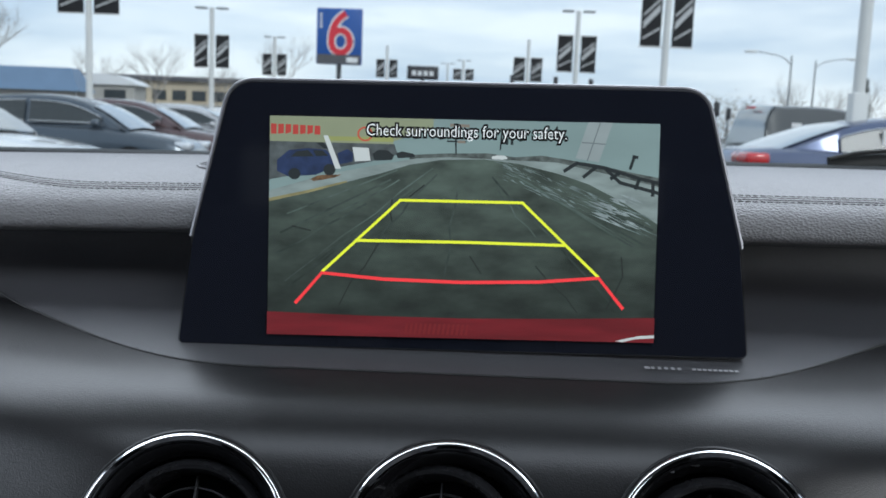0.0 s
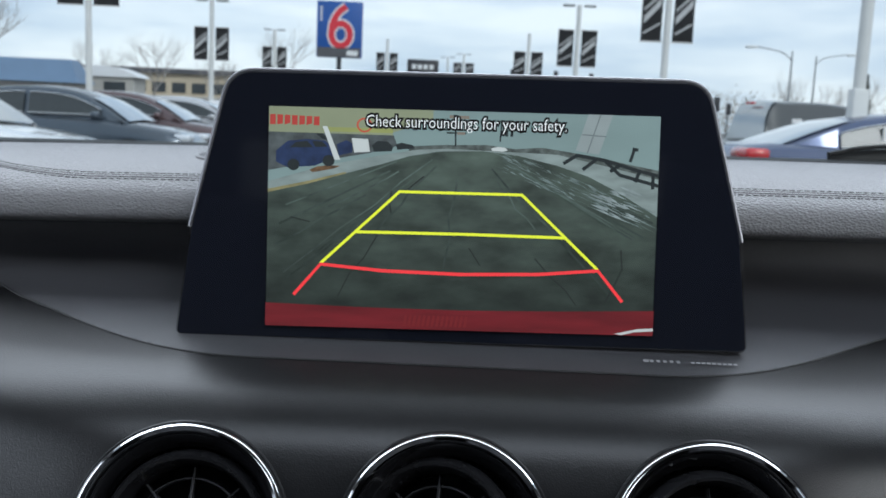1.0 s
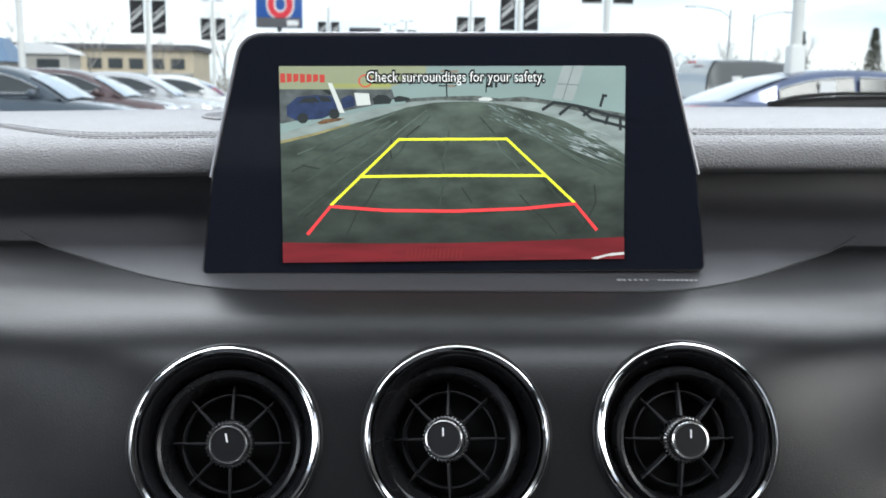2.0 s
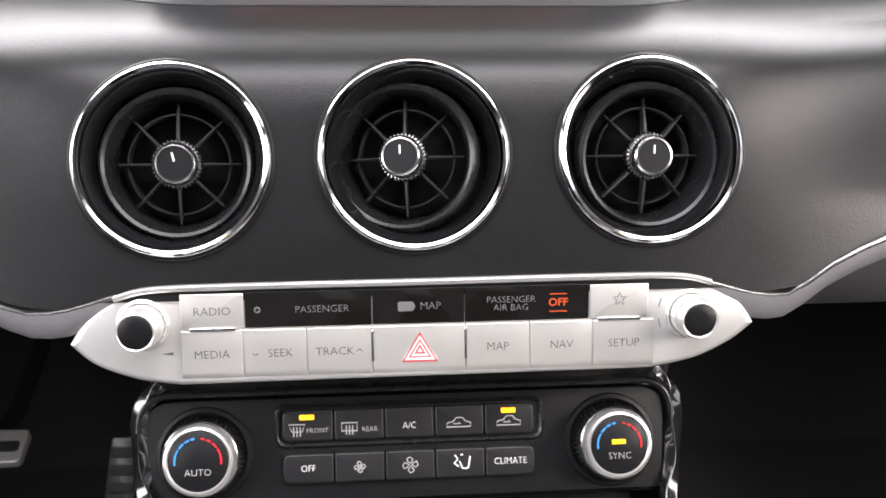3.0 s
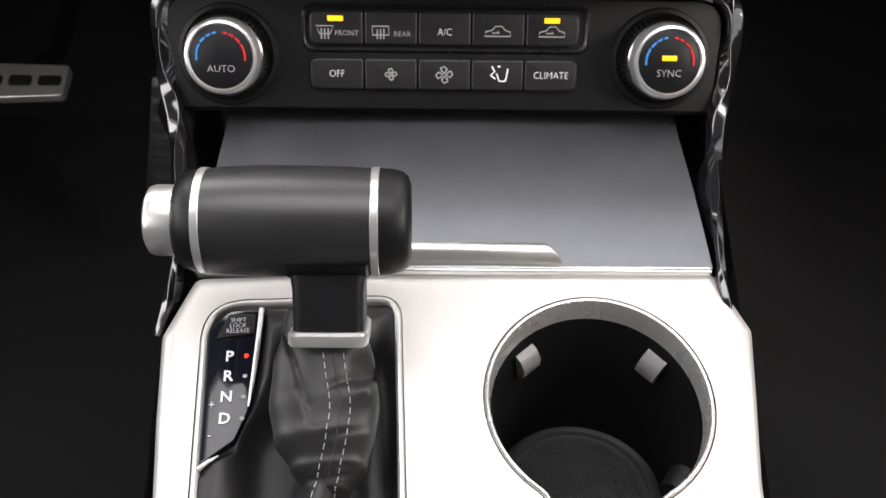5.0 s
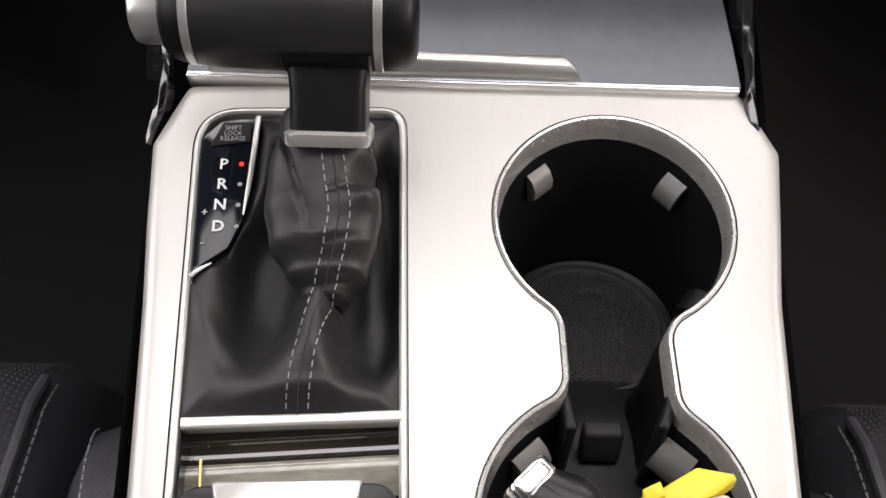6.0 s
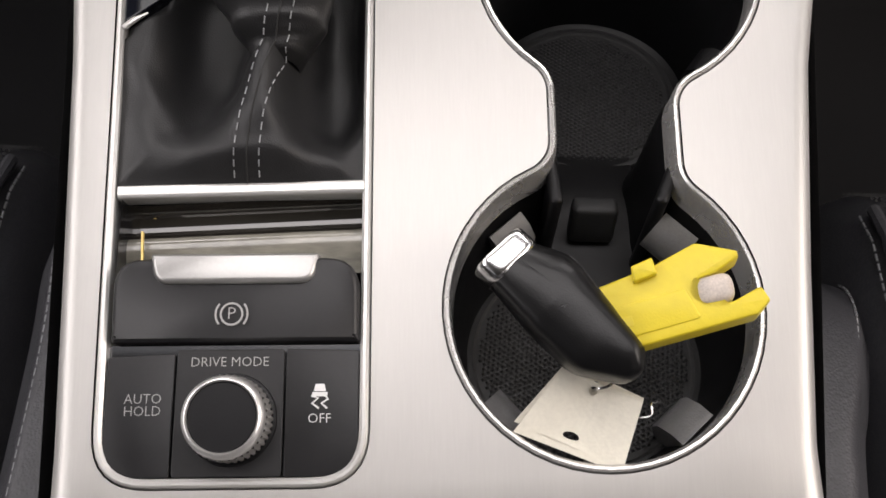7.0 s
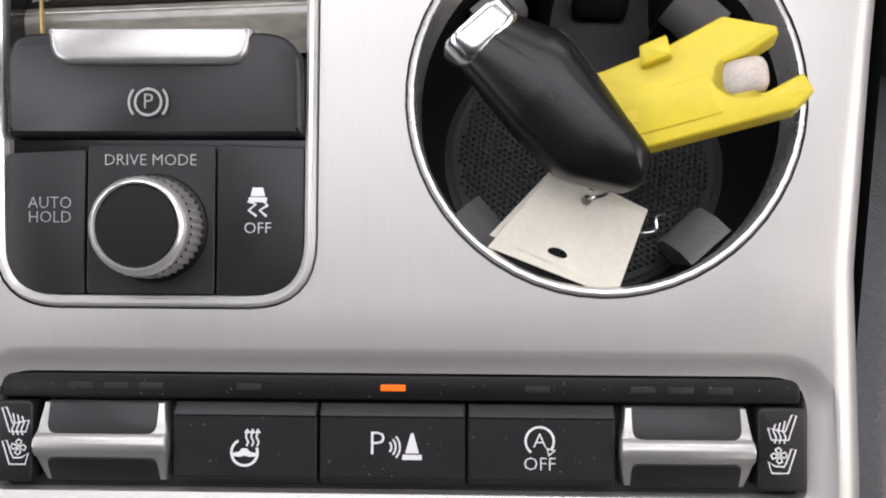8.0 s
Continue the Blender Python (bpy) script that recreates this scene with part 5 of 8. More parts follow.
def build_shifter():
    unit = thing("gear_selector", CONS, "black leather gear selector with silver bands and stitched boot", "gear selector")
    nx, ny = 104, 150
    x0, x1, y0, y1 = -0.0950, -0.0200, 0.0042, 0.1235

    def bump(x, y, cx, cy, sx, sy, turn=0.0):
        c, s_ = math.cos(radians(turn)), math.sin(radians(turn))
        dx, dy = x - cx, y - cy
        return math.exp(-((dx * c + dy * s_) / sx) ** 2 - ((dy * c - dx * s_) / sy) ** 2)

    def along(v, table):
        """Straight steps between pairs of (v, value)."""
        if v <= table[0][0]:
            return table[0][1]
        for (p, q), (r, t) in zip(table, table[1:]):
            if v <= r:
                k = (v - p) / (r - p)
                return q + (t - q) * k * k * (3 - 2 * k)
        return table[-1][1]

    seam_at = [(0.0040, -0.0545), (0.0200, -0.0525), (0.0330, -0.0498), (0.0450, -0.0462), (0.0560, -0.0425), (0.0680, -0.0402), (0.0850, -0.0425), (0.1050, -0.0462)]

    def seam_x(y):
        """The front seam wanders a little between collar and crossbar."""
        return 0.5 * along(y - 0.003, seam_at) + 0.5 * along(y + 0.003, seam_at)

    pouch_w = [(0.0420, 0.0062), (0.0450, 0.0084), (0.0520, 0.0140), (0.0610, 0.0182), (0.0720, 0.0198), (0.0850, 0.0188), (0.0980, 0.0158), (0.1150, 0.0142)]
    pouch_h = [(0.0420, 0.0065), (0.0450, 0.0115), (0.0520, 0.0180), (0.0620, 0.0245), (0.0750, 0.0285), (0.0950, 0.0325), (0.1060, 0.0325), (0.1180, 0.0050)]
    skirt_w = [(0.0040, 0.0290), (0.0150, 0.0200), (0.0280, 0.0120), (0.0400, 0.0086), (0.0490, 0.0080)]
    skirt_h = [(0.0040, 0.0010), (0.0150, 0.0060), (0.0280, 0.0100), (0.0400, 0.0112), (0.0490, 0.0110)]
    plate_x = [(0.0560, -0.0938), (0.0655, -0.0808), (0.0780, -0.0766), (0.0960, -0.0752), (0.1220, -0.0745)]

    def hollow(x, y, cx, cy, sx, sy, power):
        """A pocket with a soft floor and a firmer rim."""
        return math.exp(-(math.hypot((x - cx) / sx, (y - cy) / sy)) ** power)

    def skin(x, y):
        """Height of the leather over the opening, without the pouch."""
        edge = min(x - x0, x1 - x, (y - y0) * 1.2, (y1 - y) * 1.2) / 0.014
        edge = max(0.0, min(1.0, edge))
        edge = edge * edge * (3 - 2 * edge)
        h = -0.001 + 0.0050 * edge
        h -= 0.026 * hollow(x, y, -0.0680, 0.0600, 0.0120, 0.0200, 2.4) + 0.010 * hollow(x, y, -0.0690, 0.0350, 0.0150, 0.0170, 3)
        h -= 0.019 * hollow(x, y, -0.0338, 0.0375, 0.0108, 0.0205, 4) + 0.024 * hollow(x, y, -0.0280, 0.0680, 0.0062, 0.0340, 2.5)
        h -= 0.020 * hollow(x, y, -0.0470, 0.0850, 0.0180, 0.0300, 4)
        if h < -0.008:
            h = -0.008 - 0.008 * (1 - math.exp((h + 0.008) / 0.008))
        if y < 0.054:
            d = abs(x - seam_x(y)) / along(y, skirt_w)
            h += along(y, skirt_h) * math.exp(-d * d * d * 0.8) * max(0.0, min(1.0, (0.054 - y) / 0.006))
        h += 0.0016 * bump(x, y, -0.0800, 0.0300, 0.0030, 0.018, 34)
        h += 0.0003 * noise.noise(Vector((x * 60, y * 45, 1.3)))
        if y > 0.054:
            h = min(h, -0.0035 + 1.4 * max(0.0, x - along(y, plate_x)))
        return h

    def middle(y):
        """The pouch's centre line."""
        return -0.0466 + (seam_x(y) + 0.0466) * max(0.0, min(1.0, (0.058 - y) / 0.013))

    def fold(x, y, ax, ay, bx, by, deep, wide):
        """The leather steps down on one side of a line and fades towards its ends."""
        length = math.hypot(bx - ax, by - ay)
        u, v = (bx - ax) / length, (by - ay) / length
        f = ((x - ax) * u + (y - ay) * v) / length
        d = (x - ax) * v - (y - ay) * u
        if f < -0.1 or f > 1.1 or d < -0.002:
            return 0.0
        ends = max(0.0, min(1.0, (f + 0.1) / 0.25)) * max(0.0, min(1.0, (1.1 - f) / 0.25))
        k = max(0.0, min(1.0, (d + 0.0007) / 0.0014))
        return -deep * ends * k * k * (3 - 2 * k) * math.exp(-max(0.0, d) / wide)

    def pouch_top(x, y):
        d = abs(x - middle(y)) / along(y, pouch_w)
        high_ = along(y, pouch_h)
        top = high_ - 0.0100 + 0.0100 * max(0.0, 1 - d ** 2.4) ** (1 / 2.4)
        top += fold(x, y, -0.0515, 0.0640, -0.0625, 0.1000, 0.0034, 0.012)
        top -= 0.0085 * bump(x, y, -0.0300, 0.0835, 0.0062, 0.0042, 24) - 0.0030 * bump(x, y, -0.0300, 0.0735, 0.0055, 0.0038, 18)
        top -= 0.0022 * bump(x, y, -0.0360, 0.0790, 0.0085, 0.0012, 24) + 0.0012 * bump(x, y, -0.0390, 0.0600, 0.0090, 0.0012, 12)
        top -= 0.0016 * bump(x, y, -0.0400, 0.0480, 0.0060, 0.0008, 8) + 0.0014 * bump(x, y, -0.0395, 0.0500, 0.0060, 0.0007, 4) + 0.0012 * bump(x, y, -0.0530, 0.0475, 0.0040, 0.0008, -8)
        top += 0.0003 * noise.noise(Vector((x * 70, y * 60, 4.1)))
        return top

    # the heights, eased so that the leather falls softly
    high = np.array([[skin(x0 + (x1 - x0) * i / nx, y0 + (y1 - y0) * j / ny) for j in range(ny + 1)] for i in range(nx + 1)])
    mid = high.copy()
    mid[1:-1] = 0.25 * high[:-2] + 0.5 * high[1:-1] + 0.25 * high[2:]
    high = mid.copy()
    high[:, 1:-1] = 0.25 * mid[:, :-2] + 0.5 * mid[:, 1:-1] + 0.25 * mid[:, 2:]

    def soft(x, y):
        u, v = (x - x0) / (x1 - x0) * nx, (y - y0) / (y1 - y0) * ny
        i, j = max(0, min(nx - 1, int(u))), max(0, min(ny - 1, int(v)))
        a, b = u - i, v - j
        base = float((high[i, j] * (1 - a) + high[i + 1, j] * a) * (1 - b) + (high[i, j + 1] * (1 - a) + high[i + 1, j + 1] * a) * b)
        return max(base, pouch_top(x, y)) if y > 0.0425 else base

    bm = bmesh.new()
    grid = []
    for i in range(nx + 1):
        x = x0 + (x1 - x0) * i / nx
        grid.append([bm.verts.new((x, y0 + (y1 - y0) * j / ny, high[i, j])) for j in range(ny + 1)])
    for a, b in zip(grid, grid[1:]):
        for j in range(ny):
            bm.faces.new((a[j], b[j], b[j + 1], a[j + 1]))
    # the pouch below the collar hangs over the hollows
    loops = []
    for j in range(97):
        y = 0.0425 + 0.00074 * j
        c, w = middle(y), along(y, pouch_w)
        ring = []
        for i in range(49):
            a = math.pi * i / 48
            x = c + w * math.cos(a)
            ring.append(Vector((x, y, pouch_top(x, y))))
        low_ = along(y, pouch_h) - 0.0100
        for f, drop in ((1.0, 0.003), (0.90, 0.007), (0.66, 0.013), (0.40, 0.022)):
            ring.insert(0, Vector((c + w * f, y, low_ - drop * (0.35 + 0.65 * min(1.0, (y - 0.0425) / 0.02)))))
            ring.append(Vector((c - w * f, y, low_ - drop * (0.35 + 0.65 * min(1.0, (y - 0.0425) / 0.02)))))
        loops.append(ring)
    loft(bm, loops, closed=False)
    part("boot", bm, BOOT_SKIN, unit, "soft black leather boot", smooth=85)
    # front seam with two rows of grey stitches
    for off in (-0.0036, 0.0036):
        bm = bmesh.new()
        stitch_run(bm, [Vector((seam_x(y) + off, y, soft(seam_x(y) + off, y) + 0.0003)) for y in [0.0055 + 0.0011 * i for i in range(88)]], 0.0022, 0.0015, 0.00022)
        tagged(part("stitching", bm, THREAD, unit, "grey stitching", smooth=0), kind="stuff")
    bm = bmesh.new()
    sweep(bm, [Vector((seam_x(y), y, soft(seam_x(y), y) + 0.0001)) for y in [0.005 + 0.0011 * i for i in range(88)]], circle(0, 0, 0.0003, 6))
    part("seam", bm, DARK_THREAD, unit)
    # collar, stem and grip, in the car's own axes
    inv = CONS.inverted()
    grip_c = Vector((0, 0.2450, 0.8315))
    col = inv @ Matrix.Translation((-0.0478, 0.2238, 0.7968)) @ pose(0, 0, 0, -33, 0, 0)
    bm = bmesh.new()
    lp = rect(-0.0138, -0.0135, 0.0138, 0.0135, 0.004, 5)
    loft(bm, [lift(lp, -0.0030), lift(shrink(lp, -0.0006), -0.0022), lift(shrink(lp, -0.0006), 0.0012), lift(shrink(lp, 0.0004), 0.0022), lift(shrink(lp, 0.003), 0.0024)], cap0=True, cap1=True)
    part("collar", bm, SATIN_RING, unit, "satin silver collar", m=col)
    bm = bmesh.new()
    lp1, lp2 = rect(-0.0128, -0.0122, 0.0128, 0.0125, 0.004, 5), rect(-0.0142, -0.0110, 0.0142, 0.0120, 0.004, 5)
    loft(bm, [lift(lp1, 0.0015), lift(lp1, 0.016), lift(shrink(lp2, 0.0), 0.028), lift(shrink(lp2, 0.002), 0.044)], cap0=True, cap1=True)
    part("stem", bm, SMOOTH_BLACK, unit, "satin black stem", m=col)
    axis = inv @ Matrix.Translation((0, grip_c.y, grip_c.z)) @ pose(0, 0, 0, 0, 90, 0)
    prof = [(0.0150, -0.1010), (0.0172, -0.0990), (0.0182, -0.0960), (0.0186, -0.0935)]
    bm = bmesh.new()
    lathe(bm, [(0.001, -0.1015), (0.0120, -0.1015)] + prof, 56, cap0=True)
    part("grip_end", bm, SMOOTH_BLACK, unit, m=axis)
    bm = bmesh.new()
    lathe(bm, [(0.0186, -0.0935), (0.0190, -0.0932), (0.0191, -0.0908), (0.0187, -0.0905)], 56)
    part("grip_band", bm, SATIN_RING, unit, "satin silver band", m=axis)
    bm = bmesh.new()
    lathe(bm, [(0.0187, -0.0905), (0.0194, -0.0840), (0.0199, -0.0740), (0.0200, -0.0620), (0.0199, -0.0500), (0.0196, -0.0400), (0.0192, -0.0325)], 64)
    part("grip", bm, GRIP_SKIN, unit, "black leather barrel grip", m=axis)
    bm = bmesh.new()
    lathe(bm, [(0.0192, -0.0325), (0.0196, -0.0322), (0.0196, -0.0298), (0.0192, -0.0295)], 56)
    part("grip_band", bm, SATIN_RING, unit, "satin silver band", m=axis)
    bm = bmesh.new()
    lathe(bm, [(0.0192, -0.0295), (0.0190, -0.0250), (0.0182, -0.0215), (0.0165, -0.0193), (0.0130, -0.0182), (0.001, -0.0180)], 56, cap1=True)
    part("grip_end", bm, SMOOTH_BLACK, unit, m=axis)
    bm = bmesh.new()
    lathe(bm, [(0.0128, -0.1005), (0.0128, -0.1090), (0.0122, -0.1108), (0.0105, -0.1118), (0.001, -0.1120)], 56, cap1=True)
    part("release_button", bm, SATIN_RING, unit, "satin silver release button", m=axis)
    # saddle where the stem meets the grip
    bm = bmesh.new()
    loops = []
    for x in (-0.0148, -0.0140, -0.005, 0.005, 0.0140, 0.0148):
        rr = 0.0205 if abs(x) < 0.0145 else 0.0196
        loops.append([Vector((x, rr * math.cos(radians(a)), rr * math.sin(radians(a)))) for a in range(188, 291, 6)])
    loft(bm, loops, closed=False)
    part("saddle", bm, SMOOTH_BLACK, unit, m=inv @ Matrix.Translation((-0.0480, grip_c.y, grip_c.z)))
    return unit


def build_gear_indicator():
    unit = thing("gear_indicator", CONS, "glossy black gear indicator plate with white letters", "indicator")
    lp = rounded([(-0.0936, 0.0575), (-0.0815, 0.0665), (-0.0772, 0.0780), (-0.0757, 0.0960), (-0.0750, 0.1215), (-0.0870, 0.1215), (-0.0945, 0.1130)], [0.001, 0.004, 0.004, 0.01, 0.001, 0.006, 0.004], 4)
    bm = bmesh.new()
    slab(bm, lp, -0.010, 0.0010, 0.0004)
    part("plate", bm, GLASS_BLACK, unit, "glossy black plate")
    bm = bmesh.new()
    sweep(bm, smooth_path([(-0.0742, 0.1220, 0.0010), (-0.0752, 0.1000, 0.0012), (-0.0770, 0.0800, 0.0008)], 6), circle(0, 0, 0.0011, 8), scales=[1.0] * 7 + [0.92, 0.84, 0.74, 0.6, 0.45, 0.25])
    part("edge_strip", bm, SILVER_BODY, unit, "bright silver edge strip")
    bm = bmesh.new()
    sweep(bm, [(-0.0938, 0.0558, 0.0010), (-0.0905, 0.0585, 0.0012), (-0.0868, 0.0610, 0.0006)], circle(0, 0, 0.0010, 8), scales=[1.0, 0.9, 0.3])
    part("edge_strip", bm, SILVER_BODY, unit, "bright silver edge strip")
    for letter, y in zip("PRND", (0.1008, 0.0924, 0.0838, 0.0750)):
        words(letter, 0.0062, unit, -0.0855, y, 0.0016, PRINT_WHITE, bold=0.00015)
    words("+", 0.0050, unit, -0.0908, 0.0806, 0.0016, PRINT_WHITE)
    words("-", 0.0055, unit, -0.0905, 0.0688, 0.0016, PRINT_WHITE)
    for y, mat_ in ((0.1010, glowing("gear_lamp", (1.0, 0.03, 0.02), 1.4)), (0.0924, PRINT_DIM), (0.0838, PRINT_DIM), (0.0750, PRINT_DIM)):
        bm = bmesh.new()
        patch(bm, circle(-0.0790, y, 0.0009, 14), 0.0014)
        part("position_dot", bm, mat_, unit, smooth=0)
    bm = bmesh.new()
    slab(bm, rounded([(-0.0915, 0.1085), (-0.0765, 0.1105), (-0.0765, 0.1195), (-0.0870, 0.1195)], 0.0008), 0.0005, 0.0018, 0.0004)
    cover = part("lock_cover", bm, SMOOTH_BLACK, unit, "shift lock cover")
    words("SHIFT\nLOCK\nRELEASE", 0.0028, cover, -0.0830, 0.1142, 0.0020, PRINT_WHITE, wide=0.9)
    return unit


def build_brake_block():
    """Crossbar, open pocket, parking brake switch and the drive mode block, inside the bead."""
    inside = shrink(RIM, 0.0034)
    tray = thing("console_pocket", CONS, "glossy dark pocket behind the gear boot with a silver crossbar", "storage pocket")
    bm = bmesh.new()
    loft(bm, [lift(rect(-0.0905, -0.030, -0.0205, 0.006, 0.002), 0.0), lift(rect(-0.0895, -0.030, -0.0215, 0.004, 0.004), -0.014), lift(rect(-0.088, -0.030, -0.023, 0.000, 0.006), -0.022)], cap1=True)
    part("basin", bm, GLOSS_BLACK, tray, "glossy black basin")
    # dark slat, then a cover whose pale mottling is painted reflection
    for name, mat_, label, run in (("roller_slat", SMOKED, "smoked dark glossy slat", [(0.0022, -0.0040), (0.0005, -0.0072), (-0.0020, -0.0088), (-0.0050, -0.0090), (-0.0072, -0.0080)]),
                                   ("roller_cover", REFLECT_TONE, "glossy roller cover with pale reflections put into its colour", [(-0.0070, -0.0072), (-0.0080, -0.0062), (-0.0098, -0.0058), (-0.0130, -0.0062), (-0.0200, -0.0080)])):
        bm = bmesh.new()
        edge = smooth_path([(0, y, z) for y, z in run], 5)
        loft(bm, [[Vector((x, p.y + 0.0014 * (x + 0.056) / 0.036, p.z)) for p in edge] for x in (-0.0905, -0.0890, -0.070, -0.045, -0.0225, -0.0205)], closed=False)
        part(name, bm, mat_, tray, label, smooth=60)
    bm = bmesh.new()
    sweep(bm, [(-0.0915, 0.0038, 0.0), (-0.0205, 0.0052, 0.0)], rounded([(-0.0023, -0.006), (0.0023, -0.006), (0.0019, 0.0012), (-0.0019, 0.0012)], 0.0012, 4))
    part("crossbar", bm, SILVER_BODY, tray, "satin silver crossbar")
    # gold reflection at the cover's left end, built as a thin line
    bm = bmesh.new()
    sweep(bm, [(-0.0850, -0.0070, -0.0036), (-0.0846, -0.012, -0.0032), (-0.0842, -0.018, -0.0030)], circle(0, 0, 0.0005, 6))
    part("gold_reflection", bm, shader("gold_reflection", (0.50, 0.37, 0.14), 0.3, 0.9), tray, "thin gold line standing in for a reflection")
    # parking brake switch
    sw = thing("parking_brake_switch", CONS, "black parking brake switch with a silver lip", "switch")
    lp = rounded([(-0.0900, -0.0402), (-0.0213, -0.0402), (-0.0213, -0.0172), (-0.0900, -0.0172)], [0.001, 0.001, 0.009, 0.009], 6)
    bm = bmesh.new()
    rows = [lift(lp, -0.02), lift(lp, 0.0020), lift(shrink(lp, 0.0006), 0.0030), lift(shrink(lp, 0.0018), 0.0036)]
    loft(bm, rows, cap1=True)
    for v in bm.verts:
        if v.co.z > 0.001:
            v.co.z += 0.0035 * ((v.co.y + 0.0402) / 0.023) ** 2 - 0.0010
    part("rocker", bm, BUTTON_BLACK, sw, "soft black rocker")
    bm = bmesh.new()
    lip = rounded([(-0.0778, -0.0245), (-0.0337, -0.0245), (-0.0322, -0.0158), (-0.0795, -0.0158)], [0.0060, 0.0060, 0.001, 0.001], 6)
    slab(bm, lip, 0.002, 0.0078, 0.0016, 4)
    for v in bm.verts:
        v.co.z -= 0.0016 * ((v.co.x + 0.0557) / 0.022) ** 2 + 0.10 * max(0, v.co.y + 0.019)
    part("lip", bm, FRAME_SILVER, sw, "satin silver lip")
    marks("brake_mark", [ring_marks(0.34, 0, 360, 24), ring_marks(0.5, 140, 220, 8), ring_marks(0.5, -40, 40, 8)], 0.00055, sw, PRINT_SOFT, -0.0563, -0.0328, 0.0044, 0.0088)
    words("P", 0.0050, sw, -0.0563, -0.0328, 0.0046, PRINT_SOFT)
    # three switches below it
    block = thing("drive_mode_block", CONS, "black block of drive switches with a ribbed silver dial", "switch block")
    bm = bmesh.new()
    slab(bm, shrink(rounded([(-0.0912, -0.0772), (-0.0212, -0.0772), (-0.0208, -0.0405), (-0.0912, -0.0405)], [0.0135, 0.0135, 0.001, 0.001], 7), 0.0), -0.02, -0.0020)
    part("bed", bm, GLOSS_BLACK, block)
    for name, pts, rr in (("hold_key", [(-0.0907, -0.0765), (-0.0722, -0.0765), (-0.0722, -0.0432), (-0.0907, -0.0440)], [0.0135, 0.0006, 0.0006, 0.001]),
                          ("mode_plate", [(-0.0716, -0.0765), (-0.0420, -0.0765), (-0.0420, -0.0420), (-0.0716, -0.0420)], [0.0012] * 4),
                          ("traction_key", [(-0.0414, -0.0765), (-0.0215, -0.0765), (-0.0213, -0.0425), (-0.0414, -0.0420)], [0.0006, 0.0135, 0.001, 0.0006])):
        bm = bmesh.new()
        slab(bm, rounded(pts, rr, 7), -0.006, 0.0004, 0.0003)
        k = part(name, bm, BUTTON_BLACK, block, "soft black key", smooth=0 if name == "mode_plate" else 38)
        if name == "hold_key":
            words("AUTO\nHOLD", 0.0039, k, -0.0803, -0.0572, 0.0006, PRINT_SOFT, wide=0.95)
        if name == "traction_key":
            words("OFF", 0.0037, k, -0.0320, -0.0612, 0.0006, PRINT_WHITE)
            bm = bmesh.new()
            patch(bm, rounded([(-0.0342, -0.0540), (-0.0298, -0.0540), (-0.0300, -0.0552), (-0.0340, -0.0552)], 0.0003), 0.0006)
            patch(bm, [(-0.0337, -0.0538), (-0.0303, -0.0538), (-0.0308, -0.0518), (-0.0332, -0.0518)], 0.0006)
            part("car_mark", bm, PRINT_WHITE, k, smooth=0)
            marks("skid_mark", [[(-0.5, 0.4), (-0.1, 0.25), (-0.45, -0.05), (-0.05, -0.35)], [(0.3, 0.4), (0.5, 0.2), (0.1, -0.05), (0.45, -0.35)]], 0.0006, k, PRINT_WHITE, -0.0320, -0.0568, 0.0005, 0.0046)
        if name == "mode_plate":
            words("DRIVE MODE", 0.0038, k, -0.0570, -0.0456, 0.0006, PRINT_SOFT, wide=0.98)
    cx, cy = -0.0560, -0.0612
    bm = bmesh.new()
    lathe(bm, [(0.0126, 0.0003), (0.0123, 0.0010), (0.0116, 0.0012)], 64, cx, cy)
    part("dial_surround", bm, SMOOTH_BLACK, block)
    bm = bmesh.new()
    lathe(bm, [(0.0113, 0.0), (0.0110, 0.0086)], 240, cx, cy, wave=0.00042, waves=40)
    lathe(bm, [(0.0110, 0.0086), (0.0111, 0.0094), (0.0108, 0.0112), (0.0103, 0.0121), (0.0096, 0.0124), (0.0092, 0.0117)], 64, cx, cy)
    dial = part("mode_dial", bm, DIAL_SILVER, block, "ribbed satin silver dial")
    bm = bmesh.new()
    lathe(bm, [(0.0092, 0.0115), (0.0088, 0.0119), (0.001, 0.0121)], 48, cx, cy, cap1=True)
    part("dial_cap", bm, CAP_BLACK, dial, "soft black cap")
    # floor below everything
    bm = bmesh.new()
    patch(bm, inside, -0.0215)
    part("bed", bm, MATTE_BLACK, tray, smooth=0)


SEAT = [(-0.55, 0.10), (-0.42, -0.35), (0.22, -0.35), (0.52, 0.58), (0.34, 0.60), (0.10, -0.02), (-0.20, 0.02), (-0.55, 0.10)]
WAVES = [[(a, -0.48), (a + 0.06, -0.25), (a - 0.05, 0.0), (a + 0.03, 0.25 + 0.06 * n)] for n, a in enumerate((-0.30, -0.12, 0.06))]


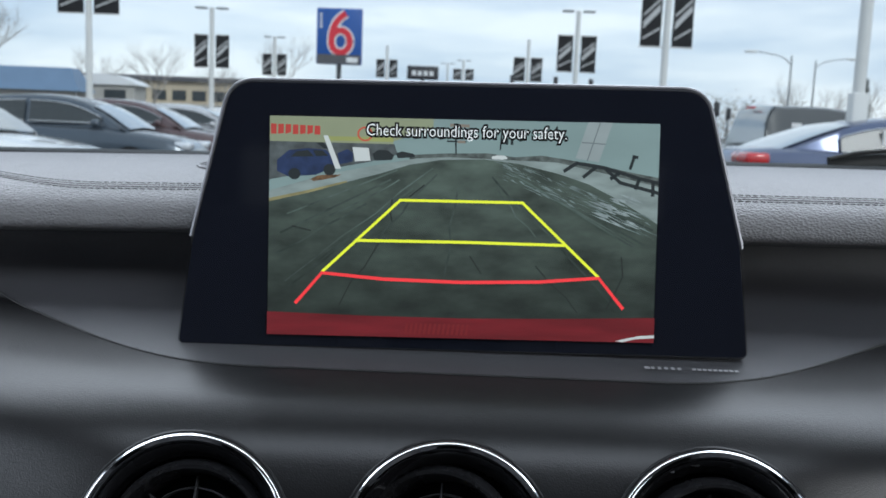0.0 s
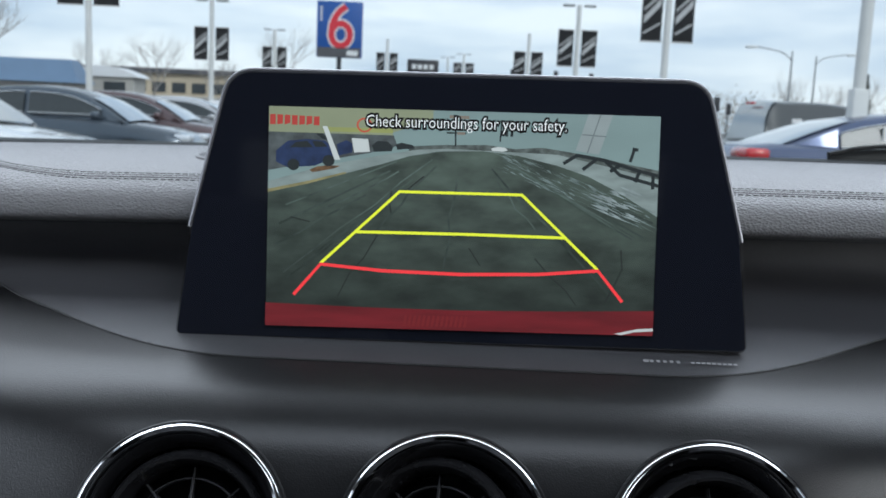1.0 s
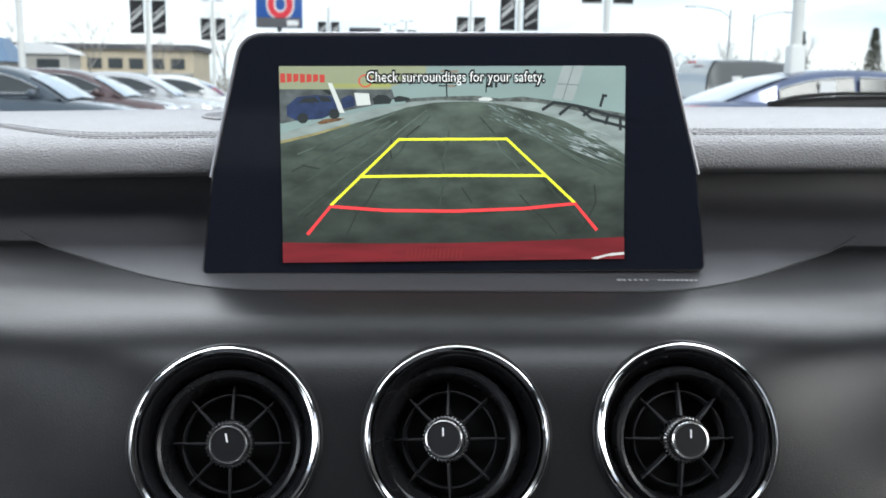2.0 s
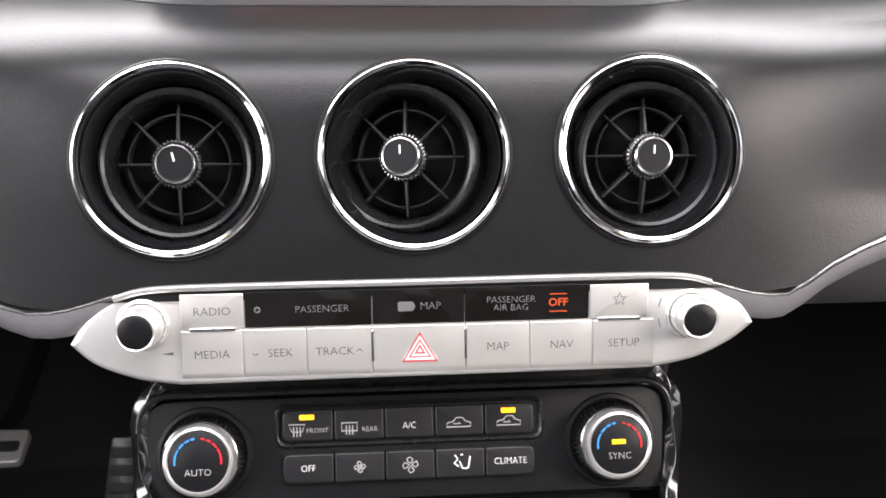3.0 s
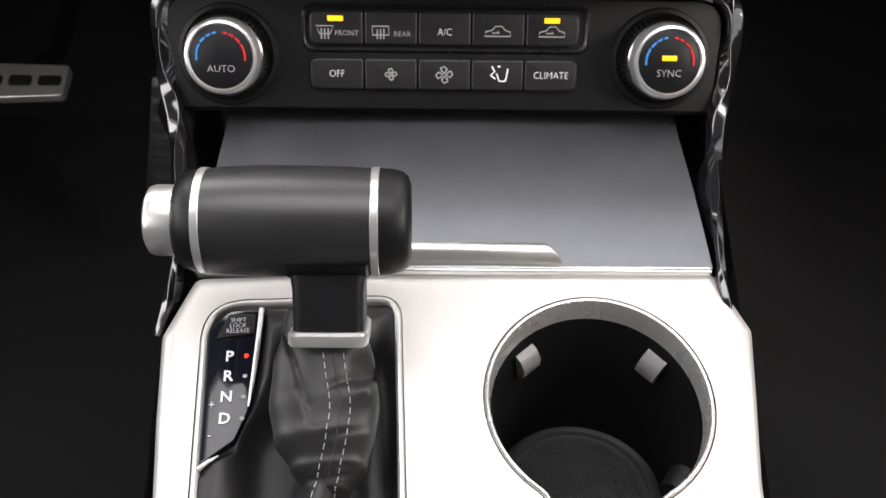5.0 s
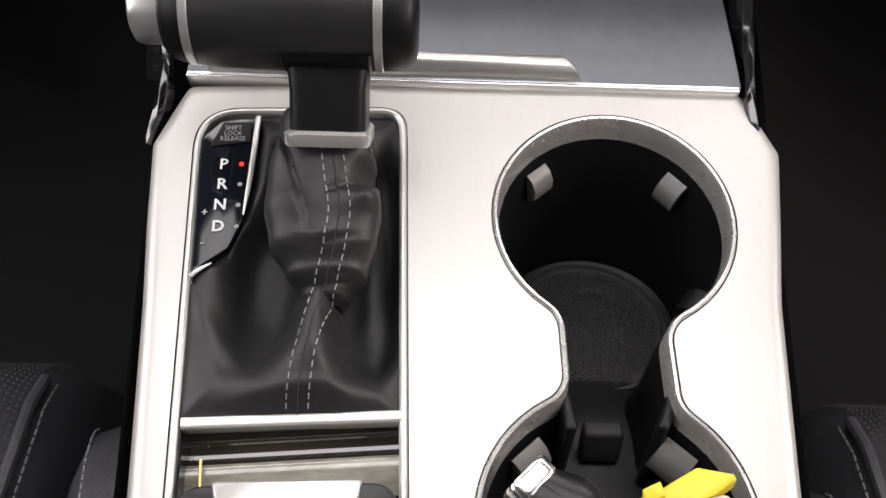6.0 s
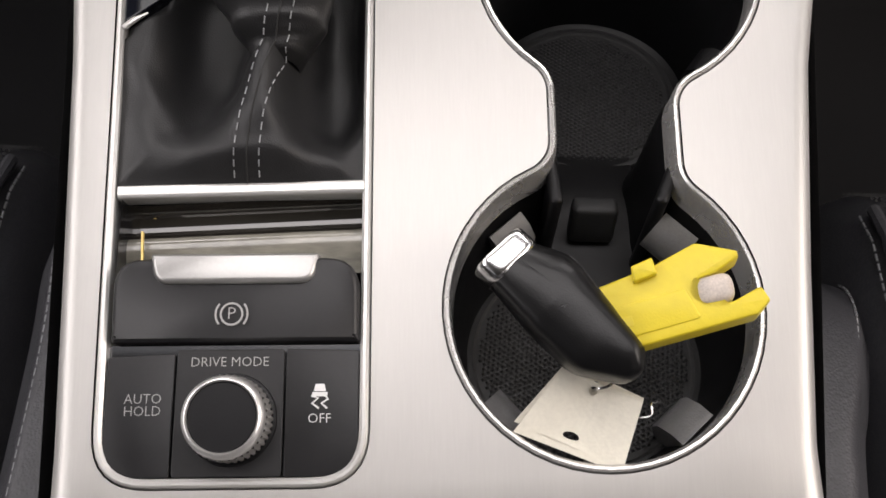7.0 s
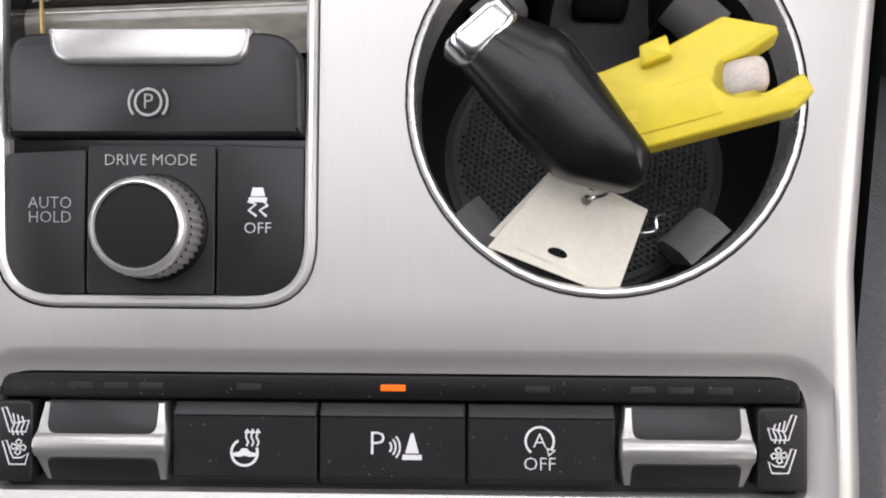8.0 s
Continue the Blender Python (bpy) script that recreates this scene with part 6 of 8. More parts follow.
def build_switch_row():
    unit = thing("switch_row", CONS, "black row of comfort switches with silver-framed rockers", "switch row")
    bm = bmesh.new()
    patch(bm, ROWBOX, -0.0085)
    part("bed", bm, MATTE_BLACK, unit, smooth=0)
    bm = bmesh.new()
    strip = rounded([(-0.0928, -0.1008), (0.0925, -0.1008), (0.0925, -0.0950), (-0.0928, -0.0950)], [0.001, 0.001, 0.006, 0.006], 5)
    slab(bm, strip, -0.008, -0.0030, 0.0005)
    lamp_strip = part("lamp_strip", bm, SMOOTH_BLACK, unit, "satin black lamp strip")
    for x in (-0.0740, -0.0657, -0.0575, -0.0345, -0.0009, 0.0325, 0.0565, 0.0653, 0.0742):
        bm = bmesh.new()
        slab(bm, rect(x - 0.0029, -0.0986, x + 0.0029, -0.0971, 0.0003), -0.0035, -0.0028, 0.0001)
        lit = abs(x + 0.0009) < 1e-4
        part("indicator_lamp", bm, ORANGE if lit else MATTE_BLACK, lamp_strip, "lit orange indicator" if lit else "")
    for i, (x0, x1) in enumerate(((-0.0520, -0.0180), (-0.0180, 0.0162), (0.0162, 0.0504))):
        bm = bmesh.new()
        cut = ((-0.1204, -0.0080), (-0.1204, -0.0042), (-0.1198, -0.0034), (-0.1187, -0.0019), (-0.1182, -0.0016), (-0.1046, -0.0016), (-0.1041, -0.0012), (-0.1037, -0.0014), (-0.1016, -0.0036), (-0.1015, -0.0080))
        loft(bm, [[Vector((x, y, z - d if z > -0.007 else z)) for y, z in cut] for x, d in ((x0 + 0.0003, 0.0012), (x0 + 0.0004, 0.0003), (x0 + 0.0007, 0.0), (x1 - 0.0007, 0.0), (x1 - 0.0004, 0.0003), (x1 - 0.0003, 0.0012))], cap0=True, cap1=True)
        k = part("button", bm, BUTTON_BLACK, unit, "soft black push button with a ridge", smooth=20)
        cx = (x0 + x1) / 2
        if i == 0:
            marks("wheel_mark", [ring_marks(0.42, 118, 382, 26)], 0.00062, k, PRINT_WHITE, cx, -0.1128, -0.0015, 0.0072)
            bm = bmesh.new()
            patch(bm, [(cx + a * 0.0072, -0.1128 + b * 0.0072) for a, b in ((-0.40, -0.02), (-0.36, -0.12), (-0.16, -0.15), (0.0, -0.10), (0.16, -0.15), (0.36, -0.12), (0.40, -0.02), (0.18, 0.02), (0.08, 0.13), (-0.08, 0.13), (-0.18, 0.02))], -0.0014)
            part("spoke_mark", bm, PRINT_WHITE, k, smooth=0)
            for n in range(3):
                px = 0.06 + 0.17 * n
                marks("heat_mark", [[(px, 0.20), (px + 0.06, 0.33), (px - 0.02, 0.50), (px + 0.03, 0.68)], [(px - 0.05, 0.62), (px + 0.03, 0.74), (px + 0.10, 0.62)]], 0.00042, k, PRINT_WHITE, cx, -0.1128, -0.0015, 0.0072)
        if i == 1:
            words("P", 0.0078, k, cx - 0.0035, -0.1106, -0.0013, PRINT_WHITE)
            marks("wave_mark", [ring_marks(0.30, -42, 42, 6), ring_marks(0.48, -42, 42, 6), ring_marks(0.66, -42, 42, 6)], 0.00045, k, PRINT_WHITE, cx - 0.0018, -0.1112, -0.0015, 0.0055)
            bm = bmesh.new()
            patch(bm, [(cx + 0.0030, -0.1126), (cx + 0.0062, -0.1126), (cx + 0.0049, -0.1080), (cx + 0.0043, -0.1080)], -0.0014)
            patch(bm, [(cx + 0.0023, -0.1141), (cx + 0.0069, -0.1141), (cx + 0.0068, -0.1129), (cx + 0.0024, -0.1129)], -0.0014)
            part("cone_mark", bm, PRINT_WHITE, k, smooth=0)
        if i == 2:
            marks("restart_mark", [ring_marks(0.46, -35, 232, 24), [(0.24, -0.24), (0.30, -0.46), (0.50, -0.30), (0.24, -0.24)]], 0.00055, k, PRINT_WHITE, cx - 0.0004, -0.1095, -0.0015, 0.0070)
            words("A", 0.0048, k, cx - 0.0004, -0.1095, -0.0013, PRINT_WHITE)
            words("OFF", 0.0043, k, cx - 0.0004, -0.1148, -0.0013, PRINT_WHITE)
    for side, x0, x1 in ((-1, -0.0846, -0.0522), (1, 0.0506, 0.0822)):
        cx, half = (x0 + x1) / 2, (x1 - x0) / 2
        # silver frame, bowed out at the crossbar, with a pad let in above and below it
        bm = bmesh.new()
        side_cut = ((-0.1203, -0.0062), (-0.1201, -0.0048), (-0.1170, -0.0030), (-0.1144, -0.0014), (-0.1139, -0.0004), (-0.1128, 0.0004), (-0.1112, 0.0007), (-0.1098, 0.0003), (-0.1089, -0.0008), (-0.1084, -0.0014), (-0.1052, -0.0022), (-0.1020, -0.0032), (-0.1018, -0.0062))
        loops = []
        for u, dz in ((0.0, -0.0050), (0.0, -0.0005), (0.006, -0.0001), (0.02, 0.0), (0.98, 0.0), (0.994, -0.0001), (1.0, -0.0005), (1.0, -0.0050)):
            lp = []
            for y, z in side_cut:
                draw = 0.0014 * min(1.0, abs(y + 0.1118) / 0.0085) ** 1.5
                lp.append(Vector((x0 + 0.0006 + draw + (2 * half - 0.0012 - 2 * draw) * u, y, z + dz)))
            loops.append(lp)
        loft(bm, loops, cap0=True, cap1=True)
        rocker = part("rocker", bm, FRAME_SILVER, unit, "satin silver rocker frame", smooth=50)
        wide = half - 0.0034
        for y, z, tilt, lo, hi, radii in ((-0.1090, -0.0013, -15.5, 0.0, 0.0073, [0.0028, 0.0028, 0.0004, 0.0004]), (-0.1142, -0.0013, 29.0, -0.0068, 0.0, [0.0004, 0.0004, 0.0022, 0.0022])):
            bm = bmesh.new()
            slab(bm, rounded([(-wide, lo), (wide, lo), (wide, hi), (-wide, hi)], radii, 5), -0.0012, 0.0005, 0.0003)
            part("pad", bm, BUTTON_BLACK, rocker, "soft black pad", m=pose(cx, y, z, tilt, 0, 0))
        ex0, ex1 = (-0.0939, -0.0850) if side < 0 else (0.0826, 0.0936)
        bm = bmesh.new()
        slab(bm, rounded([(ex0, -0.1204), (ex1, -0.1204), (ex1, -0.1015), (ex0, -0.1015)], 0.0015, 4), -0.008, -0.0020, 0.0006)
        end = part("end_key", bm, BUTTON_BLACK, unit, "soft black end key")
        cxx = -0.0889 if side < 0 else 0.0880
        flip = lambda strokes: [[(a * side, b) for a, b in one] for one in strokes]
        marks("seat_heat_mark", flip([SEAT] + WAVES), 0.00036, end, PRINT_WHITE, cxx, -0.1066, -0.0019, 0.0060)
        marks("seat_fan_mark", flip([SEAT[:5] + [(0.16, 0.10), (0.06, -0.10), (-0.28, -0.08), SEAT[0]]] + [[(a * 0.62 - 0.14, b * 0.62 + 0.34) for a, b in one] for one in FAN]), 0.00036, end, PRINT_WHITE, cxx, -0.1142, -0.0019, 0.0058)
    # specks of dust on the switches
    rnd = random.Random(21)
    verts, faces = [], []
    for n in range(150):
        strip_ = n % 3 == 0
        x = rnd.uniform(-0.088, 0.090) if strip_ else rnd.uniform(-0.051, 0.0495)
        y = rnd.uniform(-0.1000, -0.0960) if strip_ else rnd.uniform(-0.1198, -0.1035)
        z = -0.00294 if strip_ else -0.00154
        r = 0.00005 + 0.00009 * rnd.random() ** 2
        k = len(verts)
        verts += [(x - r, y - r * 0.6, z), (x + r, y - r, z), (x + r * 0.7, y + r, z), (x - r, y + r * 0.8, z)]
        faces.append((k, k + 1, k + 2, k + 3))
    me = bpy.data.meshes.new("dust")
    me.from_pydata(verts, [], faces)
    me.materials.append(PRINT_DIM)
    dust = new("dust", me)
    dust.parent = unit
    tagged(dust, kind="stuff")
    return unit


# ---- things that lie in the rear cup well ----
def build_key_things():
    # key fob, leaning across the well
    m = CONS @ pose(0.0345, -0.0335, 0.0110, 0, 0, -46) @ pose(0, 0, 0, -5, 1, 0)
    fob = thing("key_fob", m, "black oblong key fob with a chrome end", "key fob")
    bm = bmesh.new()
    lp = rounded([(-0.0185, -0.0098), (-0.0020, -0.0115), (0.0136, -0.0112), (0.0250, -0.0032), (0.0267, 0.0004), (0.0235, 0.0063), (-0.0050, 0.0107), (-0.0100, 0.0106), (-0.0185, 0.0066)], [0.0006, 0.02, 0.012, 0.004, 0.003, 0.006, 0.006, 0.006, 0.0006], 6)
    loops = []
    for f, z in ((0.25, -0.0088), (0.6, -0.0080), (0.85, -0.0062), (0.96, -0.0038), (0.995, -0.0012), (1.0, 0.0006), (0.99, 0.0024), (0.965, 0.0042), (0.93, 0.0055), (0.88, 0.0063), (0.80, 0.0070), (0.60, 0.0081), (0.36, 0.0088), (0.12, 0.0090)):
        ring_ = []
        for x, y in lp:
            near = max(0.0, min(1.0, (-x - 0.006) / 0.0125))
            near = near * near * (3 - 2 * near)
            wx = x * ((0.72 + 0.28 * f) if x > 0 else (0.97 + 0.03 * f))
            ring_.append(Vector((wx, 0.0026 * (1 - f) * (1 - near) - 0.0018 * near * (1 - f) + y * f, z * (1 - 0.26 * near))))
        loops.append(ring_)
    loft(bm, loops, cap0=True, cap1=True)
    part("shell", bm, FOB_BLACK, fob, "grained black shell", smooth=62)
    bm = bmesh.new()
    sweep(bm, smooth_path([(-0.0175, 0.0052, 0.0040), (-0.0098, 0.0098, 0.0047), (-0.0046, 0.0102, 0.0049), (0.0100, 0.0080, 0.0048), (0.0215, 0.0056, 0.0048)], 6), circle(0, 0, 0.00028, 6))
    part("shell_seam", bm, MATTE_BLACK, fob)
    end = rect(-0.0078, -0.0064, 0.0078, 0.0064, 0.0042, 6)
    mm = Matrix(((0, 0, -1, -0.0182), (1, 0, 0, -0.0016), (0, 1, 0, 0), (0, 0, 0, 1)))
    bm = bmesh.new()
    band = [(0.96, -0.001), (1.03, -0.0004), (1.07, 0.0002), (1.08, 0.0012), (1.08, 0.0044), (1.06, 0.0054), (1.00, 0.0060), (0.90, 0.0060), (0.87, 0.0052)]
    loft(bm, [lift([(x * f, y * f) for x, y in end], z) for f, z in band])
    part("chrome_band", bm, BRIGHT, fob, "chrome band", m=mm)
    bm = bmesh.new()
    loft(bm, [lift([(x * f, y * f) for x, y in end], z) for f, z in ((0.88, 0.004), (0.87, 0.0056), (0.70, 0.0062), (0.3, 0.0065))], cap1=True)
    part("end_face", bm, FOB_BLACK, fob, m=mm)
    # yellow tag clip
    m = CONS @ pose(0.0640, -0.0320, 0.0130, 0, 0, 14) @ pose(0, 0, 0, -4, -12, 0)
    clip = thing("key_clip", m, "bright yellow plastic key clip with a milky round plug", "key tag")
    bm = bmesh.new()
    body = [(-22.0, 8.4), (-15.5, -9.8), (18.8, -9.8), (23.0, -7.1), (21.9, -2.8), (14.0, -4.8), (8.0, -3.9), (4.6, 0.1), (6.4, 3.3), (11.9, 3.8), (19.1, 6.2), (19.1, 8.0), (9.4, 13.2), (-2.5, 10.4)]
    body = rounded([(x * MM, y * MM) for x, y in body], [0.001, 0.001, 0.001, 0.0008, 0.001, 0.004, 0.003, 0.002, 0.002, 0.003, 0.0006, 0.0006, 0.002, 0.001], 4)
    slab(bm, body, -0.0065, 0.0035, 0.0009)
    bm.normal_update()
    bmesh.ops.triangulate(bm, faces=[f for f in bm.faces if len(f.verts) > 4])
    part("body", bm, YELLOW, clip, "bright yellow forked body", smooth=20)
    bm = bmesh.new()
    slab(bm, rounded([(-0.0092, 0.0068), (-0.0026, 0.0074), (-0.0026, 0.0120), (-0.0086, 0.0112)], 0.0006), -0.004, 0.0062, 0.0006)
    part("tab", bm, YELLOW, clip, "raised tab")
    bm = bmesh.new()
    slab(bm, rounded([(-0.0165, -0.0068), (0.0050, -0.0068), (0.0030, 0.0020), (-0.0185, 0.0020)], 0.0010), 0.0030, 0.0039, 0.0004)
    panel = part("raised_panel", bm, YELLOW, clip, "thin raised panel")
    bm = bmesh.new()
    slab(bm, rect(-0.0148, -0.0040, -0.0122, -0.0012, 0.0003, 2), 0.0036, 0.0041, 0.0001, 1)
    part("embossed_square", bm, YELLOW, panel)
    bm = bmesh.new()
    slab(bm, rounded([(0.0050, -0.0040), (0.0150, -0.0046), (0.0160, 0.0034), (0.0062, 0.0038)], 0.0032, 5), -0.0045, 0.0042, 0.0022, 4)
    part("plug", bm, PEARL, clip, "milky round plug")
    # card tag
    m = CONS @ pose(0.0395, -0.0612, -0.0035, 0, 0, -19) @ pose(0, 0, 0, 10, 4, 0)
    tag = thing("card_tag", m, "folded cream card tag on a wire, lying on the well's edge", "tag")
    for dz, rot in ((0.0, 0), (-0.0016, -3)):
        bm = bmesh.new()
        outer = [(-0.0165, -0.0095), (0.0155, -0.0108), (0.0150, 0.0098), (-0.0085, 0.0112)]
        big = 2.2 if dz else 1.0
        sheet(bm, outer, [[(-0.0005 + 0.0024 * big * math.cos(a * 0.3927), -0.0058 + 0.0012 * big * math.sin(a * 0.3927)) for a in range(16)], circle(0.0015, 0.0080, 0.0013, 16)], 0.0)
        bmesh.ops.solidify(bm, geom=list(bm.faces), thickness=0.0003)
        for v in bm.verts:
            v.co.z += 0.10 * v.co.x ** 2 / 0.01
        part("card", bm, PAPER, tag, "cream card", m=pose(0, -dz, dz, rot, 0, rot))
    wire = shader("bare_wire", (0.6, 0.6, 0.6), 0.25, 1.0)
    bm = bmesh.new()
    sweep(bm, smooth_path([(0.0015, 0.0080, -0.001), (0.0020, 0.0090, 0.0022), (0.0042, 0.0105, 0.0030), (0.0060, 0.0125, 0.001)], 5), circle(0, 0, 0.0004, 8))
    part("wire_loop", bm, wire, tag, "bare wire loop")
    bm = bmesh.new()
    sweep(bm, smooth_path([(0.0155, 0.0050, 0.0), (0.0185, 0.0068, 0.0012), (0.0178, 0.0098, 0.0005), (0.0200, 0.0110, -0.002)], 5), circle(0, 0, 0.00035, 8))
    part("wire_loop", bm, wire, tag)


build_console()
build_cup_holder()
build_shifter()
build_gear_indicator()
build_brake_block()
build_switch_row()
build_key_things()


# ---- cabin: floor, seats, pedal, roof, windscreen ----
def build_cabin():
    shell = thing("car_body", pose(0, 0, 0), "inside of a parked car with windscreen and side windows", "car body", kind="structure")
    bm = bmesh.new()
    box(bm, 0, -0.2, 0.33, 1.7, 2.4, 0.04)
    part("floor", bm, CARPET, shell, "black carpet floor", smooth=0)
    bm = bmesh.new()
    box(bm, 0, 1.05, 0.70, 1.6, 0.05, 0.74)
    part("bulkhead", bm, CARPET, shell, smooth=0)
    for side in (-1, 1):
        bm = bmesh.new()
        box(bm, side * 0.83, -0.2, 0.66, 0.06, 2.5, 0.66, 0.01)
        part("door_panel", bm, MATTE_BLACK, shell, "black door panel")
        bm = bmesh.new()
        sweep(bm, [(side * 0.72, 1.10, 1.05), (side * 0.66, 0.62, 1.24), (side * 0.58, 0.25, 1.37)], rounded([(-0.03, -0.03), (0.03, -0.03), (0.03, 0.03), (-0.03, 0.03)], 0.012, 3))
        part("windscreen_pillar", bm, HEADLINER, shell)
        bm = bmesh.new()
        box(bm, side * 0.62, -0.55, 1.375, 0.10, 1.65, 0.05, 0.012)
        part("roof_rail", bm, HEADLINER, shell)
        # added out of view: keeps rear sky light off the fascia
        bm = bmesh.new()
        box(bm, side * 0.79, -0.90, 1.17, 0.05, 1.00, 0.42, 0.012)
        part("light_block", bm, MATTE_BLACK, shell, "unseen dark panel that blocks light from the rear sides")
    bm = bmesh.new()
    outer = rect(-0.60, -1.35, 0.60, 0.345, 0.03)
    sheet(bm, outer, [rect(-0.38, 0.01, 0.38, 0.30, 0.03)], 1.385)
    bmesh.ops.solidify(bm, geom=list(bm.faces), thickness=0.03)
    part("roof", bm, HEADLINER, shell, "dark grey headliner with an open sunroof", smooth=0)
    bm = bmesh.new()
    loft(bm, [[Vector((-0.60, 0.34, 1.400)), Vector((0.60, 0.34, 1.400)), Vector((0.60, 0.34, 1.368)), Vector((-0.60, 0.34, 1.368))],
              [Vector((-0.62, 0.48, 1.330)), Vector((0.62, 0.48, 1.330)), Vector((0.62, 0.48, 1.300)), Vector((-0.62, 0.48, 1.300))]], cap0=True, cap1=True)
    part("windscreen_header", bm, HEADLINER, shell, smooth=0)
    bm = bmesh.new()
    box(bm, 0, -1.42, 0.85, 1.6, 0.06, 1.1)
    part("rear_wall", bm, MATTE_BLACK, shell, smooth=0)
    bm = bmesh.new()
    loops = []
    for i in range(9):
        s = i / 8
        loops.append([Vector(((0.74 - 0.16 * s) * (j / 8 * 2 - 1), 1.13 - 0.87 * s - 0.10 * (abs(j / 8 * 2 - 1)) ** 2, 1.045 + 0.345 * s - 0.02 * (j / 8 * 2 - 1) ** 2 + 0.035 * math.sin(math.pi * s))) for j in range(9)])
    loft(bm, loops, closed=False)
    pane = part("windscreen", bm, WINDSCREEN, shell, "clear windscreen")
    pane.visible_shadow = False


def build_seat(side):
    name = "driver_seat" if side < 0 else "passenger_seat"
    seat = thing(name, pose(side * 0.34, -0.12 if side < 0 else -0.135, 0), "black perforated leather car seat with grey contrast stitching", "car seat", "front seats")
    bm = bmesh.new()
    loops = []
    for i in range(29):
        t = i / 28
        y = -0.42 + 0.85 * t
        drop = 0.11 * max(0, (t - 0.90) / 0.10) ** 2.2
        loops.append([Vector((x, y, z - drop)) for x, z in ((-0.13, 0.40), (-0.135, 0.58), (-0.12, 0.600), (-0.05, 0.602), (0.05, 0.602), (0.12, 0.600), (0.135, 0.58), (0.13, 0.40))])
    loft(bm, loops, closed=False, cap0=False)
    cushion = part("cushion", bm, SEAT_SKIN, seat, "perforated cushion", smooth=60)
    verts, faces = [], []
    for i in range(65):
        for j in range(100):
            x, y = -0.1216 + 0.0038 * i, 0.04 + 0.0038 * j + (0.0019 if i % 2 else 0)
            k = len(verts)
            t = (y + 0.42) / 0.85
            z = 0.6025 - 0.11 * max(0, (t - 0.90) / 0.10) ** 2.2 + 0.0006 - 0.0004 * (abs(x) > 0.05) - 0.00003
            if t > 0.97:
                continue
            r = 0.0010
            verts += [(x - r, y, z), (x, y - r, z), (x + r, y, z), (x, y + r, z)]
            faces.append((k, k + 1, k + 2, k + 3))
    me = bpy.data.meshes.new("perforation")
    me.from_pydata(verts, [], faces)
    me.materials.append(MATTE_BLACK)
    holes = new("perforation", me)
    holes.parent = cushion
    tagged(holes, kind="stuff")
    for s in (-1, 1):
        wide = 0.014 if side < 0 and s > 0 else 0.0
        bm = bmesh.new()
        sweep(bm, [(s * 0.127, -0.35 + 0.02 * i, 0.601 - 0.11 * max(0.0, ((0.07 + 0.02 * i) / 0.85 - 0.90) / 0.10) ** 2.2) for i in range(37)], circle(0, 0, 0.0032, 8))
        part("piping", bm, SEAT_SKIN, cushion, "leather piping")
        bm = bmesh.new()
        stitch_run(bm, [(s * 0.1325, -0.35 + 0.02 * i, 0.5965 - 0.11 * max(0.0, ((0.07 + 0.02 * i) / 0.85 - 0.90) / 0.10) ** 2.2) for i in range(37)], 0.0036, 0.0016, 0.0006)
        tagged(part("stitching", bm, THREAD, cushion, "grey stitching", smooth=0), kind="stuff")
        bm = bmesh.new()
        path = smooth_path([(s * 0.185, -0.45, 0.590), (s * 0.185, -0.20, 0.600), (s * 0.185, 0.05, 0.602), (s * 0.185, 0.17, 0.601), (s * 0.177 + wide * 0.4, 0.25 + wide * 0.3, 0.599), (s * 0.168 + wide * 0.8, 0.28 + wide * 0.6, 0.597), (s * 0.157 + wide, 0.315 + wide, 0.590), (s * 0.148 + wide, 0.342 + wide, 0.566), (s * 0.144 + wide, 0.352 + wide, 0.53)], 6)
        girth = [1.0] * 25 + [1.0 - 0.5 * ((k + 1) / (len(path) - 25)) ** 2 for k in range(len(path) - 25)]
        sweep(bm, path, rounded([(-0.026, -0.16), (0.026 + wide, -0.16), (0.027 + wide, -0.016), (0.015 + wide, 0.002), (-0.015, 0.001), (-0.027, -0.016)], 0.010, 5), scales=girth)
        bol = part("bolster", bm, SEAT_SKIN, seat, "padded leather bolster", smooth=60)
        for off in (-0.0145, 0.0145 + wide):
            bm = bmesh.new()
            stitch_run(bm, [p + Vector((off * g, 0, -0.0005)) for p, g in zip(path[:-6], girth)], 0.0036, 0.0016, 0.0006)
            tagged(part("stitching", bm, THREAD, bol, "grey stitching", smooth=0), kind="stuff")
    bm = bmesh.new()
    loops = []
    for i in range(9):
        t = i / 8
        y, z = -0.40 - 0.24 * t, 0.58 + 0.60 * t
        loops.append([Vector((x, y + d, z)) for x, d in ((-0.23, -0.10), (-0.24, 0.03), (-0.16, 0.06), (-0.10, 0.0), (0.10, 0.0), (0.16, 0.06), (0.24, 0.03), (0.23, -0.10))])
    loft(bm, loops, cap0=True, cap1=True)
    part("backrest", bm, SEAT_SKIN, seat, "leather backrest", smooth=60)
    bm = bmesh.new()
    box(bm, 0, -0.12, 0.42, 0.40, 0.66, 0.14, 0.03, 3)
    part("seat_base", bm, MATTE_BLACK, seat)


